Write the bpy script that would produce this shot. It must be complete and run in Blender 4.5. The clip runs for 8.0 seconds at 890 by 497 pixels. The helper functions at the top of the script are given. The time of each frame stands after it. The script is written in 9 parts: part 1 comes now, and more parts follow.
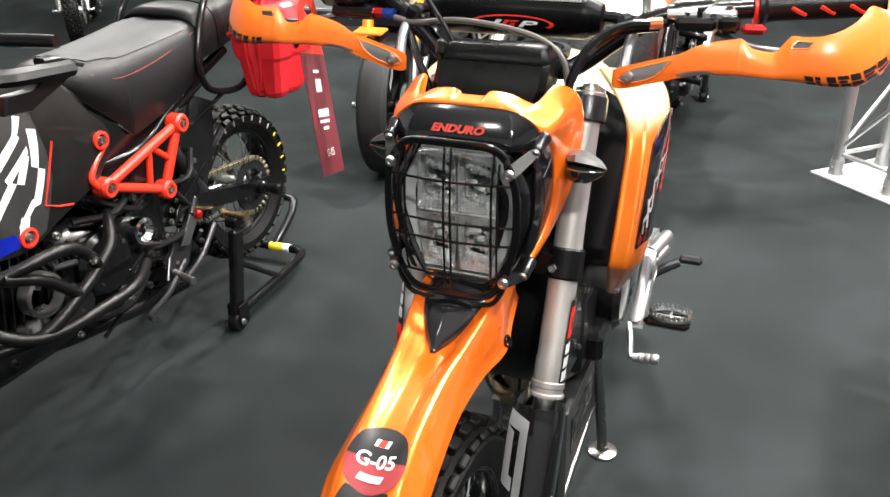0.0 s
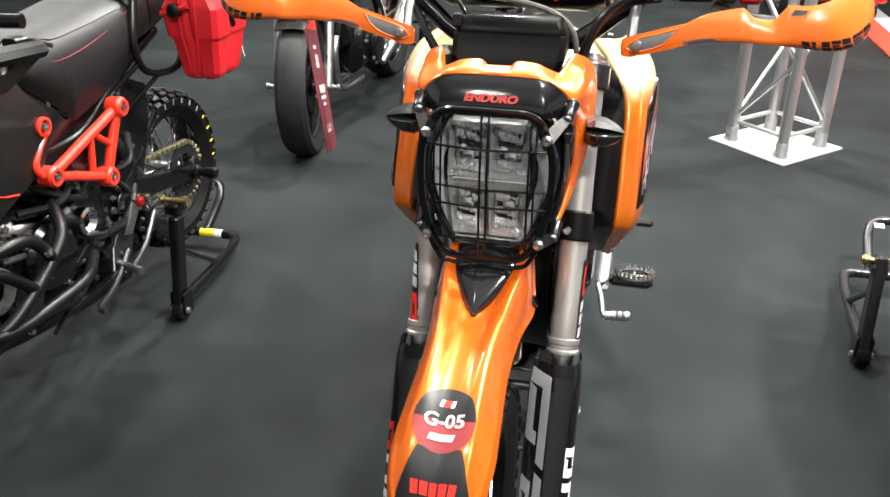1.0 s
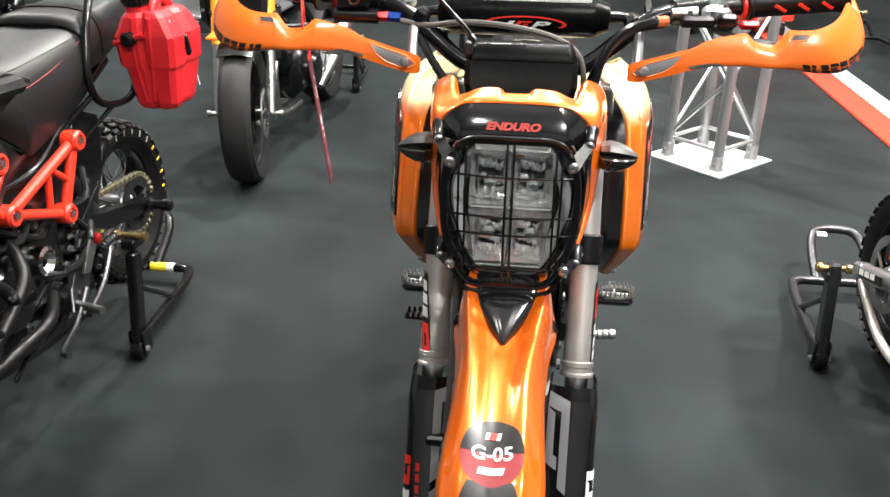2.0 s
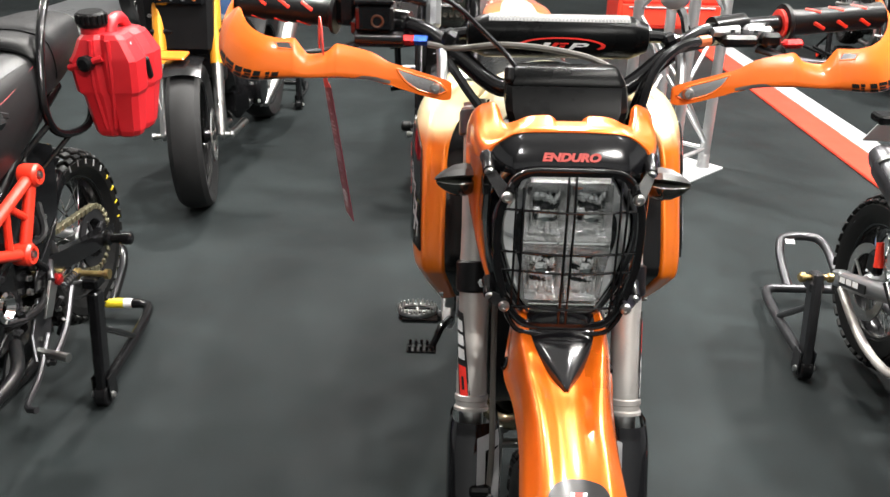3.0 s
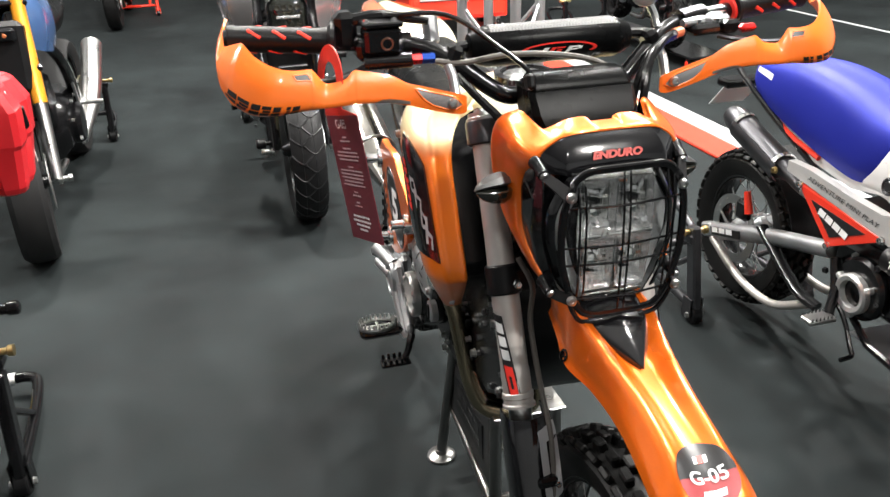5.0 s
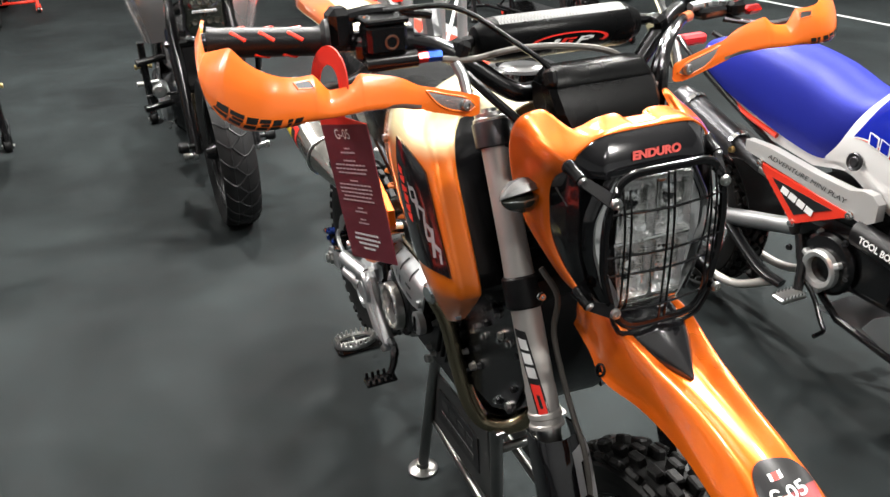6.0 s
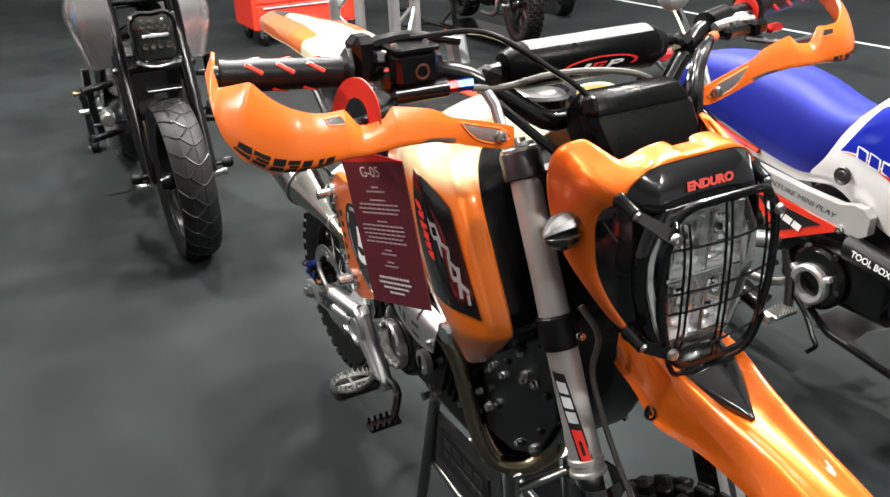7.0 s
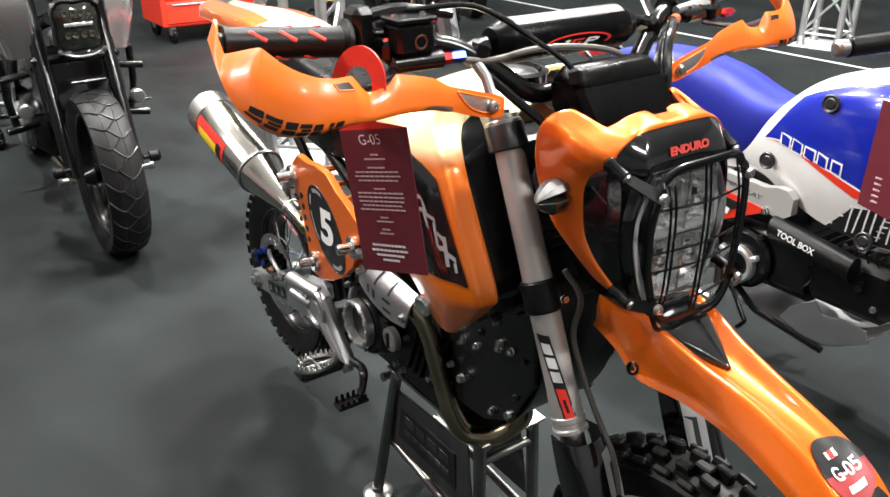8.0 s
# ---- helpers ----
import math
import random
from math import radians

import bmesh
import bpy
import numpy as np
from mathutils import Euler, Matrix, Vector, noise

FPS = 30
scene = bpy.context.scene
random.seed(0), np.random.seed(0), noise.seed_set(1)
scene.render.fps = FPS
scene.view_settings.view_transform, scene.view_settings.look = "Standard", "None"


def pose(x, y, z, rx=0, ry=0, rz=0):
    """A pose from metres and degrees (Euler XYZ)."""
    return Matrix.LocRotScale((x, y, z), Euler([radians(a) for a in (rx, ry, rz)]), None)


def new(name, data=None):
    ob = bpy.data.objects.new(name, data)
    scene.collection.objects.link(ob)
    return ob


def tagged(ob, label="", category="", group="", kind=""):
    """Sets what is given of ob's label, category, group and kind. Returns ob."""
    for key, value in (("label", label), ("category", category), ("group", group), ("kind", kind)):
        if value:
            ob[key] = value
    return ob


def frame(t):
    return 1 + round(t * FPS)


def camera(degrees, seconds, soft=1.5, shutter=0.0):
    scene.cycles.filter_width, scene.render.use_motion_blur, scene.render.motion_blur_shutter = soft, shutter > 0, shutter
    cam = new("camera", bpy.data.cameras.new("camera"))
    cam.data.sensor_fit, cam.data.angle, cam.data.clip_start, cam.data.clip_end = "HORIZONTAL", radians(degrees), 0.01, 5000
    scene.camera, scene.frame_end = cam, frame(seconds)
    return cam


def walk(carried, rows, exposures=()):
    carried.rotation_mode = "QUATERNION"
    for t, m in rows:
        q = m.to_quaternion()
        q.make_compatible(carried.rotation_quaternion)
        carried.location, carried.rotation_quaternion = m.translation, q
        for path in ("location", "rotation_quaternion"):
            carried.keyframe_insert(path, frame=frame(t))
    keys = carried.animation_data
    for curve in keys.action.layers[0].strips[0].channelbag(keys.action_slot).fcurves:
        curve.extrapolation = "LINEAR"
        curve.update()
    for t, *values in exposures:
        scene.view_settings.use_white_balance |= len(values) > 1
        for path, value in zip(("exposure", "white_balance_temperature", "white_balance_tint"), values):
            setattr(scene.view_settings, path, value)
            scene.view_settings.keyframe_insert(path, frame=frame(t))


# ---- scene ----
cam = camera(57.2, 8.0)
METRES, EYE, TILT, LEAN, TURN = 1.3, 1.2525, -25.5, 0.79, 22.0
ROWS = [
    (0.0, 0.0, 0.0, 0.0, -0.0, 0.0, 0.0),
    (0.5, -0.0776, -0.009, -0.0045, -4.63, -1.04, 1.62),
    (1.0, -0.152, -0.0147, -0.0098, -8.49, -1.53, 2.87),
    (1.5, -0.2045, -0.0159, -0.0066, -11.6, -1.73, 4.41),
    (2.0, -0.25, 0.0125, 0.0078, -14.15, -0.57, 5.07),
    (3.5, -0.3964, 0.1379, 0.0638, -22.15, -0.81, 8.99),
    (4.0, -0.4587, 0.1541, 0.0764, -25.35, -1.67, 11.13),
    (4.5, -0.5269, 0.168, 0.0974, -30.21, -2.31, 13.62),
    (5.0, -0.5683, 0.2001, 0.115, -34.49, -3.63, 16.15),
    (6.5, -0.6055, 0.3853, 0.2001, -44.53, -7.73, 20.3),
    (7.0, -0.6148, 0.4225, 0.2189, -46.77, -7.51, 21.01),
    (7.5, -0.643, 0.446, 0.2192, -50.77, -8.47, 21.11),
    (8.0, -0.6943, 0.4696, 0.2192, -53.96, -9.76, 20.9),
]
walk(cam, [(t, pose(0.338, 0, EYE, TILT, LEAN, TURN) @ pose(METRES * x, METRES * y, METRES * z, 90 + pitch, roll, yaw)) for t, x, y, z, yaw, pitch, roll in ROWS])

# ---- hall light ----
world = bpy.data.worlds.new("hall_air")
world.use_nodes = True
world.node_tree.nodes["Background"].inputs[0].default_value = (0.8, 0.9, 1.0, 1)
world.node_tree.nodes["Background"].inputs[1].default_value = 0.015
scene.world = world


def ceiling_lamp(x, y, z, size, watts, colour=(1.0, 0.97, 0.92)):
    data = bpy.data.lights.new("hall_lamp", "POINT")
    data.shadow_soft_size, data.energy, data.color = size, watts, colour
    ob = new("hall_lamp", data)
    ob.location = (x, y, z)
    return ob


LAMP_Z = 4.6
LAMPS = [(-1.5, 0.7, 20), (1.7, 1.0, 330), (0.4, 2.0, 380), (2.6, 2.0, 950), (-2.4, 3.8, 370),
         (0.8, 4.4, 700), (-0.8, 4.9, 950), (3.6, 5.4, 760), (-0.9, -1.9, 120), (1.6, -2.0, 620), (-4.9, 4.4, 540)]
for lx, ly, lw in LAMPS:
    ceiling_lamp(lx, ly, LAMP_Z - 0.32, 0.12, lw)
scene.view_settings.exposure = 0.2

# ---- materials ----


def principled(name):
    m = bpy.data.materials.new(name)
    m.use_nodes = True
    return m, m.node_tree, m.node_tree.nodes["Principled BSDF"]


def material(name, colour, rough=0.5, metal=0.0, var=0.12, scale=14.0, bump=0.0, bump_scale=300.0, coat=0.0,
             second=None, rough_var=0.12, detail=5.0, spec=None):
    """Paint, plastic, metal or cloth with broad mottling, fine grain and uneven gloss."""
    m, nt, bs = principled(name)
    L = nt.links.new
    co = nt.nodes.new("ShaderNodeTexCoord")
    big = nt.nodes.new("ShaderNodeTexNoise")
    big.inputs["Scale"].default_value, big.inputs["Detail"].default_value = scale, detail
    fine = nt.nodes.new("ShaderNodeTexNoise")
    fine.inputs["Scale"].default_value, fine.inputs["Detail"].default_value = bump_scale, 3.0
    L(co.outputs["Object"], big.inputs["Vector"])
    L(co.outputs["Object"], fine.inputs["Vector"])
    ramp = nt.nodes.new("ShaderNodeMixRGB")
    a = second or tuple(max(0.0, c * (1 - var)) for c in colour)
    b = tuple(min(1.0, c * (1 + var)) for c in colour)
    ramp.inputs[1].default_value, ramp.inputs[2].default_value = (*a, 1), (*b, 1)
    add = nt.nodes.new("ShaderNodeMath")
    add.operation = "MULTIPLY_ADD"
    add.inputs[1].default_value, add.inputs[2].default_value = 0.35, -0.17
    L(fine.outputs["Fac"], add.inputs[0])
    tot = nt.nodes.new("ShaderNodeMath")
    tot.operation, tot.use_clamp = "ADD", True
    L(add.outputs[0], tot.inputs[0])
    L(big.outputs["Fac"], tot.inputs[1])
    L(tot.outputs[0], ramp.inputs[0])
    L(ramp.outputs[0], bs.inputs["Base Color"])
    rr = nt.nodes.new("ShaderNodeMapRange")
    rr.inputs["To Min"].default_value = max(0.02, rough * (1 - rough_var * 2))
    rr.inputs["To Max"].default_value = min(1.0, rough * (1 + rough_var * 2))
    L(big.outputs["Fac"], rr.inputs["Value"])
    L(rr.outputs[0], bs.inputs["Roughness"])
    bs.inputs["Metallic"].default_value = metal
    if spec is not None:
        bs.inputs["Specular IOR Level"].default_value = spec
    if coat:
        bs.inputs["Coat Weight"].default_value, bs.inputs["Coat Roughness"].default_value = coat, 0.06
    if bump:
        bp = nt.nodes.new("ShaderNodeBump")
        bp.inputs["Strength"].default_value, bp.inputs["Distance"].default_value = bump, 0.002
        L(fine.outputs["Fac"], bp.inputs["Height"])
        L(bp.outputs[0], bs.inputs["Normal"])
    return m


def woven(name, colour, light, size=900.0, rough=0.35, coat=0.5):
    """Carbon-like weave: two crossed waves."""
    m, nt, bs = principled(name)
    L = nt.links.new
    co = nt.nodes.new("ShaderNodeTexCoord")
    ck = nt.nodes.new("ShaderNodeTexChecker")
    ck.inputs["Scale"].default_value = size
    ck.inputs[1].default_value, ck.inputs[2].default_value = (*colour, 1), (*light, 1)
    nz = nt.nodes.new("ShaderNodeTexNoise")
    nz.inputs["Scale"].default_value = 25
    L(co.outputs["Object"], ck.inputs["Vector"])
    L(co.outputs["Object"], nz.inputs["Vector"])
    mx = nt.nodes.new("ShaderNodeMixRGB")
    mx.blend_type, mx.inputs[0].default_value = "MULTIPLY", 0.5
    L(ck.outputs["Color"], mx.inputs[1])
    L(nz.outputs["Fac"], mx.inputs[2])
    L(mx.outputs[0], bs.inputs["Base Color"])
    bs.inputs["Roughness"].default_value = rough
    bs.inputs["Coat Weight"].default_value = coat
    return m


def carpet():
    m, nt, bs = principled("dark_carpet")
    L = nt.links.new
    co = nt.nodes.new("ShaderNodeTexCoord")
    n1, n2, n3 = (nt.nodes.new("ShaderNodeTexNoise") for _ in range(3))
    for n, s, d in ((n1, 1.9, 6.0), (n2, 11.0, 7.0), (n3, 420.0, 3.0)):
        n.inputs["Scale"].default_value, n.inputs["Detail"].default_value = s, d
        L(co.outputs["Object"], n.inputs["Vector"])
    r1 = nt.nodes.new("ShaderNodeValToRGB")
    r1.color_ramp.elements[0].position, r1.color_ramp.elements[1].position = 0.32, 0.7
    r1.color_ramp.elements[0].color, r1.color_ramp.elements[1].color = (0.0062, 0.0084, 0.0090, 1), (0.0172, 0.0222, 0.0230, 1)
    L(n1.outputs["Fac"], r1.inputs[0])
    m1 = nt.nodes.new("ShaderNodeMixRGB")
    m1.blend_type, m1.inputs[0].default_value = "OVERLAY", 0.55
    L(r1.outputs[0], m1.inputs[1])
    L(n2.outputs["Fac"], m1.inputs[2])
    m2 = nt.nodes.new("ShaderNodeMixRGB")
    m2.blend_type, m2.inputs[0].default_value = "OVERLAY", 0.55
    L(m1.outputs[0], m2.inputs[1])
    L(n3.outputs["Fac"], m2.inputs[2])
    L(m2.outputs[0], bs.inputs["Base Color"])
    bs.inputs["Specular IOR Level"].default_value = 0.17
    rr = nt.nodes.new("ShaderNodeMapRange")
    rr.inputs["To Min"].default_value, rr.inputs["To Max"].default_value = 0.6, 0.88
    L(n2.outputs["Fac"], rr.inputs["Value"])
    L(rr.outputs[0], bs.inputs["Roughness"])
    bp = nt.nodes.new("ShaderNodeBump")
    bp.inputs["Strength"].default_value, bp.inputs["Distance"].default_value = 0.5, 0.003
    L(n3.outputs["Fac"], bp.inputs["Height"])
    L(bp.outputs[0], bs.inputs["Normal"])
    return m


def lit_fade_paint(name, low, high, z0, z1):
    """Candy paint fading from one colour to another along the height of the panel, overhead glare painted into the
    upper one.
    """
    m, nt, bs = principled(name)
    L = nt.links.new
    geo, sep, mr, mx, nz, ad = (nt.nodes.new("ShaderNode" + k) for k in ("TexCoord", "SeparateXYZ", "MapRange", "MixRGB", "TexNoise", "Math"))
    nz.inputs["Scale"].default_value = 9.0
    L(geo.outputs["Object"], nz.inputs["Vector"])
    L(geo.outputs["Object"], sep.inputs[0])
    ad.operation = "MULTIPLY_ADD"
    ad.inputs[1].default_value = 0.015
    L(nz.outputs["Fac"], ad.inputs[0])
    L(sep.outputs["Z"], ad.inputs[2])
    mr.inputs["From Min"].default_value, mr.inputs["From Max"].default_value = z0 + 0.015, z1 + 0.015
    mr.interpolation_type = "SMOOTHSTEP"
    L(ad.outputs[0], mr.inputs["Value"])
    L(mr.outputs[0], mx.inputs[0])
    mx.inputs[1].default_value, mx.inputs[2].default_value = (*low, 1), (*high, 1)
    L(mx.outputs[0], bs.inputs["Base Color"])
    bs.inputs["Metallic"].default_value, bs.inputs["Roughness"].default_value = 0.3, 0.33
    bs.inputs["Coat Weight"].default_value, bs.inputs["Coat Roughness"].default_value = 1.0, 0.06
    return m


def clear_glass(name, tint=(0.97, 0.99, 0.98)):
    m = bpy.data.materials.new(name)
    m.use_nodes = True
    nt = m.node_tree
    nt.nodes.clear()
    out, mix = nt.nodes.new("ShaderNodeOutputMaterial"), nt.nodes.new("ShaderNodeMixShader")
    tr, gl, fr = nt.nodes.new("ShaderNodeBsdfTransparent"), nt.nodes.new("ShaderNodeBsdfGlossy"), nt.nodes.new("ShaderNodeFresnel")
    tr.inputs[0].default_value = (*tint, 1)
    gl.inputs["Roughness"].default_value = 0.03
    fr.inputs[0].default_value = 1.45
    nt.links.new(fr.outputs[0], mix.inputs[0])
    nt.links.new(tr.outputs[0], mix.inputs[1])
    nt.links.new(gl.outputs[0], mix.inputs[2])
    nt.links.new(mix.outputs[0], out.inputs[0])
    return m


CARPET = carpet()
ORANGE = material("candy_orange_paint", (0.88, 0.17, 0.005), 0.3, 0.4, 0.1, 6, coat=1.0, second=(0.82, 0.13, 0.003))
# pale upper colour: light paint plus the glare from above, both in the base colour
LIT_FADE = lit_fade_paint("lit_fade_orange_paint", (0.87, 0.185, 0.005), (0.96, 0.82, 0.46), 0.888, 0.922)
NEON = material("orange_plastic", (1.0, 0.185, 0.016), 0.3, 0.0, 0.05, 9, 0.12, 90, coat=0.6)
NEON_OLD = material("orange_matte_plastic", (0.8, 0.2, 0.02), 0.45, 0.0, 0.1, 9)
GLOSS = material("black_gloss_plastic", (0.006, 0.006, 0.007), 0.13, 0.0, 0.3, 9, coat=0.6)
MATTE = material("black_plastic", (0.0045, 0.0045, 0.005), 0.34, 0.0, 0.3, 18, 0.2, 500, spec=0.25)
SATIN = material("black_satin_paint", (0.004, 0.004, 0.0045), 0.2, 0.0, 0.35, 20, 0.06, 220, spec=0.42)
SOFT = material("black_soft_vinyl", (0.0026, 0.0028, 0.003), 0.28, 0.0, 0.2, 14, 0.1, 900, spec=0.08)
SEATTOP = material("smooth_grey_black_leather", (0.014, 0.015, 0.016), 0.46, 0.0, 0.15, 9, 0.2, 520, spec=0.4)
LEATHER = material("black_leather", (0.006, 0.006, 0.0066), 0.46, 0.0, 0.18, 12, 0.3, 420, spec=0.32)
RUBBER = material("tyre_rubber", (0.0048, 0.0048, 0.0048), 0.45, 0.0, 0.35, 16, 0.3, 260, spec=0.2)
TREAD = material("dark_tread_rubber", (0.0085, 0.0085, 0.009), 0.5, 0.0, 0.35, 10, 0.3, 260, spec=0.3)
WORN = material("worn_tyre_rubber", (0.015, 0.015, 0.0155), 0.6, 0.0, 0.35, 10, 0.3, 260, spec=0.3)
FORK = material("titanium_grey_anodised", (0.5, 0.475, 0.45), 0.44, 0.6, 0.1, 9, 0.05, 200)
STEEL = material("brushed_steel", (0.52, 0.52, 0.51), 0.3, 1.0, 0.18, 16, 0.12, 260)
ALU = material("cast_aluminium", (0.46, 0.47, 0.48), 0.38, 0.9, 0.14, 22, 0.2, 300)
TRUSS = material("truss_aluminium", (0.5, 0.505, 0.51), 0.36, 0.8, 0.12, 10, 0.1, 220)
PLATE = material("white_metal_plate", (0.62, 0.63, 0.64), 0.5, 0.2, 0.06, 9, 0.1, 120)
STANDSTEEL = material("dull_stand_steel", (0.3, 0.295, 0.285), 0.3, 1.0, 0.25, 14, 0.1, 260)
PLATESTEEL = material("dull_grey_steel", (0.15, 0.15, 0.15), 0.42, 0.9, 0.2, 12, 0.12, 260)
POLISHED = material("polished_warm_steel", (0.5, 0.48, 0.44), 0.17, 1.0, 0.2, 10, 0.04, 200)
RINGMETAL = material("machined_bright_metal", (0.75, 0.75, 0.75), 0.3, 0.8, 0.12, 40)
CHROME = material("chrome", (0.8, 0.8, 0.79), 0.12, 1.0, 0.08, 30)
DARKMETAL = material("dark_steel", (0.07, 0.07, 0.075), 0.32, 0.8, 0.3, 24, 0.15, 260)
TIPIPE = material("heat_tinted_pipe", (0.38, 0.31, 0.19), 0.24, 1.0, 0.2, 12, second=(0.24, 0.21, 0.16))
BRASSDIM = material("dull_brown_glass", (0.09, 0.035, 0.02), 0.25, 0.0, 0.15, 30)
GOLD = material("olive_gold_chain", (0.17, 0.155, 0.1), 0.45, 0.7, 0.3, 120, 0.2, 400)
BRASS = material("zinc_gold_bolt", (0.6, 0.45, 0.2), 0.3, 1.0, 0.2, 40)
WHITE = material("white_gloss_paint", (0.7, 0.7, 0.7), 0.25, 0.0, 0.05, 8, coat=0.6)
PALE = material("pale_silver_paint", (0.5, 0.495, 0.49), 0.32, 0.3, 0.08, 10, coat=0.6)
PEARL = material("pale_pearl_paint", (0.82, 0.74, 0.5), 0.3, 0.1, 0.08, 7, coat=0.8)
RED = material("red_powder_coat", (0.72, 0.035, 0.015), 0.32, 0.0, 0.12, 14, coat=0.4)
CANRED = material("red_moulded_plastic", (0.5, 0.012, 0.018), 0.4, 0.0, 0.12, 10, 0.08, 260, coat=0.25)
HOSERED = material("red_fitting", (0.6, 0.03, 0.03), 0.25, 0.8, 0.1, 20)
HOSEBLUE = material("blue_fitting", (0.03, 0.09, 0.45), 0.25, 0.8, 0.1, 20)
STRIPERED = material("red_floor_board", (0.68, 0.05, 0.025), 0.45, 0.0, 0.12, 6, 0.1, 120)
STRIPEGREY = material("pale_grey_floor_board", (0.36, 0.365, 0.375), 0.5, 0.0, 0.1, 6, 0.1, 120)
BLUESEAT = material("blue_vinyl_seat", (0.011, 0.018, 0.25), 0.5, 0.0, 0.1, 8, 0.25, 420, spec=0.22)
BLUE = material("blue_gloss_paint", (0.006, 0.016, 0.33), 0.2, 0.05, 0.12, 8, coat=1.0)
CYAN = material("pale_blue_print", (0.03, 0.3, 0.6), 0.35, 0.0, 0.1, 20)
STEELBLUE = material("steel_blue_paint", (0.06, 0.13, 0.3), 0.25, 0.4, 0.15, 8, coat=0.8)
SILVERPAINT = material("silver_pinkish_paint", (0.4, 0.375, 0.375), 0.25, 0.7, 0.1, 10, coat=0.8)
GREYBOX = material("anthracite_panel", (0.007, 0.007, 0.007), 0.34, 0.1, 0.3, 10, 0.08, 200, coat=0.25)
CARBON = woven("carbon_weave", (0.012, 0.012, 0.013), (0.075, 0.075, 0.075), 420.0)
PADMESH = woven("pad_mesh", (0.015, 0.015, 0.015), (0.11, 0.11, 0.11), 420.0, 0.5, 0.0)
MAROON = material("maroon_card", (0.14, 0.018, 0.03), 0.45, 0.0, 0.08, 12)
CARDRED = material("red_card", (0.7, 0.035, 0.02), 0.42, 0.0, 0.06, 12)
INKWHITE = material("white_print", (0.82, 0.82, 0.82), 0.45, 0.0, 0.05, 30)
INKPINK = material("faded_print", (0.55, 0.4, 0.42), 0.5, 0.0, 0.1, 60)
INKRED = material("red_print", (0.75, 0.03, 0.02), 0.4, 0.0, 0.06, 30)
DULLRED = material("dull_red_print", (0.42, 0.03, 0.02), 0.4, 0.0, 0.1, 30)
INKGREY = material("silver_print", (0.4, 0.4, 0.41), 0.35, 0.3, 0.1, 24)
INKBLACK = material("black_print", (0.012, 0.012, 0.013), 0.35, 0.0, 0.2, 30)
STICKRED = material("dull_red_sticker", (0.3, 0.035, 0.04), 0.45, 0.0, 0.22, 60)
YELLOW = material("yellow_plastic", (0.8, 0.62, 0.03), 0.4, 0.0, 0.1, 20)
AMBER = material("amber_plastic", (0.45, 0.13, 0.05), 0.25, 0.0, 0.15, 30)
BULBGREY = material("smoked_lamp_cell", (0.09, 0.085, 0.07), 0.2, 0.7, 0.3, 60)
SMOKE = material("smoked_lens", (0.014, 0.015, 0.012), 0.1, 0.0, 0.25, 12, coat=1.0)
REFLECTOR = material("mirror_reflector", (0.78, 0.78, 0.79), 0.09, 0.8, 0.08, 60, 0.9, 110)
GREYRUBBER = material("grey_rubber_hose", (0.1, 0.09, 0.08), 0.45, 0.0, 0.2, 60, 0.3, 600)
WALLPAINT = material("hall_wall_paint", (0.3, 0.31, 0.32), 0.8, 0.0, 0.1, 1.5)
CEILPAINT = material("hall_ceiling_paint", (0.22, 0.22, 0.22), 0.9, 0.0, 0.1, 1.0)
BEZEL = material("grey_lamp_bezel", (0.48, 0.49, 0.5), 0.34, 0.25, 0.12, 60)
LENS = clear_glass("clear_lens")

# ---- mesh tools ----
V3 = np.array


def spline(P, n):
    """Smooth samples through the control rows P, n to a step."""
    P = np.asarray(P, float)
    if len(P) < 3 or n < 2:
        return P if n < 2 else np.array([P[0] + (P[-1] - P[0]) * k / n for k in range(n + 1)])
    Q = np.concatenate([[2 * P[0] - P[1]], P, [2 * P[-1] - P[-2]]])
    out = []
    for i in range(1, len(Q) - 2):
        a, b, c, d = Q[i - 1], Q[i], Q[i + 1], Q[i + 2]
        for k in range(n):
            t = k / n
            out.append(0.5 * (2 * b + (c - a) * t + (2 * a - 5 * b + 4 * c - d) * t * t + (3 * b - a - 3 * c + d) * t ** 3))
    out.append(P[-1])
    return np.array(out)


def unit(v):
    v = np.asarray(v, float)
    return v / (np.linalg.norm(v) + 1e-12)


def turn(axis, degrees):
    return np.array(Matrix.Rotation(radians(degrees), 3, axis))


def basis(d):
    d = unit(d)
    h = V3([0, 0, 1.0]) if abs(d[2]) < 0.9 else V3([0, 1.0, 0])
    a = unit(np.cross(h, d))
    return a, np.cross(d, a), d


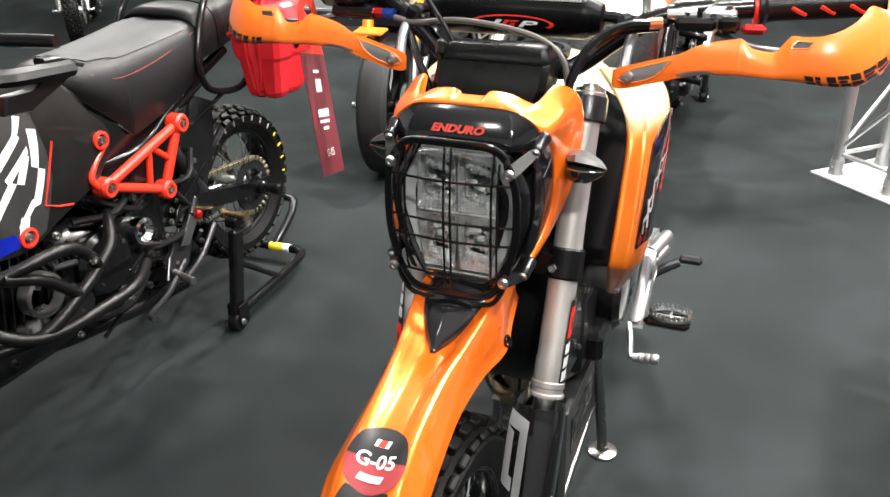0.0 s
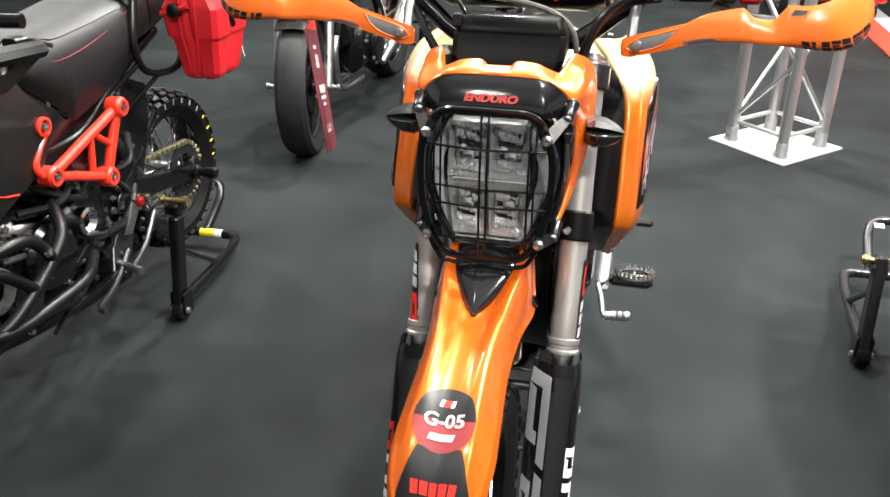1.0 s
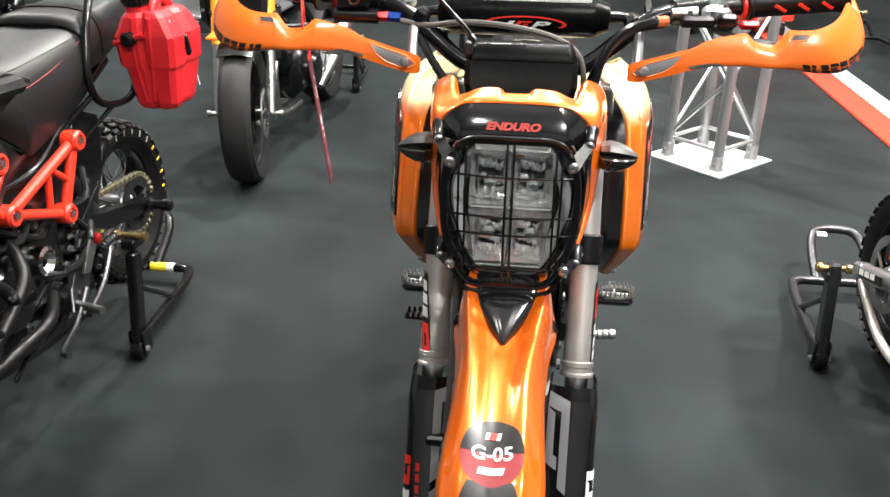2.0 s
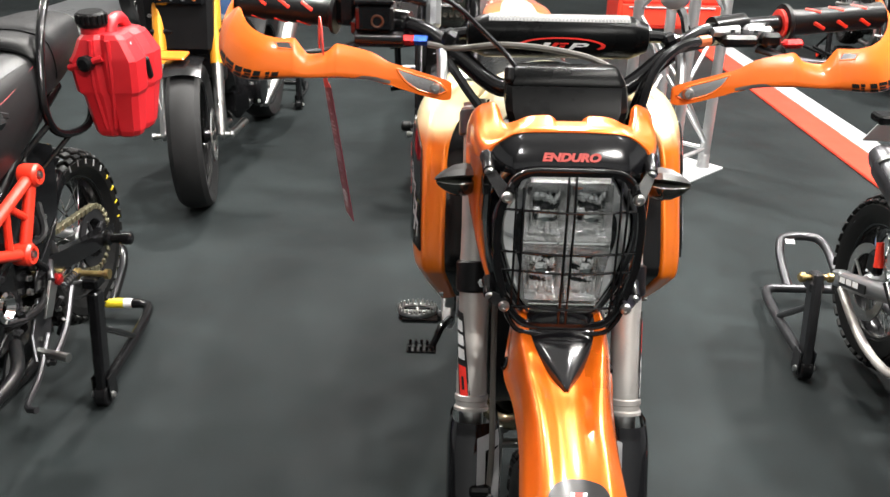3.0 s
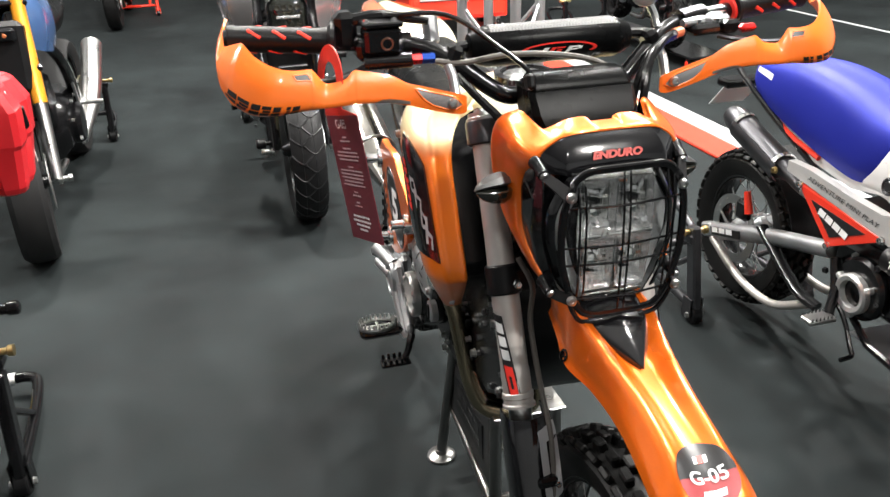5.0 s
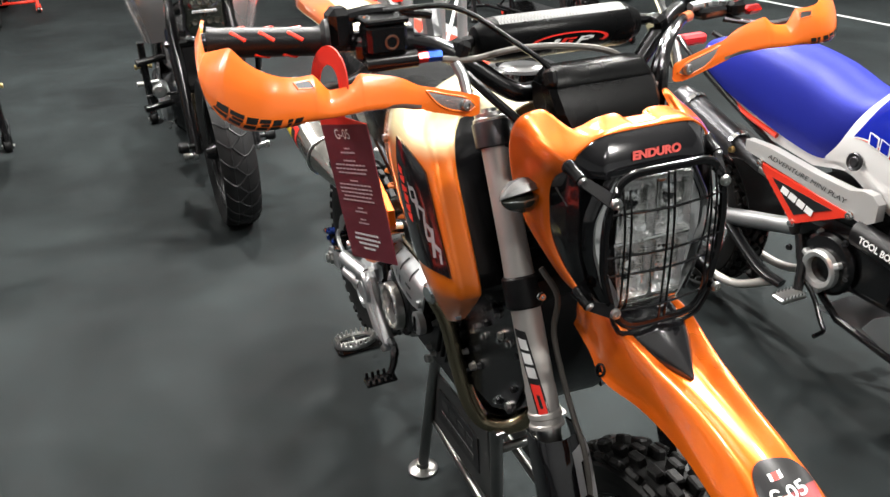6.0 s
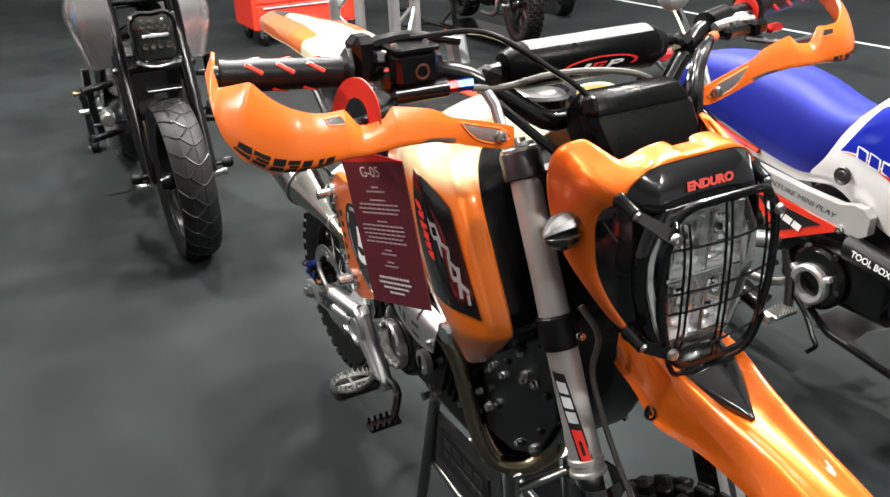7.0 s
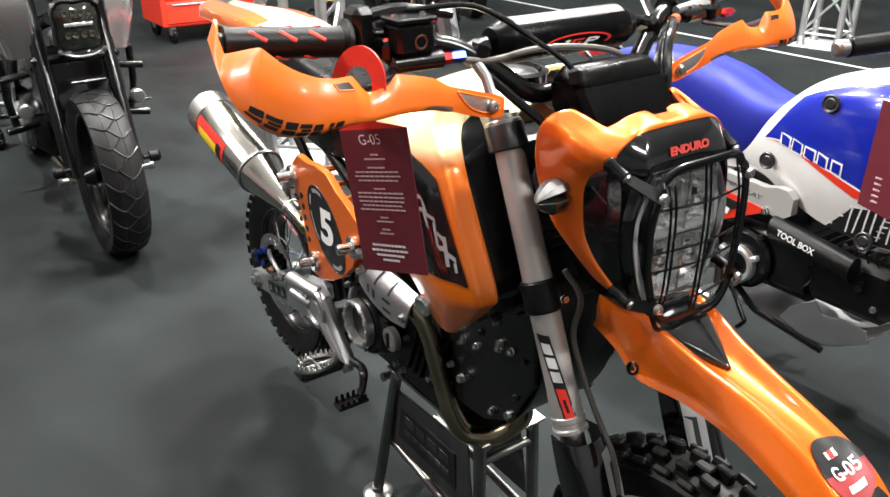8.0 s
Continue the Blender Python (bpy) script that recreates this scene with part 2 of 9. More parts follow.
class Mesh:
    """Collects vertices and faces of one part."""

    def __init__(self):
        self.v, self.f = [], []

    def add(self, verts, faces):
        n = len(self.v)
        self.v.extend([tuple(map(float, p)) for p in verts])
        self.f.extend([tuple(i + n for i in q) for q in faces])
        return self

    def box(self, c, s, r=0.003, rot=None, taper=(1.0, 1.0)):
        """A box with chamfered edges; taper: scale of its top in x and y."""
        hx, hy, hz = s[0] / 2, s[1] / 2, s[2] / 2
        r = min(r, hx * 0.9, hy * 0.9, hz * 0.9)
        vs, key = [], {}
        for sx in (-1, 1):
            for sy in (-1, 1):
                for sz in (-1, 1):
                    for ax in range(3):
                        p = [sx * (hx - r), sy * (hy - r), sz * (hz - r)]
                        p[ax] += (sx, sy, sz)[ax] * r
                        if sz > 0:
                            p[0], p[1] = p[0] * taper[0], p[1] * taper[1]
                        key[sx, sy, sz, ax] = len(vs)
                        vs.append(p)
        fs = []
        for s1 in (-1, 1):
            fs.append([key[s1, a, b, 0] for a, b in ((-1, -1), (1, -1), (1, 1), (-1, 1))])
            fs.append([key[a, s1, b, 1] for a, b in ((-1, -1), (1, -1), (1, 1), (-1, 1))])
            fs.append([key[a, b, s1, 2] for a, b in ((-1, -1), (1, -1), (1, 1), (-1, 1))])
        for a in (-1, 1):
            for b in (-1, 1):
                fs.append([key[a, b, -1, 0], key[a, b, 1, 0], key[a, b, 1, 1], key[a, b, -1, 1]])
                fs.append([key[a, -1, b, 0], key[a, 1, b, 0], key[a, 1, b, 2], key[a, -1, b, 2]])
                fs.append([key[-1, a, b, 1], key[1, a, b, 1], key[1, a, b, 2], key[-1, a, b, 2]])
                for c2 in (-1, 1):
                    fs.append([key[a, b, c2, 0], key[a, b, c2, 1], key[a, b, c2, 2]])
        R = np.eye(3) if rot is None else np.asarray(rot, float)
        return self.add([np.asarray(c, float) + R @ np.array(p) for p in vs], fs)

    def loft(self, rings, cap=True, closed=True):
        n = len(rings[0])
        vs = [p for r in rings for p in r]
        fs = []
        for i in range(len(rings) - 1):
            for j in range(n if closed else n - 1):
                k = (j + 1) % n
                fs.append([i * n + j, i * n + k, (i + 1) * n + k, (i + 1) * n + j])
        if cap:
            fs.append(list(range(n)))
            fs.append([(len(rings) - 1) * n + j for j in range(n)])
        return self.add(vs, fs)

    def tube(self, pts, r, n=10, smooth=0, cap=True, flat=1.0):
        """A round bar along pts; r: one radius or one for each point; flat squashes it across."""
        pts = np.asarray(pts, float)
        rad = np.full(len(pts), r, float) if np.isscalar(r) else np.asarray(r, float)
        if smooth:
            both = spline(np.c_[pts, rad], smooth)
            pts, rad = both[:, :3], both[:, 3]
        a, b, d = basis(pts[1] - pts[0])
        rings = []
        for i, p in enumerate(pts):
            d2 = unit(pts[min(i + 1, len(pts) - 1)] - pts[max(i - 1, 0)])
            a = unit(a - d2 * np.dot(a, d2))
            b = np.cross(d2, a)
            rings.append([p + rad[i] * (a * math.cos(w) + flat * b * math.sin(w)) for w in np.linspace(0, 2 * math.pi, n, endpoint=False)])
        return self.loft(rings, cap)

    def lathe(self, profile, c, d, n=20, cap=True):
        """Profile rows (radius, height) turned round the line through c along d."""
        a, b, d = basis(d)
        c = np.asarray(c, float)
        return self.loft([[c + d * h + max(r, 1e-4) * (a * math.cos(w) + b * math.sin(w)) for w in np.linspace(0, 2 * math.pi, n, endpoint=False)] for r, h in profile], cap)

    def ring(self, profile, c, d, n=40):
        """A closed profile (radius, height) turned round a line: tyres, rims, loops."""
        a, b, d = basis(d)
        c = np.asarray(c, float)
        m = len(profile)
        vs, fs = [], []
        for w in np.linspace(0, 2 * math.pi, n, endpoint=False):
            vs += [c + d * h + r * (a * math.cos(w) + b * math.sin(w)) for r, h in profile]
        for i in range(n):
            for j in range(m):
                k, i2 = (j + 1) % m, (i + 1) % n
                fs.append([i * m + j, i * m + k, i2 * m + k, i2 * m + j])
        return self.add(vs, fs)

    def bolt(self, c, d, r=0.005, h=0.005, n=6):
        return self.lathe([(r * 1.25, 0), (r * 1.25, h * 0.25), (r, h * 0.3), (r, h), (r * 0.55, h), (r * 0.5, h * 0.6)], c, d, n)

    def slab(self, poly, thick, bevel=0.0):
        """A flat plate: polygon of 3D points, thickened both ways along its normal, with bevelled rims."""
        P = np.asarray(poly, float)
        nrm = unit(sum(np.cross(P[i] - P[0], P[(i + 1) % len(P)] - P[0]) for i in range(len(P))))
        mid = P.mean(0)
        th = thick / 2

        def inset(k):
            return P + np.array([unit(mid - p) for p in P]) * k
        if bevel:
            return self.loft([inset(bevel) - nrm * th, P - nrm * (th - bevel), P + nrm * (th - bevel), inset(bevel) + nrm * th])
        return self.loft([P - nrm * th, P + nrm * th])

    def sheet(self, G, thick):
        """A curved panel from a grid of points, with thickness."""
        G = np.asarray(G, float)
        R, C = G.shape[:2]
        du, dv = np.gradient(G, axis=0), np.gradient(G, axis=1)
        N = np.cross(du, dv)
        N /= np.linalg.norm(N, axis=2, keepdims=True) + 1e-12
        A, B = G + N * thick / 2, G - N * thick / 2
        vs = [*A.reshape(-1, 3), *B.reshape(-1, 3)]
        o = R * C
        fs = []
        for i in range(R - 1):
            for j in range(C - 1):
                q = [i * C + j, i * C + j + 1, (i + 1) * C + j + 1, (i + 1) * C + j]
                fs += [q, [k + o for k in q[::-1]]]
        rim = [j for j in range(C)] + [i * C + C - 1 for i in range(1, R)] + [(R - 1) * C + j for j in range(C - 2, -1, -1)] + [i * C for i in range(R - 2, 0, -1)]
        for k in range(len(rim)):
            a, b = rim[k], rim[(k + 1) % len(rim)]
            fs.append([a, b, b + o, a + o])
        return self.add(vs, fs)

    def skin(self, G):
        """A single thin layer over a grid: stickers and print."""
        G = np.asarray(G, float)
        R, C = G.shape[:2]
        return self.add(G.reshape(-1, 3), [[i * C + j, i * C + j + 1, (i + 1) * C + j + 1, (i + 1) * C + j] for i in range(R - 1) for j in range(C - 1)])


class Surf:
    """A smooth surface through a control grid; u runs along its rows, v across them."""

    def __init__(self, ctrl, fine=10):
        c = np.asarray(ctrl, float)
        g = np.stack([spline(c[:, j], fine) for j in range(c.shape[1])], 1)
        self.g = np.stack([spline(g[i], fine) for i in range(g.shape[0])], 0)

    def at(self, u, v):
        R, C = self.g.shape[:2]
        x, y = min(max(u, 0), 1) * (R - 1), min(max(v, 0), 1) * (C - 1)
        i, j = min(int(x), R - 2), min(int(y), C - 2)
        a, b = x - i, y - j
        g = self.g
        return (1 - a) * (1 - b) * g[i, j] + a * (1 - b) * g[i + 1, j] + (1 - a) * b * g[i, j + 1] + a * b * g[i + 1, j + 1]

    def normal(self, u, v):
        e = 0.02
        return unit(np.cross(self.at(u + e, v) - self.at(u - e, v), self.at(u, v + e) - self.at(u, v - e)))

    def patch(self, quad, off, n=8, m=8):
        """A grid over the uv quadrilateral, raised by off."""
        q = [np.asarray(p, float) for p in quad]
        G = []
        for i in range(n + 1):
            a = i / n
            row = []
            for j in range(m + 1):
                b = j / m
                u, v = (1 - a) * ((1 - b) * q[0] + b * q[1]) + a * ((1 - b) * q[3] + b * q[2])
                row.append(self.at(u, v) + self.normal(u, v) * off)
            G.append(row)
        return np.array(G)

    def disc(self, u, v, ru, rv, off, n=28, a0=0.0, a1=2 * math.pi, inner=0.0):
        G = []
        for k in range(7):
            r = inner + (1 - inner) * k / 6
            row = []
            for w in np.linspace(a0, a1, n + 1):
                uu, vv = u + ru * r * math.sin(w), v + rv * r * math.cos(w)
                row.append(self.at(uu, vv) + self.normal(uu, vv) * off)
            G.append(row)
        return np.array(G)


PLACE = {}
LOCAL = [False]


def thing(name, at, label, category, group="", turned=0.0):
    """An Empty at the base of a thing; its parts are built in world places."""
    ob = new(name)
    ob.empty_display_size = 0.05
    ob.matrix_world = pose(*at, 0, 0, turned)
    PLACE[ob.name] = pose(*at, 0, 0, turned)
    return tagged(ob, label, category, group)


def link_mesh(name, M, mat, sharp=32.0):
    me = bpy.data.meshes.new(name)
    me.from_pydata(M.v, [], M.f)
    bm = bmesh.new()
    bm.from_mesh(me)
    bmesh.ops.recalc_face_normals(bm, faces=bm.faces)
    bm.to_mesh(me)
    bm.free()
    me.polygons.foreach_set("use_smooth", [True] * len(me.polygons))
    me.set_sharp_from_angle(angle=radians(sharp))
    me.materials.append(mat)
    return me


def part(name, M, mat, parent, label="", sharp=32.0, local=False):
    """One mesh under a thing or under a part."""
    me = link_mesh(name, M, mat, sharp)
    m = PLACE[parent.name]
    if not (local or LOCAL[0]):
        me.transform(m.inverted())
    ob = new(name, me)
    ob.parent = parent
    PLACE[ob.name] = m
    return tagged(ob, label)


def solo(name, M, mat, label, category, group="", kind="", sharp=32.0):
    """A thing that is one mesh."""
    c = np.array(M.v)
    base = Vector((float(c[:, 0].mean()), float(c[:, 1].mean()), float(c[:, 2].min())))
    me = link_mesh(name, M, mat, sharp)
    me.transform(Matrix.Translation(-base))
    ob = new(name, me)
    ob.location = base
    PLACE[ob.name] = Matrix.Translation(base)
    return tagged(ob, label, category, group, kind)


def lettering(text, height, m, extrude=0.0004, width=None, shear=0.0, bold=0.0):
    """Flat letters as mesh data: lower left corner at the origin of m, along its x, up its y."""
    cu = bpy.data.curves.new("letters", "FONT")
    cu.body, cu.size, cu.extrude, cu.shear, cu.offset = text, 1.0, 0.0, shear, bold
    ob = bpy.data.objects.new("letters", cu)
    scene.collection.objects.link(ob)
    bpy.context.view_layer.update()
    me = bpy.data.meshes.new_from_object(ob.evaluated_get(bpy.context.evaluated_depsgraph_get()))
    bpy.data.objects.remove(ob)
    co = np.array([tuple(v.co) for v in me.vertices])
    lo, hi = co.min(0), co.max(0)
    s = height / (hi[1] - lo[1])
    sx = s if width is None else width / (hi[0] - lo[0])
    M = Mesh()
    m = np.array(m)
    M.add([m[:3, :3] @ V3([(p[0] - lo[0]) * sx, (p[1] - lo[1]) * s, extrude]) + m[:3, 3] for p in co], [tuple(p.vertices) for p in me.polygons])
    return M


def facing(o, right, up):
    """A frame for lettering: origin, direction of writing, direction up the letters."""
    r = unit(right)
    n = unit(np.cross(r, up))
    u = np.cross(n, r)
    m = np.eye(4)
    m[:3, 0], m[:3, 1], m[:3, 2], m[:3, 3] = r, u, n, o
    return m


def bars(m, widths, height, gap=0.2, slant=0.25, raise_by=0.0006):
    """A row of plain slanted blocks in place of a maker's name."""
    M, x = Mesh(), 0.0
    for w in widths:
        q = [(x, 0), (x + w, 0), (x + w + slant * height, height), (x + slant * height, height)]
        M.add([m[:3, :3] @ V3([a, b, raise_by]) + m[:3, 3] for a, b in q], [(0, 1, 2, 3)])
        x += w * (1 + gap)
    return M


def mirrored(P, s):
    P = np.array(P, float)
    P[..., 0] *= s
    return P

# ---- the hall ----
M = Mesh()
M.box((0, 3, -0.1), (24, 24, 0.2), 0.001)
floor = solo("floor", M, CARPET, "dark grey hall floor with short-pile carpet", "floor", kind="structure")
for nm, c, s in (("wall_north", (0, 15.1, 3.5), (24.4, 0.2, 7)), ("wall_south", (0, -9.1, 3.5), (24.4, 0.2, 7)),
                 ("wall_east", (12.1, 3, 3.5), (0.2, 24, 7)), ("wall_west", (-12.1, 3, 3.5), (0.2, 24, 7))):
    solo(nm, Mesh().box(c, s, 0.001), WALLPAINT, "plain grey painted exhibition hall wall", "wall", kind="structure")
solo("ceiling", Mesh().box((0, 3, 7.1), (24.4, 24.4, 0.2), 0.001), CEILPAINT, "plain grey hall ceiling", "ceiling", kind="structure")
for lx, ly, lw in LAMPS:
    t = thing("ceiling_lamp", (lx, ly, LAMP_Z - 0.1), "round hall lamp hanging from the ceiling", "lamp", "hall lamps")
    part("housing", Mesh().lathe([(0.05, 0.25), (0.1, 0.22), (0.2, 0.05), (0.205, 0.0), (0.19, 0.0), (0.18, 0.03)], (lx, ly, LAMP_Z - 0.1), (0, 0, 1), 28, False), ALU, t)
    part("rod", Mesh().tube([(lx, ly, LAMP_Z + 0.1), (lx, ly, 7.0)], 0.01), SATIN, t)

# floor stripe, laid boards, and the line beyond
M = Mesh().box((1.835, 7.0, 0.008), (0.17, 12.0, 0.016), 0.004)
solo("red_floor_strip", M, STRIPERED, "long red board strip laid on the carpet", "floor strip", kind="structure")
M = Mesh().box((1.985, 7.0, 0.009), (0.13, 12.0, 0.018), 0.004)
solo("grey_floor_strip", M, STRIPEGREY, "pale grey board strip beside the red one", "floor strip", kind="structure")
solo("white_floor_line", Mesh().box((4.75, 5.0, 0.002), (0.035, 14.0, 0.004), 0.001), PLATE, "thin white line taped along the floor", "floor line", kind="structure")

# ---- wheels, shared by all the motorcycles ----


def tyre_profile(R, w, depth):
    """Cross-section of a tyre: radius, offset along the axle."""
    h = w / 2
    return [(R - depth, -h * 0.62), (R - depth * 0.55, -h * 0.95), (R - depth * 0.25, -h * 0.98), (R - depth * 0.07, -h * 0.7), (R, -h * 0.25), (R, h * 0.25),
            (R - depth * 0.07, h * 0.7), (R - depth * 0.25, h * 0.98), (R - depth * 0.55, h * 0.95), (R - depth, h * 0.62)]


def wheel(parent, c, R, w, rim_r, tread="knob", rim_mat=None, spokes="wire", rubber=None, disc=0, name="wheel", apart=False):
    """A wheel with its axle along x. tread: knob, block, wave or slick. disc: side (-1 or 1) of the brake disc."""
    c = np.asarray(c, float)
    rubber = rubber or RUBBER
    rim_mat = rim_mat or SATIN
    depth = R - rim_r
    X = V3([1.0, 0, 0])
    body = R - (0.012 if tread == "knob" else 0.013 if tread == "block" else 0.0)
    M = Mesh().ring(tyre_profile(body, w, depth - (R - body)), c, X, 56)
    rnd = random.Random(5)
    loose, far_knobs = [], Mesh()
    if tread == "knob":
        n = 38
        for i in range(n):
            for row, (off, tilt, sz) in enumerate(((-0.82, 38, 0.8), (-0.36, 12, 1.0), (0.0, 0, 1.05), (0.36, -12, 1.0), (0.82, -38, 0.8))):
                if row == 2 and i % 2:
                    continue
                a = 360.0 * (i + (0.5 if row in (1, 3) else 0)) / n
                q = turn("X", a) @ turn("Y", -tilt)
                rr = body - depth * (0.02 if abs(off) < 0.5 else 0.13)
                p = c + turn("X", a) @ V3([off * w / 2, 0, rr + 0.004])
                knob = Mesh() if apart else M
                knob.box(p, (w * 0.17 * sz, 2 * math.pi * R / n * 0.62 * (1 + 0.06 * rnd.uniform(-1, 1)), 0.02), 0.0025, q)
                if apart:
                    loose.append(knob)
    elif tread == "block":
        n = 36
        for i in range(n):
            for off, tilt, yaw, sz in ((-0.86, 46, 6, 0.75), (-0.6, 24, 16, 0.9), (-0.2, 6, -26, 1.0), (0.2, -6, 26, 1.0), (0.6, -24, -16, 0.9), (0.86, -46, -6, 0.75)):
                a = 360.0 * (i + (0.5 if off in (-0.6, 0.2, 0.86) else 0)) / n
                q = turn("X", a) @ turn("Y", -tilt) @ turn("Z", yaw)
                p = c + turn("X", a) @ V3([off * w / 2, 0, body - depth * (0.0 if abs(off) < 0.3 else 0.05 if abs(off) < 0.7 else 0.17) + 0.004])
                knob = Mesh() if apart else far_knobs
                knob.box(p, (w * 0.165 * sz, 2 * math.pi * R / n * 0.66, 0.018), 0.0025, q)
                if apart:
                    loose.append(knob)
    grooves = Mesh()
    if tread == "wave":
        n = 26

        def on_tread(v, a):
            rr = float(np.interp(abs(v), [0, 0.25, 0.7, 0.98], [R + 0.0004, R + 0.0004, R - depth * 0.07 + 0.0006, R - depth * 0.25 + 0.001]))
            return c + V3([v * w / 2, rr * math.cos(a), rr * math.sin(a)])
        for i in range(n):
            for side in (-1, 1):
                a0 = 360.0 * (i + 0.5 * (side > 0)) / n
                sag = [(v, radians(a0 + 9 * (1 - abs(v - 0.35) ** 1.5 * 1.7))) for v in np.linspace(-0.28, 0.94, 11)]
                grooves.tube([on_tread(side * v, a) for v, a in sag], 0.0034, 5, 0, True)
                grooves.tube([on_tread(side * 0.36, sag[5][1] + radians(f * 360.0 / n)) for f in (0.0, 0.5, 1.0)], 0.0013, 5, 0, True)
    ty = part("wheel", Mesh().ring([(rim_r + 0.012, -w * 0.36), (rim_r + 0.014, w * 0.36), (rim_r + 0.004, w * 0.34), (rim_r - 0.006, w * 0.1), (rim_r - 0.006, -w * 0.1), (rim_r + 0.004, -w * 0.34)], c, X, 48), rim_mat, parent)
    part("tyre", M, rubber, ty, "", 28)
    for knob in loose:
        part("tread_knob", knob, rubber, ty, "", 28)
    if far_knobs.v:
        tagged(part("tread_knob_set", far_knobs, rubber, ty, "", 28), kind="stuff")
    if grooves.v:
        tagged(part("tread_groove_set", grooves, INKBLACK, ty), kind="stuff")
    part("hub", Mesh().lathe([(0.012, -w * 0.62), (0.02, -w * 0.6), (0.034, -w * 0.34), (0.022, -w * 0.2), (0.022, w * 0.2), (0.034, w * 0.34), (0.02, w * 0.6), (0.012, w * 0.62)], c, X, 20), ALU if spokes == "wire" else rim_mat, ty)
    M = Mesh()
    if spokes == "wire":
        for i in range(28):
            a, b = 2 * math.pi * i / 28, 2 * math.pi * (i + (2.2 if i % 2 else -2.2)) / 28
            s = 1 if (i // 2) % 2 else -1
            M.tube([c + V3([s * w * 0.3, 0.033 * math.cos(a), 0.033 * math.sin(a)]), c + V3([s * w * 0.06, rim_r * math.cos(b), rim_r * math.sin(b)])], 0.0019, 5)
        part("spoke_set", M, CHROME, ty)
    else:
        for i in range(5):
            for s in (-1, 1):
                a = 2 * math.pi * i / 5 + s * 0.14
                b = 2 * math.pi * i / 5 + s * 0.34
                M.tube([c + V3([0, 0.025 * math.cos(a), 0.025 * math.sin(a)]), c + V3([0, rim_r * math.cos(b), rim_r * math.sin(b)])], [0.014, 0.01], 8, 0, True, 1.4)
        part("spoke_set", M, rim_mat, ty)
    if disc:
        x = disc * w * 0.62
        M = Mesh().ring([(0.105, x), (0.105, x + 0.004), (0.078, x + 0.004), (0.078, x)], c, X, 40)
        for i in range(5):
            a = 2 * math.pi * i / 5
            M.tube([c + V3([x + 0.002, 0.03 * math.cos(a), 0.03 * math.sin(a)]), c + V3([x + 0.002, 0.085 * math.cos(a + 0.4), 0.085 * math.sin(a + 0.4)])], 0.004, 6)
        for i in range(24):
            a = 2 * math.pi * i / 24
            M.lathe([(0.003, 0), (0.003, 0.0012)], c + V3([x + (0.004 if disc > 0 else -0.0012), 0.092 * math.cos(a), 0.092 * math.sin(a)]), X, 6)
        part("brake_disc", M, STEEL, ty)
    return ty


def chain_run(parent, x, y0, z0, r0, y1, z1, r1, mat=None, k_=1.0):
    """Chain round two sprockets in the plane x."""
    M = Mesh()
    d = unit(V3([0, y1 - y0, z1 - z0]))
    n = V3([0, -d[2], d[1]])
    a, b = V3([x, y0, z0]), V3([x, y1, z1])
    path = []
    for s in (1, -1):
        path.append([a + n * r0 * s, b + n * r1 * s])
    for p, q in path:
        k = int(np.linalg.norm(q - p) / 0.0127)
        for i in range(k):
            c = p + (q - p) * (i + 0.5) / k
            ang = math.degrees(math.atan2(q[2] - p[2], q[1] - p[1]))
            M.box(c, ((0.012 if i % 2 else 0.009) * k_, 0.0118, 0.0095 * k_), 0.002, turn("X", ang))
    for k in range(14):
        w = -math.pi / 2 + math.pi * k / 13 + math.atan2(d[2], d[1])
        c = b + V3([0, math.cos(w), math.sin(w)]) * r1
        M.box(c, (0.011 * k_, 0.0118, 0.0095 * k_), 0.002, turn("X", math.degrees(w) + 90))
    part("chain", M, mat or GOLD, parent)
    M = Mesh().ring([(r1 - 0.004, x - 0.003), (r1 - 0.004, x + 0.003), (r1 * 0.62, x + 0.003), (r1 * 0.62, x - 0.003)], V3([0, y1, z1]), (1, 0, 0), 36)
    for i in range(4):
        w = math.pi * i / 2 + 0.4
        M.tube([(x, y1, z1), (x, y1 + r1 * 0.7 * math.cos(w), z1 + r1 * 0.7 * math.sin(w))], 0.006, 6)
    part("sprocket", M, DARKMETAL, parent)


# ---- the orange enduro motorcycle ----
hero = thing("orange_motorcycle", (0, 1.4, 0), "small orange enduro motorcycle with caged headlight on a steel stand", "motorcycle")
MIR = (-1, 1)
HOLLOW = [((0.0, 0.3, 0.0, 1.0), (0.7, 1.0, 0.0, 1.0), (0.3, 0.7, 0.74, 1.0), (0.3, 0.7, 0.0, 0.26)), ((0.0, 0.3, 0.0, 1.0), (0.3, 1.0, 0.7, 1.0), (0.7, 1.0, 0.0, 0.7))]


def fy(z):
    """Where the steering axis of the fork tubes lies at height z."""
    return 0.925 + 0.42 * (z - 0.57)


FX = 0.107
wheel(hero, (0, 0.785, 0.306), 0.25, 0.082, 0.172, "knob", SATIN, "wire", None, -1, apart=True)
wheel(hero, (0, 2.03, 0.335), 0.24, 0.1, 0.155, "knob", SATIN, "wire", None, -1, apart=True)

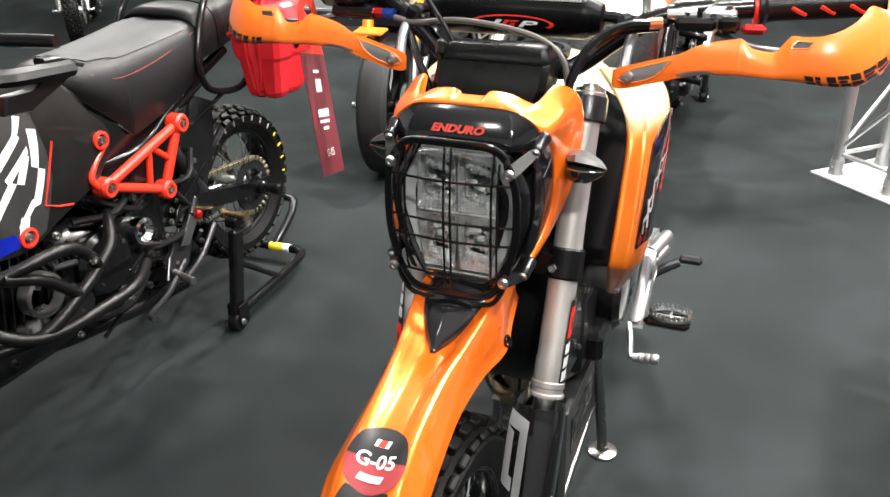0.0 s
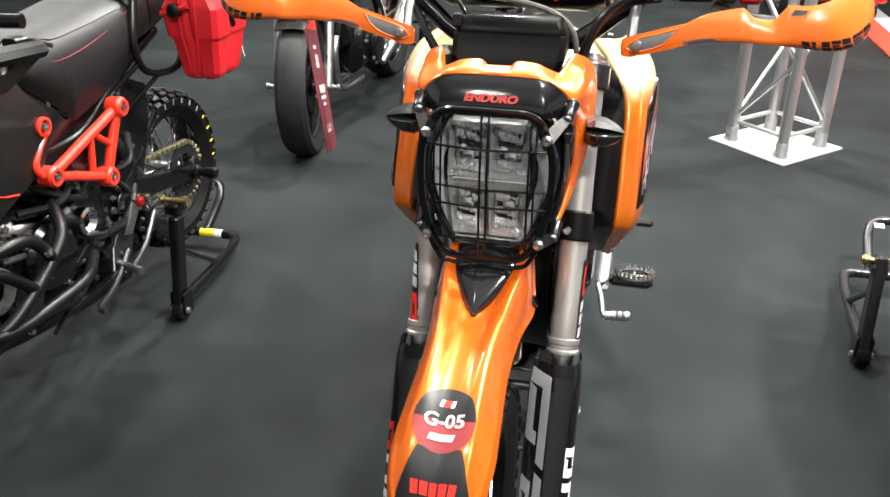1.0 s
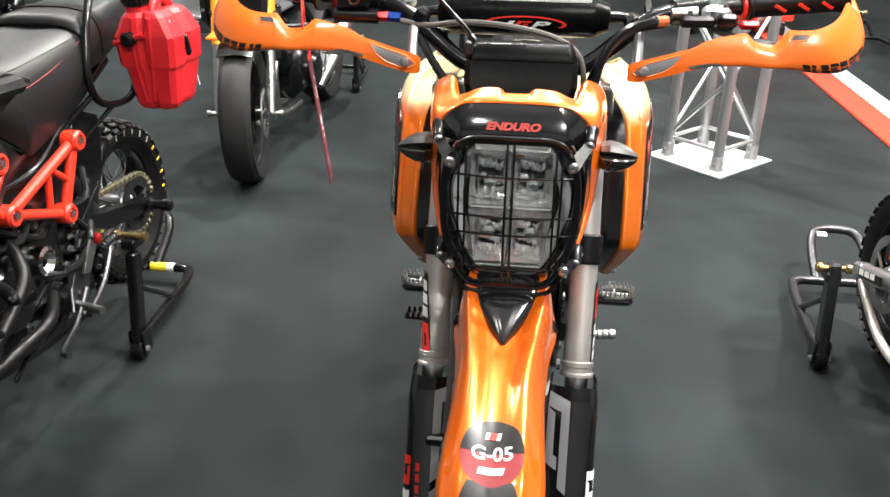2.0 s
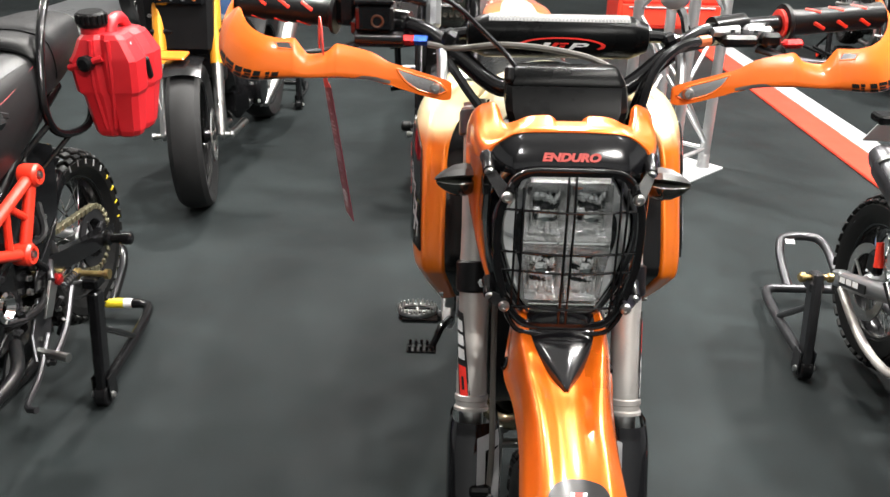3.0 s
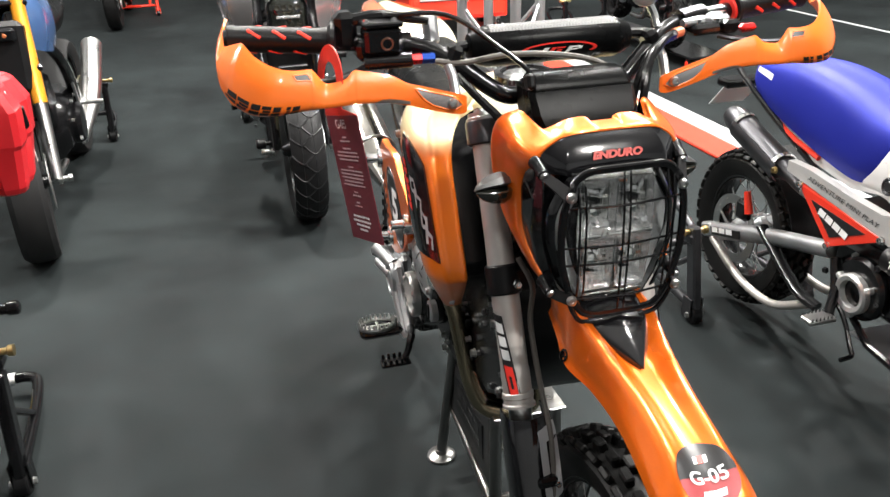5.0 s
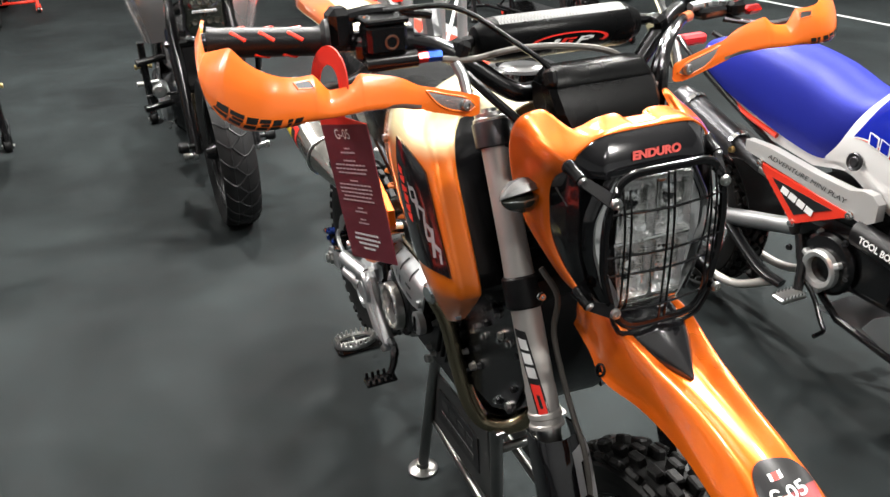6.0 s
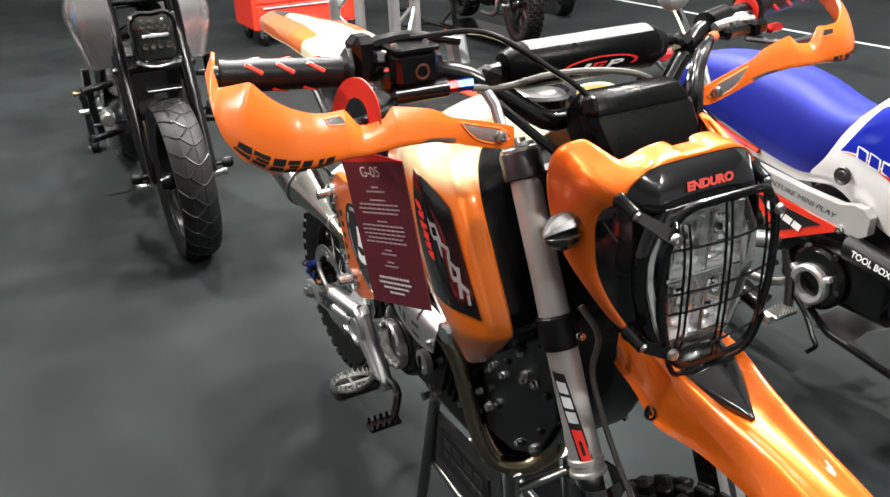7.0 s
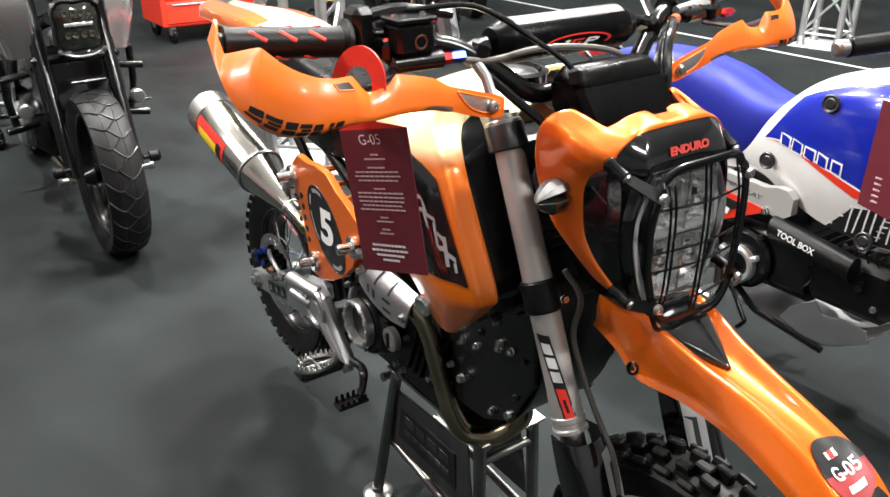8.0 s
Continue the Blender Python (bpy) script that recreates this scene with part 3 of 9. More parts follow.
for s in MIR:
    ax = unit(V3([0, 0.42, 1.0]))
    top = V3([s * FX, fy(0.955), 0.955])
    leng = (0.955 - 0.572) / ax[2]
    leg = part("fork_tube", Mesh().lathe([(0.0195, 0), (0.0195, -leng * 0.4), (0.0205, -leng * 0.5), (0.0205, -leng * 0.86), (0.0215, -leng * 0.875), (0.0215, -leng * 0.945), (0.0235, -leng * 0.95), (0.0235, -leng * 0.965), (0.022, -leng * 0.97),
                                            (0.022, -leng * 0.985), (0.0245, -leng * 0.99), (0.0245, -leng)], top, ax, 28), FORK, hero, "titanium grey anodised fork tube")
    part("cap_ring", Mesh().lathe([(0.024, -0.032), (0.0265, -0.03), (0.0265, 0.0), (0.0255, 0.002)], top, ax, 28), DARKMETAL, leg)
    part("fork_cap", Mesh().lathe([(0.024, 0), (0.024, 0.006), (0.021, 0.008), (0.021, 0.013), (0.012, 0.014), (0.011, 0.019), (0.006, 0.019)], top, ax, 24), STEEL, leg)
    part("fork_slider", Mesh().lathe([(0.017, 0), (0.017, 0.26)], V3([s * FX, fy(0.34), 0.34]), ax, 20), STEEL, leg)
    # lower guard: an angular open shell in front of the slider, with a ridge between its two faces
    G = []
    for k in range(13):
        z = 0.569 - 0.255 * k / 12
        wd = (0.9, 0.98, 1.0)[min(k, 2)]
        G.append([(s * (FX - 0.004 + wd * a), fy(z) + wd * b - 0.003 * (k > 0), z - 0.1 * b) for a, b in ((-0.034, 0.012), (-0.036, -0.012), (-0.034, -0.03), (-0.018, -0.0365), (0.0, -0.041), (0.016, -0.0385), (0.031, -0.031), (0.0355, -0.01), (0.033, 0.012))])
    gs = Surf(np.array(G), 3)
    go = 1 if gs.normal(0.5, 0.5)[1] < 0 else -1
    gd = part("fork_guard", Mesh().sheet(gs.g, 0.003), GLOSS, leg, "glossy black fork guard with silver graphics")

    def guard_print(name, mat, u0, u1, v0, v1, lean=0.0):
        part(name, Mesh().skin(gs.patch([(u0, v0), (u0 + lean, v1), (u1 + lean, v1), (u1, v0)], 0.0022 * go, 5, 4)), mat, gd)
    # two big silver figures on the inner face, block shapes for the maker's word on the outer one
    for u0, u1, v0, v1 in ((0.03, 0.1, 0.25, 0.47), (0.1, 0.52, 0.39, 0.47), (0.1, 0.33, 0.25, 0.33), (0.33, 0.4, 0.25, 0.37), (0.6, 0.68, 0.25, 0.36), (0.57, 1.0, 0.39, 0.47), (0.68, 0.98, 0.25, 0.29), (0.68, 0.98, 0.32, 0.36)):
        guard_print("graphic", INKGREY, u0, u1, v0, v1, 0.03)
    for k, (u0, u1) in enumerate(((0.42, 0.58), (0.61, 0.77), (0.8, 0.96))):
        for a0, a1, b0, b1 in HOLLOW[k % 2]:
            guard_print("lettering_block", INKRED if s < 0 and k == 0 else INKWHITE, u0 + (u1 - u0) * a0, u0 + (u1 - u0) * a1, 0.69 + 0.14 * b0, 0.69 + 0.14 * b1, 0.02)
    for k in range(4):
        guard_print("red_graphic", INKRED, (0.45 if s < 0 else 0.7) + 0.06 * k, (0.495 if s < 0 else 0.745) + 0.06 * k, 0.58, 0.63)
    # axle lug
    part("axle_lug", Mesh().box((s * FX, 0.8, 0.306), (0.034, 0.06, 0.075), 0.01), ALU, leg)
    # decal on the outer tube: black lozenge with white and red blocks, slanting round the tube
    def tubed(w0, w1, z0, z1, r):
        g = []
        for z in np.linspace(z0, z1, 8):
            w_ = (w0 + 330 * (z - 0.6), w1 + 330 * (z - 0.6)) if s < 0 else (w0 + 45 + 60 * (z - 0.6), w1 + 45 + 60 * (z - 0.6))
            g.append([(s * (FX + r * math.sin(radians(w))), fy(z) - r * math.cos(radians(w)) * 1.05, z) for w in np.linspace(*w_, 7)])
        return np.array(g)
    part("decal", Mesh().skin(tubed(6, 52, 0.588, 0.704, 0.0222)), INKBLACK, leg)
    base_z, red_z = (0.645, 0.597) if s < 0 else (0.599, 0.655)
    for k in range(3):
        part("decal_block", Mesh().skin(tubed(13, 45, base_z + 0.0175 * k, base_z + 0.0135 + 0.0175 * k, 0.0226)), INKWHITE, leg)
    part("decal_red", Mesh().skin(tubed(13, 45, red_z, red_z + 0.04, 0.0226)), INKRED, leg)
    part("decal_notch", Mesh().skin(tubed(24, 34, red_z + 0.01, red_z + 0.027, 0.0229)), INKBLACK, leg)
    # lower clamp band
    part("clamp_band", Mesh().lathe([(0.023, -0.022), (0.0255, -0.019), (0.0255, 0.019), (0.023, 0.022)], (s * FX, fy(0.745), 0.745), ax, 24), MATTE, leg)
    part("pinch_bolt", Mesh().bolt((s * (FX - 0.01), fy(0.745) - 0.03, 0.75), (0, -1, 0.2), 0.005, 0.008), CHROME, leg)

# triple clamps
for nm, z, th in (("lower_clamp", 0.745, 0.034), ("upper_clamp", 0.925, 0.024)):
    y = fy(z)
    poly = [(-FX - 0.012, y + 0.002, z), (-FX + 0.005, y - 0.018, z), (-0.05, y - 0.01, z), (0.05, y - 0.01, z), (FX - 0.005, y - 0.018, z), (FX + 0.012, y + 0.002, z),
            (FX + 0.004, y + 0.03, z), (0.04, y + 0.06, z), (-0.04, y + 0.06, z), (-FX - 0.004, y + 0.03, z)]
    part(nm, Mesh().slab(poly, th, 0.004), DARKMETAL if z > 0.9 else MATTE, hero)

# front fender
FEN = []
for y, zc, e, ez, r, rz in ((0.95, 0.74, 0.054, 0.705, 0.042, 0.012), (0.90, 0.74, 0.062, 0.695, 0.046, 0.014), (0.855, 0.732, 0.068, 0.677, 0.049, 0.015), (0.79, 0.71, 0.059, 0.675, 0.041, 0.0145), (0.72, 0.694, 0.055, 0.664, 0.033, 0.012),
                            (0.65, 0.675, 0.058, 0.642, 0.032, 0.008), (0.605, 0.654, 0.06, 0.622, 0.034, 0.005), (0.572, 0.625, 0.055, 0.598, 0.032, 0.003), (0.552, 0.598, 0.046, 0.58, 0.028, 0.002)):
    half = [(e, y, ez), (e * 0.93, y - 0.001, ez + 0.012), ((e + r) / 2 + 0.002, y, (ez + zc + rz) / 2 + 0.003), (r + 0.004, y, zc + rz - 0.002), (r - 0.004, y, zc + rz), (r * 0.45, y, zc + 0.002), (0, y, zc)]
    FEN.append([(-p[0], p[1], p[2]) for p in half] + [p for p in half[-2::-1]])
fen = Surf(FEN, 6)
fender = part("front_fender", Mesh().sheet(fen.g, 0.003), ORANGE, hero, "candy orange front fender with a round sticker", 40)
up = 1 if fen.normal(0.5, 0.5)[2] > 0 else -1


def row_of(y):
    """u of the fender surface at the place y of its middle."""
    us = np.linspace(0, 1, 400)
    return float(us[np.argmin([abs(fen.at(u, 0.5)[1] - y) for u in us])])


ust = row_of(0.618)
part("sticker", Mesh().skin(fen.disc(ust, 0.5, 0.098, 0.22, 0.003 * up)), STICKRED, fender, "round black and red sticker")
part("sticker_dark", Mesh().skin(fen.disc(ust, 0.5, 0.098, 0.22, 0.0036 * up, 28, math.pi, 2 * math.pi)), INKBLACK, fender)


def on_fender(name, text_mesh, y, sx, sy, mat, off, y_off=0.0):
    """Lays flat letters, given round their middle, over the fender."""
    M = Mesh()
    vs, u0 = [], row_of(y)
    for p in text_mesh.v:
        u = u0 - (p[1] + y_off) * sy
        v = 0.5 + p[0] * sx
        vs.append(fen.at(u, v) + fen.normal(u, v) * off * up)
    M.add(vs, text_mesh.f)
    part(name, M, mat, fender)


def centred(T):
    c = np.array(T.v)
    mid = (c.min(0) + c.max(0)) / 2
    T.v = [tuple(p - mid) for p in c]
    return T


on_fender("sticker_number", centred(lettering("G-05", 1.0, np.eye(4), width=3.0, bold=0.02)), 0.618, 0.088, 0.043, INKWHITE, 0.0042)
on_fender("sticker_mark", centred(bars(np.eye(4), [0.5, 0.5, 0.5], 0.55, 0.15)), 0.618, 0.064, 0.038, INKWHITE, 0.0042, 1.4)
on_fender("sticker_mark_red", centred(bars(np.eye(4), [0.9], 0.55)), 0.618, 0.064, 0.038, INKRED, 0.0042, 1.4)
on_fender("sticker_line", centred(bars(np.eye(4), [0.5, 0.45, 0.45, 0.5, 0.5], 0.5, 0.08, 0.4)), 0.618, 0.064, 0.042, INKWHITE, 0.0042, -1.25)
u1, u2 = row_of(0.592), 0.985
part("nose_patch", Mesh().skin(fen.patch([(u1, 0.36), (u1, 0.64), (u2, 0.86), (u2, 0.14)], 0.0028 * up, 12, 14)), INKBLACK, fender, "black nose patch")
on_fender("nose_letters", centred(bars(np.eye(4), [0.62] * 5, 0.8, 0.22, 0.0)), 0.562, 0.088, 0.07, INKRED, 0.004)
for s in MIR:
    part("fender_bolt", Mesh().lathe([(0.009, 0), (0.009, 0.003), (0.0065, 0.004), (0.006, 0.001)], (s * 0.0655, 0.866, 0.686), (s * 0.9, -0.1, 0.42), 16), SATIN, fender)
# black scoop between the headlight and the fender
SC = []
for y, zc, w, hgt in ((0.9, 0.755, 0.05, 0.006), (0.87, 0.752, 0.048, 0.007), (0.84, 0.74, 0.044, 0.007), (0.81, 0.7265, 0.027, 0.006), (0.785, 0.715, 0.0085, 0.003), (0.775, 0.7105, 0.0015, 0.0)):
    SC.append([(-w, y, zc - 0.012), (-w * 0.8, y, zc), (-w * 0.4, y, zc + hgt * 0.7), (0, y, zc + hgt), (w * 0.4, y, zc + hgt * 0.7), (w * 0.8, y, zc), (w, y, zc - 0.012)])
part("scoop", Mesh().sheet(Surf(SC, 5).g, 0.003), GLOSS, hero, "glossy black pointed scoop")

# ---- headlight ----
HX = -0.002


def rounded(P, r, n=4):
    """A closed outline through the corners P, each corner rounded by about r."""
    P = np.asarray(P, float)
    out = []
    for i, p in enumerate(P):
        a, b = P[i - 1], P[(i + 1) % len(P)]
        ra, rb = min(r, np.linalg.norm(a - p) * 0.45), min(r, np.linalg.norm(b - p) * 0.45)
        p0, p1 = p + unit(a - p) * ra, p + unit(b - p) * rb
        for k in range(n + 1):
            t = k / n
            out.append((1 - t) ** 2 * p0 + 2 * t * (1 - t) * p + t * t * p1)
    return np.array(out)


LENS_HALF = [(0.05, 0.9415), (0.061, 0.921), (0.0785, 0.888), (0.0785, 0.853), (0.0625, 0.797), (0.0425, 0.7605)]
LENS_LINE = rounded(LENS_HALF + [(-x, z) for x, z in LENS_HALF[::-1]], 0.012)


def lens_ring(y, grow=0.0, scale=1.0):
    """The outline of the lens at depth y, grown outward by grow or scaled about its middle."""
    mid = V3([0.0, 0.852])
    out = []
    for p in LENS_LINE:
        q = mid + (p - mid) * scale + unit(p - mid) * grow
        out.append((HX + q[0], y, q[1]))
    return np.array(out)


lamp = part("headlight", Mesh().loft([lens_ring(0.985, 0.006), lens_ring(0.95, 0.014), lens_ring(0.915, 0.0175), lens_ring(0.892, 0.0155), lens_ring(0.88, 0.011), lens_ring(0.874, 0.0065), lens_ring(0.8725, 0.002), lens_ring(0.882, 0.0005)]),
            GLOSS, hero, "clear multi-chamber headlight in a black housing", 45)
lens = part("lens", Mesh().loft([lens_ring(0.882), lens_ring(0.872, -0.0005), lens_ring(0.866, -0.003), lens_ring(0.8625, -0.009), lens_ring(0.8605, 0, 0.75), lens_ring(0.8595, 0, 0.4), lens_ring(0.859, 0, 0.02)], False), LENS, lamp, "clear lens")
lens.visible_shadow = False
# grey inner bezel with side wings, and four faceted reflector bowls
part("inner_bezel", Mesh().loft([lens_ring(0.8815, -0.0008), lens_ring(0.877, -0.004), lens_ring(0.879, -0.008), lens_ring(0.8835, 0, 0.74), lens_ring(0.905, 0, 0.7), lens_ring(0.912, 0, 0.02)], False), BEZEL, lamp, "grey lamp bezel with side wings")
for cx in (-0.0272, 0.0272):
    for cz, hh in ((0.8965, 0.0365), (0.8165, 0.0365)):
        low = cz < 0.85
        G = []
        n_i, n_j = 28, 30
        for i in range(n_i + 1):
            row = []
            for j in range(n_j + 1):
                a, b = 2 * i / n_i - 1, 2 * j / n_j - 1
                bowl = 0.016 * (1 - max(abs(a), abs(b)) ** 2.2)
                flute = 0.0022 * abs(math.sin(3.5 * math.pi * (a + 0.12 * b))) + 0.0026 * math.sin(4.2 * math.pi * b + 2.0 * a + (1.3 if low else 0.4))
                shrink = 0.2 * (1 - b) / 2 if low else 0.08 * (1 + b) / 2
                row.append((HX + cx * (1 - 0.5 * shrink) + a * 0.0262 * (1 - shrink), 0.8665 + bowl + flute * min(1.0, 3 * (1 - max(abs(a), abs(b)))), cz + b * hh))
            G.append(row)
        ch = part("reflector", Mesh().sheet(G, 0.001), REFLECTOR, lamp, "mirrored fluted reflector bowl", 24)
        part("bulb_cap", Mesh().lathe([(0.008, 0.004), (0.0095, 0), (0.0075, -0.008), (0.001, -0.01)], (HX + cx, 0.879, cz - (0.008 if cz > 0.85 else -0.004)), (0, 1, -0.25), 14), CHROME, ch)
        for side in (-1, 1):
            part("bowl_rib", Mesh().box((HX + cx * (0.92 if low else 0.97) + side * 0.0135, 0.8765, cz + 0.004), (0.0014, 0.014, 0.05), 0.0005, turn("Z", 25 * side)), CHROME, ch)
        if cz > 0.85 and cx > 0:
            part("amber_chip", Mesh().box((HX + cx - 0.018, 0.872, cz + 0.031), (0.011, 0.004, 0.0045), 0.001), AMBER, ch)
part("middle_bar", Mesh().box((HX, 0.868, 0.8565), (0.106, 0.006, 0.0075), 0.0015, turn("X", 25)), CHROME, lamp)
part("upright_bar", Mesh().box((HX, 0.87, 0.857), (0.0045, 0.005, 0.15), 0.0015), CHROME, lamp)
part("upper_trim", Mesh().box((HX, 0.868, 0.9365), (0.094, 0.003, 0.009), 0.001, turn("X", -30)), CHROME, lamp)
part("lower_trim", Mesh().box((HX, 0.8665, 0.7725), (0.084, 0.003, 0.0135), 0.001, turn("X", 32)), CHROME, lamp)

# black visor with the model word: a flat face with bevelled flanks
VI = []
for (cy, cz_), (fx_, fy_, fz_), (ex_, ey_, ez_) in (((0.8955, 0.9853), (0.05, 0.8955, 0.9843), (0.066, 0.897, 0.9815)), ((0.886, 0.977), (0.055, 0.887, 0.9755), (0.0795, 0.8985, 0.9735)), ((0.8775, 0.9655), (0.06, 0.879, 0.9635), (0.0895, 0.901, 0.964)),
                                                ((0.8715, 0.9535), (0.062, 0.873, 0.951), (0.0945, 0.9025, 0.9535)), ((0.871, 0.9445), (0.061, 0.872, 0.9415), (0.0945, 0.898, 0.94))):
    half = [(0.0, cy, cz_), (fx_ * 0.5, cy, cz_ - 0.0003), (fx_, fy_, fz_), (fx_ + (ex_ - fx_) * 0.3, fy_ + (ey_ - fy_) * 0.2, fz_ + (ez_ - fz_) * 0.3), (ex_, ey_, ez_)]
    VI.append([(HX - x, y, z) for x, y, z in half[:0:-1]] + [(HX + x, y, z) for x, y, z in half])
visor = part("visor", Mesh().sheet(Surf(VI, 5).g, 0.003), GLOSS, hero, "glossy black visor lettered in red")
part("visor_word", lettering("ENDURO", 0.0105, facing((-0.0365, 0.8725, 0.957), (1, 0, 0), (0, 0.55, 1)), 0.0034, 0.068, 0.22, 0.06), DULLRED, visor)
part("visor_lip", Mesh().tube([(HX + x, 0.8705 + 0.25 * x * x, 0.945 - 0.6 * x * x) for x in np.linspace(-0.062, 0.062, 13)], 0.0018, 6), GLOSS, visor)

# orange cowl round the headlight: from the lower tip up the cheek, over the pointed horn and across the top band, and down again
COWL = [((0.0875, 0.886, 0.795), (0.0885, 0.89, 0.7935), 0.0005), ((0.091, 0.897, 0.808), (0.0955, 0.913, 0.8045), 0.002), ((0.0965, 0.914, 0.827), (0.105, 0.942, 0.831), 0.003), ((0.101, 0.93, 0.855), (0.1135, 0.972, 0.862), 0.003),
        ((0.1025, 0.9365, 0.89), (0.1185, 0.992, 0.9), 0.003), ((0.101, 0.9375, 0.915), (0.12, 1.0015, 0.935), 0.0035), ((0.099, 0.93, 0.932), (0.119, 1.003, 0.958), 0.0035), ((0.098, 0.912, 0.946), (0.1145, 1.001, 0.976), 0.005),
        ((0.0965, 0.902, 0.9555), (0.107, 0.9965, 0.987), 0.005), ((0.0905, 0.9005, 0.965), (0.097, 0.988, 0.9935), 0.001), ((0.08, 0.898, 0.9745), (0.088, 0.976, 0.9965), -0.002), ((0.0715, 0.897, 0.98), (0.0825, 0.955, 0.9865), -0.001),
        ((0.066, 0.8965, 0.983), (0.077, 0.9385, 0.9815), 0.0), ((0.055, 0.8955, 0.9855), (0.064, 0.9305, 0.9865), 0.002), ((0.04, 0.895, 0.9865), (0.048, 0.9255, 0.9945), 0.001), ((0.022, 0.895, 0.987), (0.024, 0.9245, 0.9965), 0.0005),
        ((0.016, 0.895, 0.987), (0.018, 0.9205, 0.9915), 0.0005), ((0.0, 0.895, 0.987), (0.0, 0.92, 0.991), 0.0005)]
CW_ = []
for f, b, swell in COWL:
    f, b = V3(f), V3(b)
    out_ = unit(V3([1.0, -0.3, 0.35])) if f[2] < 0.97 else V3([0, -0.2, 1.0])
    CW_.append([f + V3([-0.002, 0.006, -0.003]), f, f + (b - f) * 0.18 + out_ * (0.0012 + swell * 0.8), f + (b - f) * 0.45 + out_ * (0.001 + swell), f + (b - f) * 0.78 + out_ * (0.001 + swell * 0.25), b, b + V3([-0.003, 0.003, -0.003])])
CW_ = np.array(CW_)
left_ = CW_.copy()
left_[..., 0] *= -1
cowl = part("headlight_cowl", Mesh().sheet(Surf(np.concatenate([left_, CW_[-2::-1]]) + (HX, 0, 0), 4).g, 0.0035), ORANGE, hero, "candy orange headlight cowl with pointed horns", 40)
for s in MIR:
    SD = []
    for f, b in (((0.094, 0.895, 0.947), (0.097, 0.912, 0.944)), ((0.092, 0.888, 0.93), (0.099, 0.933, 0.927)), ((0.093, 0.884, 0.905), (0.1015, 0.938, 0.9)), ((0.093, 0.883, 0.86), (0.1015, 0.934, 0.86)), ((0.0865, 0.882, 0.823), (0.097, 0.917, 0.828)), ((0.077, 0.88, 0.795), (0.0895, 0.895, 0.8)), ((0.063, 0.879, 0.766), (0.074, 0.887, 0.768))):
        f, b = mirrored(f, s), mirrored(b, s)
        SD.append([f, f + (b - f) * 0.4 + V3([s * 0.002, 0, 0]), f + (b - f) * 0.75 + V3([s * 0.001, 0, 0]), b])
    pn = part("side_panel", Mesh().sheet(Surf(SD, 5).g + (HX, 0, 0), 0.003), GLOSS, cowl, "glossy black lamp side panel")
    part("panel_facet", Mesh().slab([mirrored(p, s) + (HX, 0, 0) for p in ((0.1005, 0.925, 0.921), (0.0985, 0.9, 0.905), (0.0995, 0.905, 0.868), (0.1025, 0.93, 0.88))], 0.003, 0.001), GLOSS, pn)
    # turn signal: pointed pod with a steel top shell and a smoked lens below
    def pod(dx, rr, lo, hi, k):
        return [(s * (0.108 + dx), 0.964 - 0.0022 * k + 0.0185 * rr * math.cos(w), 0.9025 + (0.0165 * rr * max(math.sin(w), 0) * hi + 0.0195 * rr * min(math.sin(w), 0) * lo)) for w in np.linspace(0, 2 * math.pi, 20, endpoint=False)]
    sg = part("turn_signal", Mesh().loft([pod(dx, rr, 1.0, 0.15, k) for k, (dx, rr) in enumerate(((0.0, 0.45), (0.006, 0.95), (0.016, 1.15), (0.03, 1.05), (0.043, 0.68), (0.05, 0.36), (0.053, 0.08)))]), SMOKE, hero, "small smoked turn signal with a steel top")
    part("signal_housing", Mesh().loft([[(s * (0.107 + dx), 0.966 - 0.0022 * k + q * 0.0195 * rr, 0.9035 + h * 0.0165 * rr) for q, h in ((-0.75, 0.5), (-0.5, 0.85), (0.1, 1.0), (0.75, 0.7), (1.05, 0.0), (0.0, -0.2))]
                                        for k, (dx, rr) in enumerate(((0.0, 0.5), (0.006, 1.0), (0.017, 1.2), (0.031, 1.08), (0.045, 0.66), (0.053, 0.3), (0.056, 0.06)))]), PLATESTEEL, sg, "brushed steel top shell", 25)
    part("signal_stem", Mesh().tube([(s * 0.085, 0.98, 0.903), (s * 0.11, 0.966, 0.902)], 0.009, 10), MATTE, sg)

# wire cage in front of the lens
RING_HALF = [(0.05, 0.9565), (0.069, 0.945), (0.0825, 0.911), (0.0855, 0.88), (0.0845, 0.835), (0.071, 0.785), (0.056, 0.7635), (0.042, 0.757)]
RL = rounded(RING_HALF + [(-x, z) for x, z in RING_HALF[::-1]], 0.016, 5)
ring_y = lambda x, z: 0.8385 + 1.1 * (x * x) + 0.004 * (z > 0.94)
outer = np.array([(HX + x, ring_y(x, z), z) for x, z in RL])
mid_ = V3([HX, 0.845, 0.857])
inner = outer + np.array([unit((mid_ - p) * (1, 0, 1)) for p in outer]) * 0.0065
cage = part("headlight_cage", Mesh().loft([inner + (0, 0.0025, 0), outer + (0, 0.0025, 0), outer - (0, 0.0025, 0), inner - (0, 0.0025, 0), inner + (0, 0.0025, 0)], False), SATIN, hero, "black wire headlight guard")
part("rim_bar", Mesh().tube(np.concatenate([outer, outer[:1]]), 0.0032, 8, 0, False), SATIN, cage)
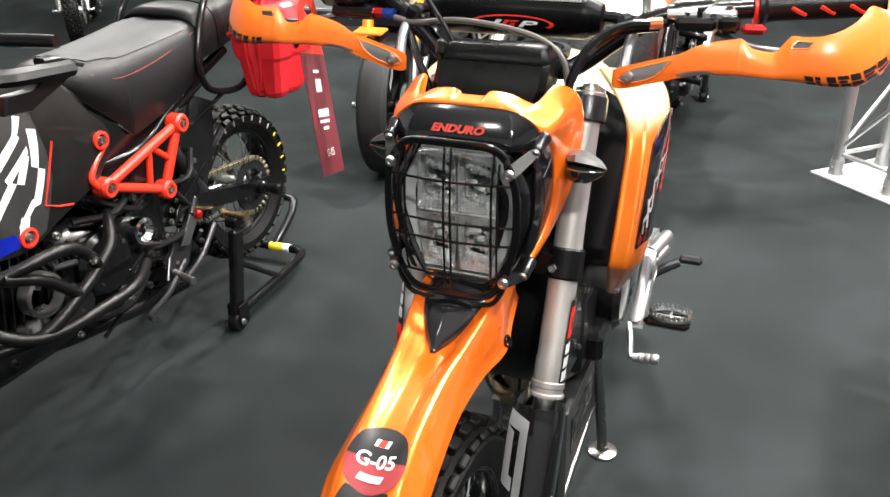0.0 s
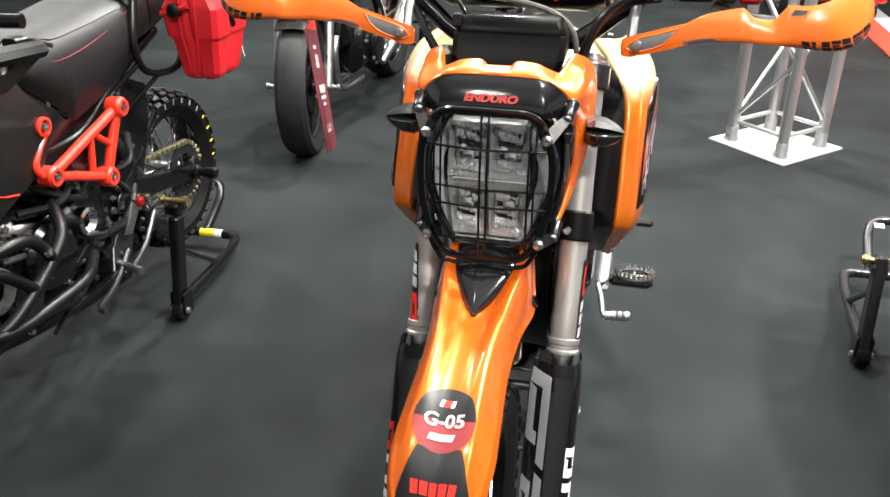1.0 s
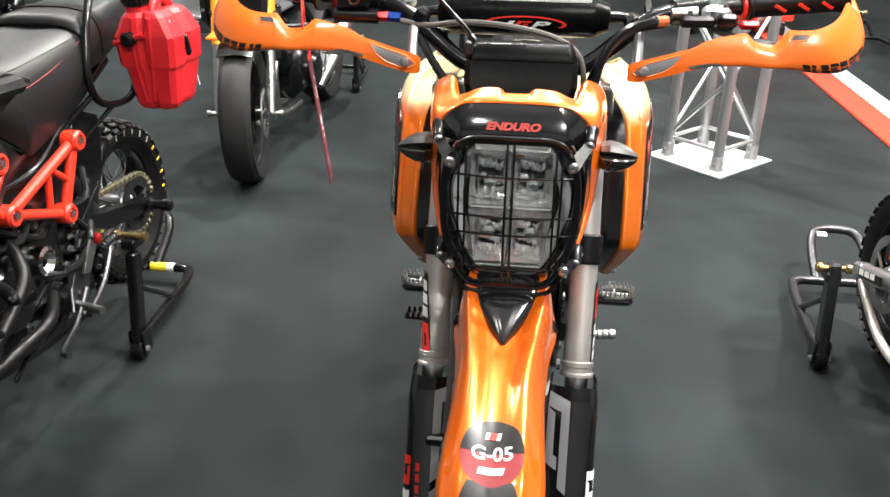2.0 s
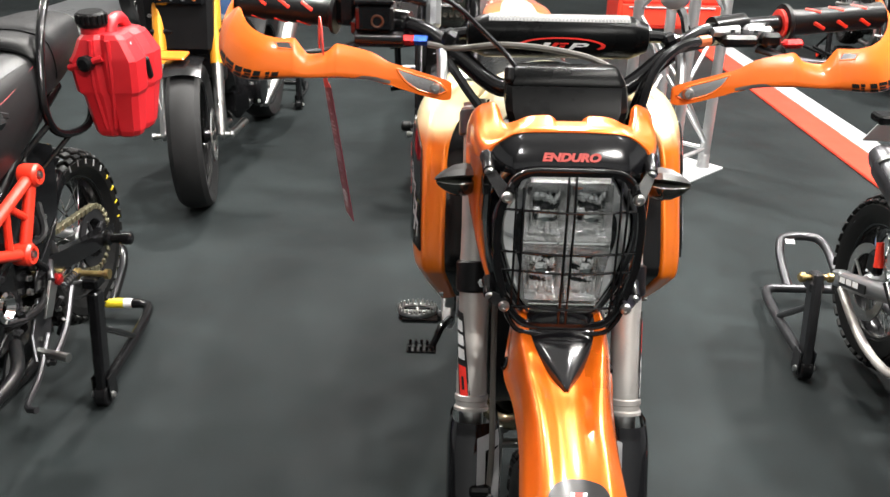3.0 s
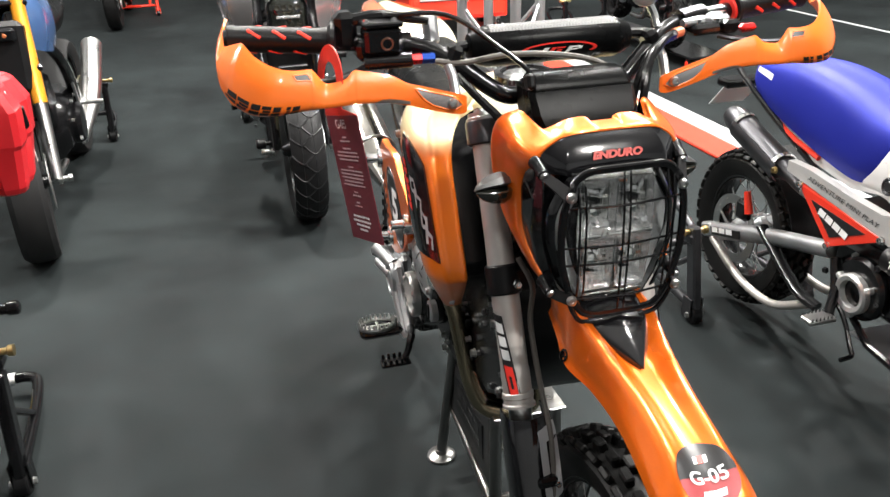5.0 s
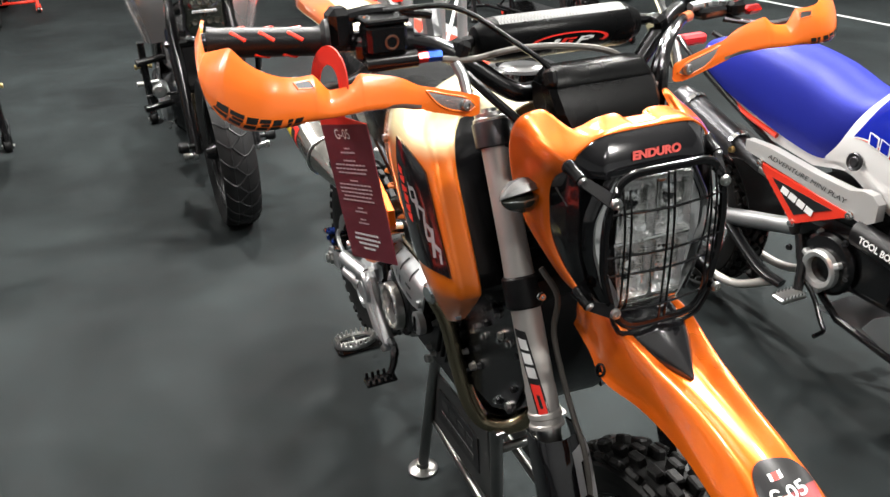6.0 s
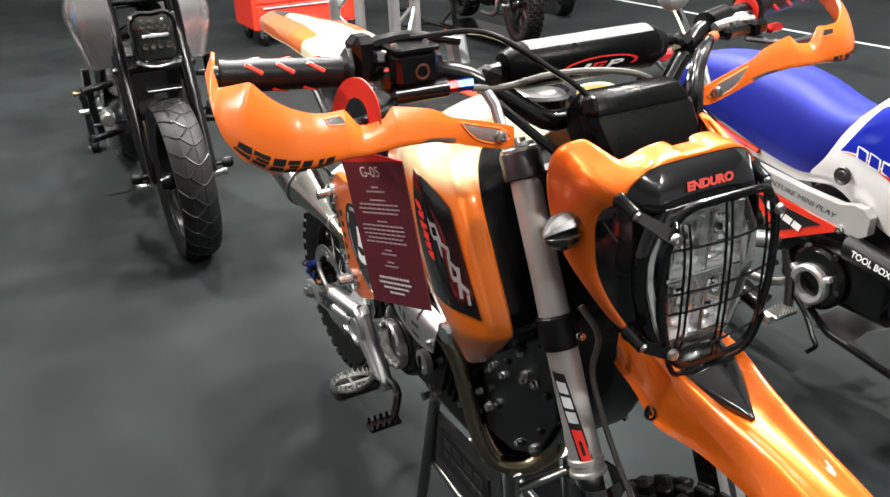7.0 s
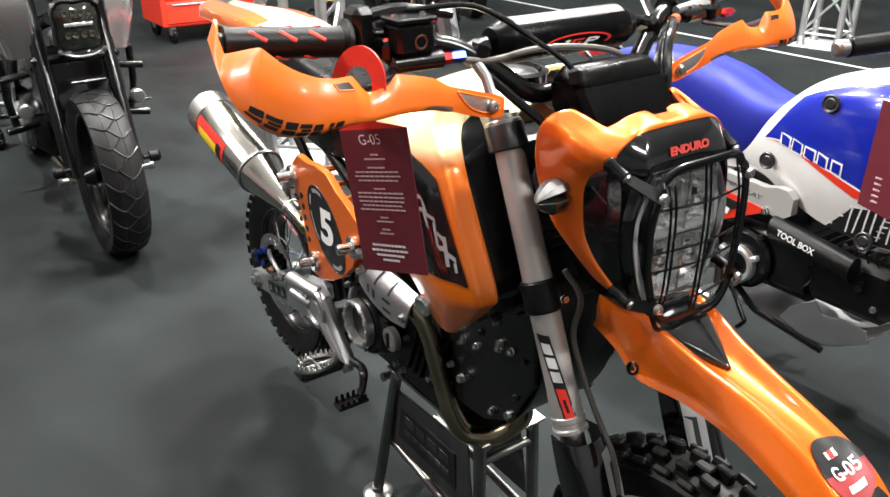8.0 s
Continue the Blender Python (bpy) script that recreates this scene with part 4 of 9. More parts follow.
for x in (-0.066, -0.0575, -0.0075, 0.001, 0.053, 0.0605):
    ends = ((0.953, 0.7595) if abs(x) < 0.03 else (0.946, 0.772)) if abs(x) < 0.056 else (0.936, 0.785)
    part("bar", Mesh().tube([(x, ring_y(x, ends[0]), ends[0]), (x, 0.836, 0.905), (x, 0.8345, 0.855), (x, 0.836, 0.8), (x, ring_y(x, ends[1]), ends[1])], 0.0015, 6, 4), SATIN, cage)
for z, w in ((0.909, 0.081), (0.856, 0.084), (0.832, 0.083), (0.784, 0.069)):
    part("bar", Mesh().tube([(HX - w, ring_y(w, z), z), (HX - w * 0.55, 0.839, z), (HX, 0.8355, z - 0.0005), (HX + w * 0.55, 0.839, z), (HX + w, ring_y(w, z), z)], 0.0015, 6, 4), SATIN, cage)
part("lower_loop", Mesh().tube([(HX - 0.074, 0.842, 0.79), (HX - 0.063, 0.843, 0.762), (HX - 0.042, 0.845, 0.746), (HX + 0.042, 0.845, 0.746), (HX + 0.063, 0.843, 0.762), (HX + 0.074, 0.842, 0.79)], 0.0032, 8, 4), SATIN, cage)
for s in MIR:
    for top_, z, base_, end_, bx0, by0 in ((True, 0.925, (0.0965, 0.905, 0.953), (0.0945, 0.88, 0.9425), 0.0745, 0.8435), (False, 0.789, (0.089, 0.888, 0.795), (0.0885, 0.8615, 0.788), 0.0725, 0.836)):
        base_, end_ = mirrored(base_, s) + (HX, 0, 0), mirrored(end_, s) + (HX, 0, 0)
        d_ = unit(end_ - base_)
        so_ = part("standoff", Mesh().lathe([(0.006, -0.004), (0.0095, 0.0), (0.0095, 0.005), (0.008, 0.008), (0.0078, float(np.linalg.norm(end_ - base_))), (0.0065, float(np.linalg.norm(end_ - base_)) + 0.0015)], base_, d_, 16), SATIN, cage)
        bolt_ = V3([HX + s * bx0, by0, z])
        side_ = unit(np.cross(bolt_ - end_, V3([0, -1.0, 0.3])))
        part("tab", Mesh().slab([end_ + side_ * 0.006, end_ - side_ * 0.006, bolt_ - side_ * 0.0085, bolt_ + unit(bolt_ - end_) * 0.007, bolt_ + side_ * 0.0085], 0.003, 0.0008), MATTE, cage)
        part("cage_bolt", Mesh().lathe([(0.0068, 0), (0.0068, 0.002), (0.0055, 0.005), (0.003, 0.0056), (0.0026, 0.003)], bolt_ + V3([0, -0.003, 0]), (0, -1, 0), 16), STEEL, cage)
        part("standoff_bolt", Mesh().lathe([(0.006, 0), (0.006, 0.002), (0.0045, 0.0045), (0.002, 0.005)], end_, d_, 14), STEEL, so_)

# ---- bars, pad, grips, guards ----
bar = part("handlebar", Mesh().tube([(-0.45, 1.152, 1.088), (-0.3, 1.128, 1.077), (-0.2, 1.105, 1.068), (-0.15, 1.085, 1.045), (-0.09, 1.062, 1.002), (-0.05, 1.058, 0.998), (0.05, 1.058, 0.998), (0.09, 1.062, 1.002), (0.15, 1.085, 1.045),
                                     (0.2, 1.105, 1.068), (0.3, 1.128, 1.077), (0.45, 1.152, 1.088)], 0.0125, 14, 4), SATIN, hero, "black tapered handlebar")
part("crossbar", Mesh().tube([(-0.165, 1.095, 1.058), (-0.13, 1.098, 1.062), (0.13, 1.098, 1.062), (0.165, 1.095, 1.058)], 0.008, 10), SATIN, bar)
pad = part("bar_pad", Mesh().lathe([(0.012, -0.122), (0.019, -0.12), (0.026, -0.104), (0.0285, -0.097), (0.0285, 0.097), (0.026, 0.104), (0.019, 0.12), (0.012, 0.122)], (-0.004, 1.098, 1.06), (1, 0, 0), 28), SOFT, bar, "black padded crossbar with mesh top")
def on_pad(x0, x1, a0, a1, off, n=10, m=12):
    return np.array([[(x, 1.098 - (0.0285 + off) * math.cos(radians(a)), 1.06 + (0.0285 + off) * math.sin(radians(a))) for x in np.linspace(x0, x1, m)] for a in np.linspace(a0, a1, n)])
part("mesh_panel", Mesh().skin(on_pad(-0.097, 0.09, 50, 112, 0.0006)), PADMESH, pad)
for x0, x1, a0, a1, lean, m_ in ((-0.03, -0.022, -24, -6, 0.008, INKWHITE), (-0.018, -0.011, -24, -6, 0.008, INKRED), (-0.011, 0.002, -24, -19, 0.002, INKRED), (-0.004, 0.008, -10, -6, 0.002, INKRED), (-0.004, 0.003, -18, -13, 0.002, INKRED),
                                 (0.008, 0.0145, -24, -6, 0.008, INKWHITE), (0.0185, 0.031, -10, -6, 0.002, INKWHITE), (0.0145, 0.027, -17, -13, 0.002, INKWHITE), (0.0275, 0.0335, -15, -8, 0.003, INKWHITE)):
    g = on_pad(x0, x1, a0, a1, 0.001, 4, 4)
    g[..., 0] += np.linspace(0, lean, 4)[:, None]
    part("pad_mark_block", Mesh().skin(g), m_, pad)
G = []
for f in (1.0, 0.82):
    G.append([(0.0 + 0.058 * (0.4 + 0.6 * f) * math.cos(w), 1.098 - 0.0297 * math.cos(radians(-13 + 21 * f * math.sin(w))), 1.06 + 0.0297 * math.sin(radians(-13 + 21 * f * math.sin(w)))) for w in np.linspace(-0.5, 3.7, 30)])
part("pad_mark_swoosh", Mesh().skin(G), INKRED, pad)
for s in MIR:
    part("bar_clamp", Mesh().box((s * 0.035, 1.058, 0.995), (0.026, 0.045, 0.05), 0.006), DARKMETAL, bar)
    part("crossbar_clamp", Mesh().box((s * 0.15, 1.088, 1.052), (0.022, 0.032, 0.034), 0.006, turn("Y", -s * 25)), SATIN, bar)
    d = unit(V3([s * 0.15, 0.024, 0.011]))
    g0 = V3([s * 0.315, 1.1305, 1.0785])
    grip = part("grip", Mesh().lathe([(0.0135, -0.012), (0.026, -0.01), (0.026, -0.005), (0.0185, 0.0), (0.0172, 0.01), (0.0172, 0.05), (0.0178, 0.09), (0.0172, 0.12), (0.0185, 0.128), (0.0185, 0.131), (0.01, 0.132)], g0, d, 22), MATTE, bar, "black grip with orange slits")
    a_, b_, _ = basis(d)
    for k in range(3):
        for w in (0.6, 2.0, 3.4, 5.2):
            c = g0 + d * (0.03 + 0.033 * k + 0.006 * (w > 2))
            nn = a_ * math.cos(w) + b_ * math.sin(w)
            tt = np.cross(d, nn)
            dd = unit(d + 0.6 * tt)
            R = np.stack([dd, np.cross(nn, dd), nn], 1)
            part("grip_slit", Mesh().box(c + nn * 0.0168, (0.021, 0.0052, 0.0025), 0.0012, R), RED, grip)
    # hand guard: shell from the inner mount to the bar end; lower edge, upper edge, bulge
    GS = [((0.1455, 1.042, 0.989), (0.146, 1.042, 1.004), 0.0), ((0.149, 1.041, 0.985), (0.148, 1.041, 1.009), 0.0005), ((0.165, 1.039, 0.986), (0.164, 1.041, 1.0145), 0.001), ((0.21, 1.037, 0.999), (0.21, 1.04, 1.028), 0.002),
          ((0.228, 1.035, 1.005), (0.227, 1.04, 1.033), 0.002), ((0.252, 1.033, 1.01), (0.25, 1.041, 1.045), 0.003), ((0.29, 1.03, 1.0125), (0.288, 1.043, 1.0535), 0.004), ((0.2985, 1.03, 1.0125), (0.296, 1.043, 1.0535), 0.004),
          ((0.306, 1.03, 1.0125), (0.302, 1.041, 1.048), 0.004), ((0.313, 1.03, 1.0125), (0.309, 1.04, 1.0435), 0.004), ((0.333, 1.029, 1.012), (0.329, 1.041, 1.0405), 0.005), ((0.341, 1.029, 1.012), (0.337, 1.041, 1.044), 0.005),
          ((0.352, 1.029, 1.011), (0.348, 1.043, 1.0585), 0.006), ((0.357, 1.029, 1.011), (0.352, 1.043, 1.0605), 0.006), ((0.372, 1.029, 1.01), (0.367, 1.041, 1.0605), 0.007), ((0.392, 1.03, 1.008), (0.385, 1.042, 1.063), 0.008),
          ((0.412, 1.033, 1.0075), (0.402, 1.05, 1.069), 0.009), ((0.43, 1.042, 1.009), (0.416, 1.063, 1.078), 0.01), ((0.444, 1.055, 1.016), (0.426, 1.08, 1.0895), 0.01), ((0.448, 1.061, 1.019), (0.4285, 1.086, 1.0915), 0.01),
          ((0.452, 1.067, 1.023), (0.432, 1.092, 1.0905), 0.009), ((0.461, 1.088, 1.038), (0.442, 1.112, 1.085), 0.006), ((0.463, 1.108, 1.054), (0.449, 1.128, 1.081), 0.003), ((0.463, 1.116, 1.061), (0.451, 1.133, 1.082), 0.0015),
          ((0.461, 1.132, 1.074), (0.45, 1.145, 1.0955), 0.001), ((0.457, 1.152, 1.086), (0.446, 1.16, 1.108), 0.0), ((0.454, 1.166, 1.09), (0.443, 1.169, 1.111), 0.0)]
    GU = []
    for pb, pt, bul in GS:
        row = []
        for f in (0.0, 0.1, 0.35, 0.65, 0.88, 1.0):
            out = bul * (1 - (2 * f - 1) ** 2)
            lip = 0.01 if f < 0.05 and 0.25 < pb[0] < 0.445 else 0.0
            turned_ = min(max((pb[0] - 0.41) / 0.045, 0.0), 1.0)
            row.append((s * (pb[0] + (pt[0] - pb[0]) * f + out * turned_), pb[1] + (pt[1] - pb[1]) * f - out * (1 - 0.6 * turned_) + lip, pb[2] + (pt[2] - pb[2]) * f))
        GU.append(row)
    gsf = Surf(GU, 4)
    guard = part("hand_guard", Mesh().sheet(gsf.g, 0.0035), NEON, hero, "bright orange plastic hand guard", 30)
    og = 1 if gsf.normal(0.5, 0.5)[1] < 0 else -1

    def along(x):
        return float(np.interp(x, [g_[0][0] for g_ in GS[:23]], np.arange(23) / (len(GS) - 1)))
    # rounded metal strip in a moulded seat, thin far strip, slot with a raised lip
    lo, hi = [(0.155, 0.46), (0.165, 0.3), (0.19, 0.3), (0.205, 0.45), (0.214, 0.7)], [(0.155, 0.52), (0.165, 0.72), (0.19, 0.74), (0.205, 0.75), (0.214, 0.76)]
    part("guard_strip", Mesh().skin([[gsf.at(along(a[0]), a[1] + (b[1] - a[1]) * f) + gsf.normal(along(a[0]), 0.5) * 0.0022 * og for f in np.linspace(0, 1, 5)] for a, b in zip(spline(np.array(lo), 5), spline(np.array(hi), 5))]), ALU, guard, "bare metal strip")
    rim = [gsf.at(along(a), v) + gsf.normal(along(a), 0.5) * 0.002 * og for a, v in lo + hi[::-1] + lo[:1]]
    part("strip_rim", Mesh().tube(rim, 0.0014, 6, 4), NEON, guard)
    part("guard_strip_far", Mesh().skin(gsf.patch([(along(0.225), 0.16), (along(0.225), 0.3), (along(0.262), 0.26), (along(0.275), 0.16)], 0.0022 * og, 10, 3)), ALU, guard)
    part("guard_bolt", Mesh().lathe([(0.0075, 0), (0.0075, 0.002), (0.006, 0.006), (0.003, 0.0065), (0.003, 0.003)], gsf.at(along(0.166), 0.5) + V3([0, -0.003, 0]), (0, -1, 0.1), 18), STEEL, guard)
    slot = [(0.379, 0.83), (0.361, 0.83), (0.355, 0.67), (0.374, 0.7)]
    part("guard_slot", Mesh().skin(gsf.patch([(along(x_), v_) for x_, v_ in slot], 0.0021 * og, 4, 4)), INKBLACK, guard)
    part("slot_lip", Mesh().tube([gsf.at(along(x_), v_) + gsf.normal(along(x_), v_) * 0.0018 * og for x_, v_ in slot + slot[:1]], 0.0011, 6), NEON, guard)
    xs_ = np.linspace(0.374, 0.457, 8)
    for k in range(7):
        dx = (xs_[1] - xs_[0]) * (0.88 if k != 1 else 0.45)
        for b0, b1, a0, a1 in (((0.0, 0.4, 0.0, 1.0), (0.52, 1.0, 0.0, 0.9)), ((0.0, 0.34, 0.1, 1.0), (0.42, 0.62, 0.0, 0.8), (0.7, 1.0, 0.0, 1.0)))[k % 2]:
            q = [(along(xs_[k] + dx * a - 0.004 * b), 0.13 + 0.008 * k + 0.17 * b) for a, b in ((a0, b0), (a0, b1), (a1, b1), (a1, b0))]
            part("maker_block", Mesh().skin(gsf.patch(q, 0.0026 * og, 3, 3)), INKBLACK, guard)
    part("guard_mount", Mesh().tube([gsf.at(along(0.16), 0.5) + V3([0, 0.004, 0]), (s * 0.158, 1.06, 1.03), (s * 0.16, 1.09, 1.052)], 0.007, 10), ALU, guard)
    # lever and perch
    lv = part("lever", Mesh().tube([(s * 0.265, 1.09, 1.05), (s * 0.29, 1.07, 1.045), (s * 0.33, 1.062, 1.04), (s * 0.38, 1.075, 1.038), (s * 0.41, 1.08, 1.04)], [0.009, 0.007, 0.006, 0.006, 0.007], 10, 4, True, 0.6), MATTE if s < 0 else DARKMETAL, bar)
    part("perch", Mesh().box((s * 0.262, 1.105, 1.068), (0.04, 0.04, 0.026), 0.006), ALU if s > 0 else SATIN, lv)
    part("perch_bolt", Mesh().bolt((s * 0.272, 1.095, 1.08), (0, 0, 1), 0.005, 0.004), CHROME, lv)
    part("switch_box", Mesh().tube([(s * 0.205, 1.106, 1.069), (s * 0.25, 1.118, 1.075)], [0.02, 0.018], 18), SATIN, bar)

# brake reservoir and fittings on the brake side
res = part("reservoir", Mesh().box((-0.248, 1.088, 1.083), (0.05, 0.04, 0.036), 0.005), SATIN, bar, "black brake fluid reservoir")
part("lid", Mesh().box((-0.248, 1.088, 1.104), (0.053, 0.043, 0.007), 0.002), SATIN, res)
for dx in (-0.019, 0.019):
    part("lid_screw", Mesh().bolt((-0.248 + dx, 1.088, 1.107), (0, 0, 1), 0.004, 0.003), CHROME, res)
part("sight_glass", Mesh().ring([(0.009, 0), (0.0075, 0.0015), (0.006, 0.0)], (-0.244, 1.068, 1.08), (0, -1, 0), 20), BRASSDIM, res)
part("throttle_box", Mesh().box((-0.29, 1.127, 1.092), (0.03, 0.036, 0.05), 0.008), SATIN, bar)
part("cable_end", Mesh().tube([(-0.28, 1.12, 1.105), (-0.24, 1.112, 1.11), (-0.18, 1.1, 1.1)], [0.009, 0.008, 0.005], 10, 3), SATIN, bar)
part("master_cylinder", Mesh().tube([(-0.275, 1.082, 1.055), (-0.21, 1.08, 1.055)], 0.011, 12), SATIN, res)
part("hose_fitting", Mesh().tube([(-0.21, 1.08, 1.055), (-0.196, 1.08, 1.055)], 0.0075, 6), HOSERED, res)
part("hose_fitting_blue", Mesh().tube([(-0.196, 1.08, 1.055), (-0.178, 1.078, 1.055)], 0.0075, 6), HOSEBLUE, res)
part("brake_hose", Mesh().tube([(-0.178, 1.078, 1.05), (-0.14, 1.072, 1.046), (-0.08, 1.062, 1.054), (-0.01, 1.055, 1.05), (0.05, 1.05, 1.036), (0.08, 1.045, 1.01), (0.088, 1.04, 0.96)], 0.0042, 8, 5), GREYRUBBER, hero)
for pts, r in (([(0.2, 1.09, 1.06), (0.15, 1.045, 1.06), (0.115, 1.02, 1.035), (0.098, 1.0, 0.99), (0.09, 1.0, 0.93)], 0.0062),
               ([(0.19, 1.085, 1.055), (0.14, 1.05, 1.05), (0.108, 1.03, 1.02), (0.09, 1.02, 0.97), (0.085, 1.02, 0.92)], 0.0055),
               ([(-0.24, 1.105, 1.11), (-0.16, 1.08, 1.11), (-0.1, 1.04, 1.07), (-0.06, 1.01, 1.03), (-0.05, 1.02, 0.97)], 0.0035),
               ([(-0.15, 1.07, 1.03), (-0.125, 1.04, 1.0), (-0.1, 1.015, 0.97), (-0.09, 1.01, 0.93)], 0.006)):
    part("cable", Mesh().tube(pts, r, 8, 5), SATIN, hero)
part("fork_hose", Mesh().tube([(-0.095, 0.97, 0.79), (-0.08, 0.952, 0.752), (-0.078, 0.963, 0.691), (-0.078, 0.936, 0.634), (-0.078, 0.904, 0.588), (-0.078, 0.879, 0.557), (-0.08, 0.859, 0.514), (-0.085, 0.84, 0.46), (-0.088, 0.81, 0.4)], 0.0042, 8, 5), GREYRUBBER, hero)
part("hose_clip", Mesh().box((-0.093, 0.85, 0.492), (0.03, 0.02, 0.018), 0.004), SATIN, hero)
part("clip_bolt", Mesh().bolt((-0.08, 0.838, 0.492), (0, -1, 0), 0.004, 0.004), CHROME, hero)
# switch-side lever parts
for x, y, z, sz in ((0.235, 1.085, 1.062, (0.05, 0.026, 0.016)), (0.275, 1.085, 1.064, (0.026, 0.03, 0.02)), (0.305, 1.078, 1.06, (0.03, 0.016, 0.012))):
    part("lever_casting", Mesh().box((x, y, z), sz, 0.005, turn("Z", 8)), HOSERED if x > 0.3 else SATIN, bar)
for x in (0.225, 0.255):
    part("casting_screw", Mesh().bolt((x, 1.085, 1.07), (0, 0, 1), 0.0055, 0.006), CHROME, bar)
part("clutch_cable", Mesh().tube([(0.2, 1.08, 1.062), (0.16, 1.06, 1.058), (0.12, 1.03, 1.035), (0.1, 1.01, 1.0)], 0.005, 8, 5), SATIN, bar)
part("cable_joint", Mesh().tube([(0.195, 1.079, 1.062), (0.18, 1.073, 1.061)], 0.0075, 10), AMBER, bar)
part("red_collar", Mesh().lathe([(0.02, 0), (0.02, 0.006)], (0.3, 1.128, 1.077), (1, 0.15, 0.07), 20), INKRED, bar)
part("cable_adjuster", Mesh().tube([(0.2, 1.085, 1.072), (0.235, 1.09, 1.073)], [0.006, 0.008], 10), ALU, hero)
part("bell", Mesh().lathe([(0.004, -0.008), (0.017, -0.006), (0.021, 0.0), (0.021, 0.008), (0.016, 0.011), (0.01, 0.0115), (0.009, 0.009), (0.003, 0.009)], (0.155, 1.12, 1.115), (-0.55, -0.8, 0.25), 26), ALU, bar, "round silver bell")
part("bell_bracket", Mesh().tube([(0.155, 1.12, 1.11), (0.168, 1.115, 1.085), (0.172, 1.1, 1.06)], 0.006, 8), CHROME, bar)
for s, tz in ((-1, 1.115),):
    part("key_switch", Mesh().box((s * 0.172, 1.12, 1.085), (0.02, 0.026, 0.045), 0.006, turn("X", -18)), ALU, bar)

# black box behind the cowl
def box_ring(z, w, y0, y1, c=0.008):
    return [(-w + c, y0, z), (w - c, y0, z), (w, y0 + c, z), (w, y1 - c, z), (w - c, y1, z), (-w + c, y1, z), (-w, y1 - c, z), (-w, y0 + c, z)]


bx = part("instrument_box", Mesh().loft([box_ring(0.955, 0.06, 0.962, 1.03, 0.01), box_ring(0.972, 0.07, 0.958, 1.036, 0.01), box_ring(0.99, 0.0755, 0.965, 1.04, 0.009), box_ring(1.0145, 0.0755, 0.982, 1.042, 0.007), box_ring(1.018, 0.0745, 0.985, 1.041, 0.007)]), SOFT, hero, "soft black instrument box", 20)
part("box_lid", Mesh().loft([box_ring(1.0186, 0.0735, 0.986, 1.04, 0.007), box_ring(1.022, 0.0735, 0.987, 1.04, 0.007), box_ring(1.036, 0.066, 0.999, 1.032, 0.006), box_ring(1.038, 0.063, 1.002, 1.029, 0.006)]), SOFT, bx)
part("box_clip", Mesh().box((-0.072, 0.995, 1.03), (0.012, 0.02, 0.022), 0.004, turn("X", -20)), MATTE, bx)

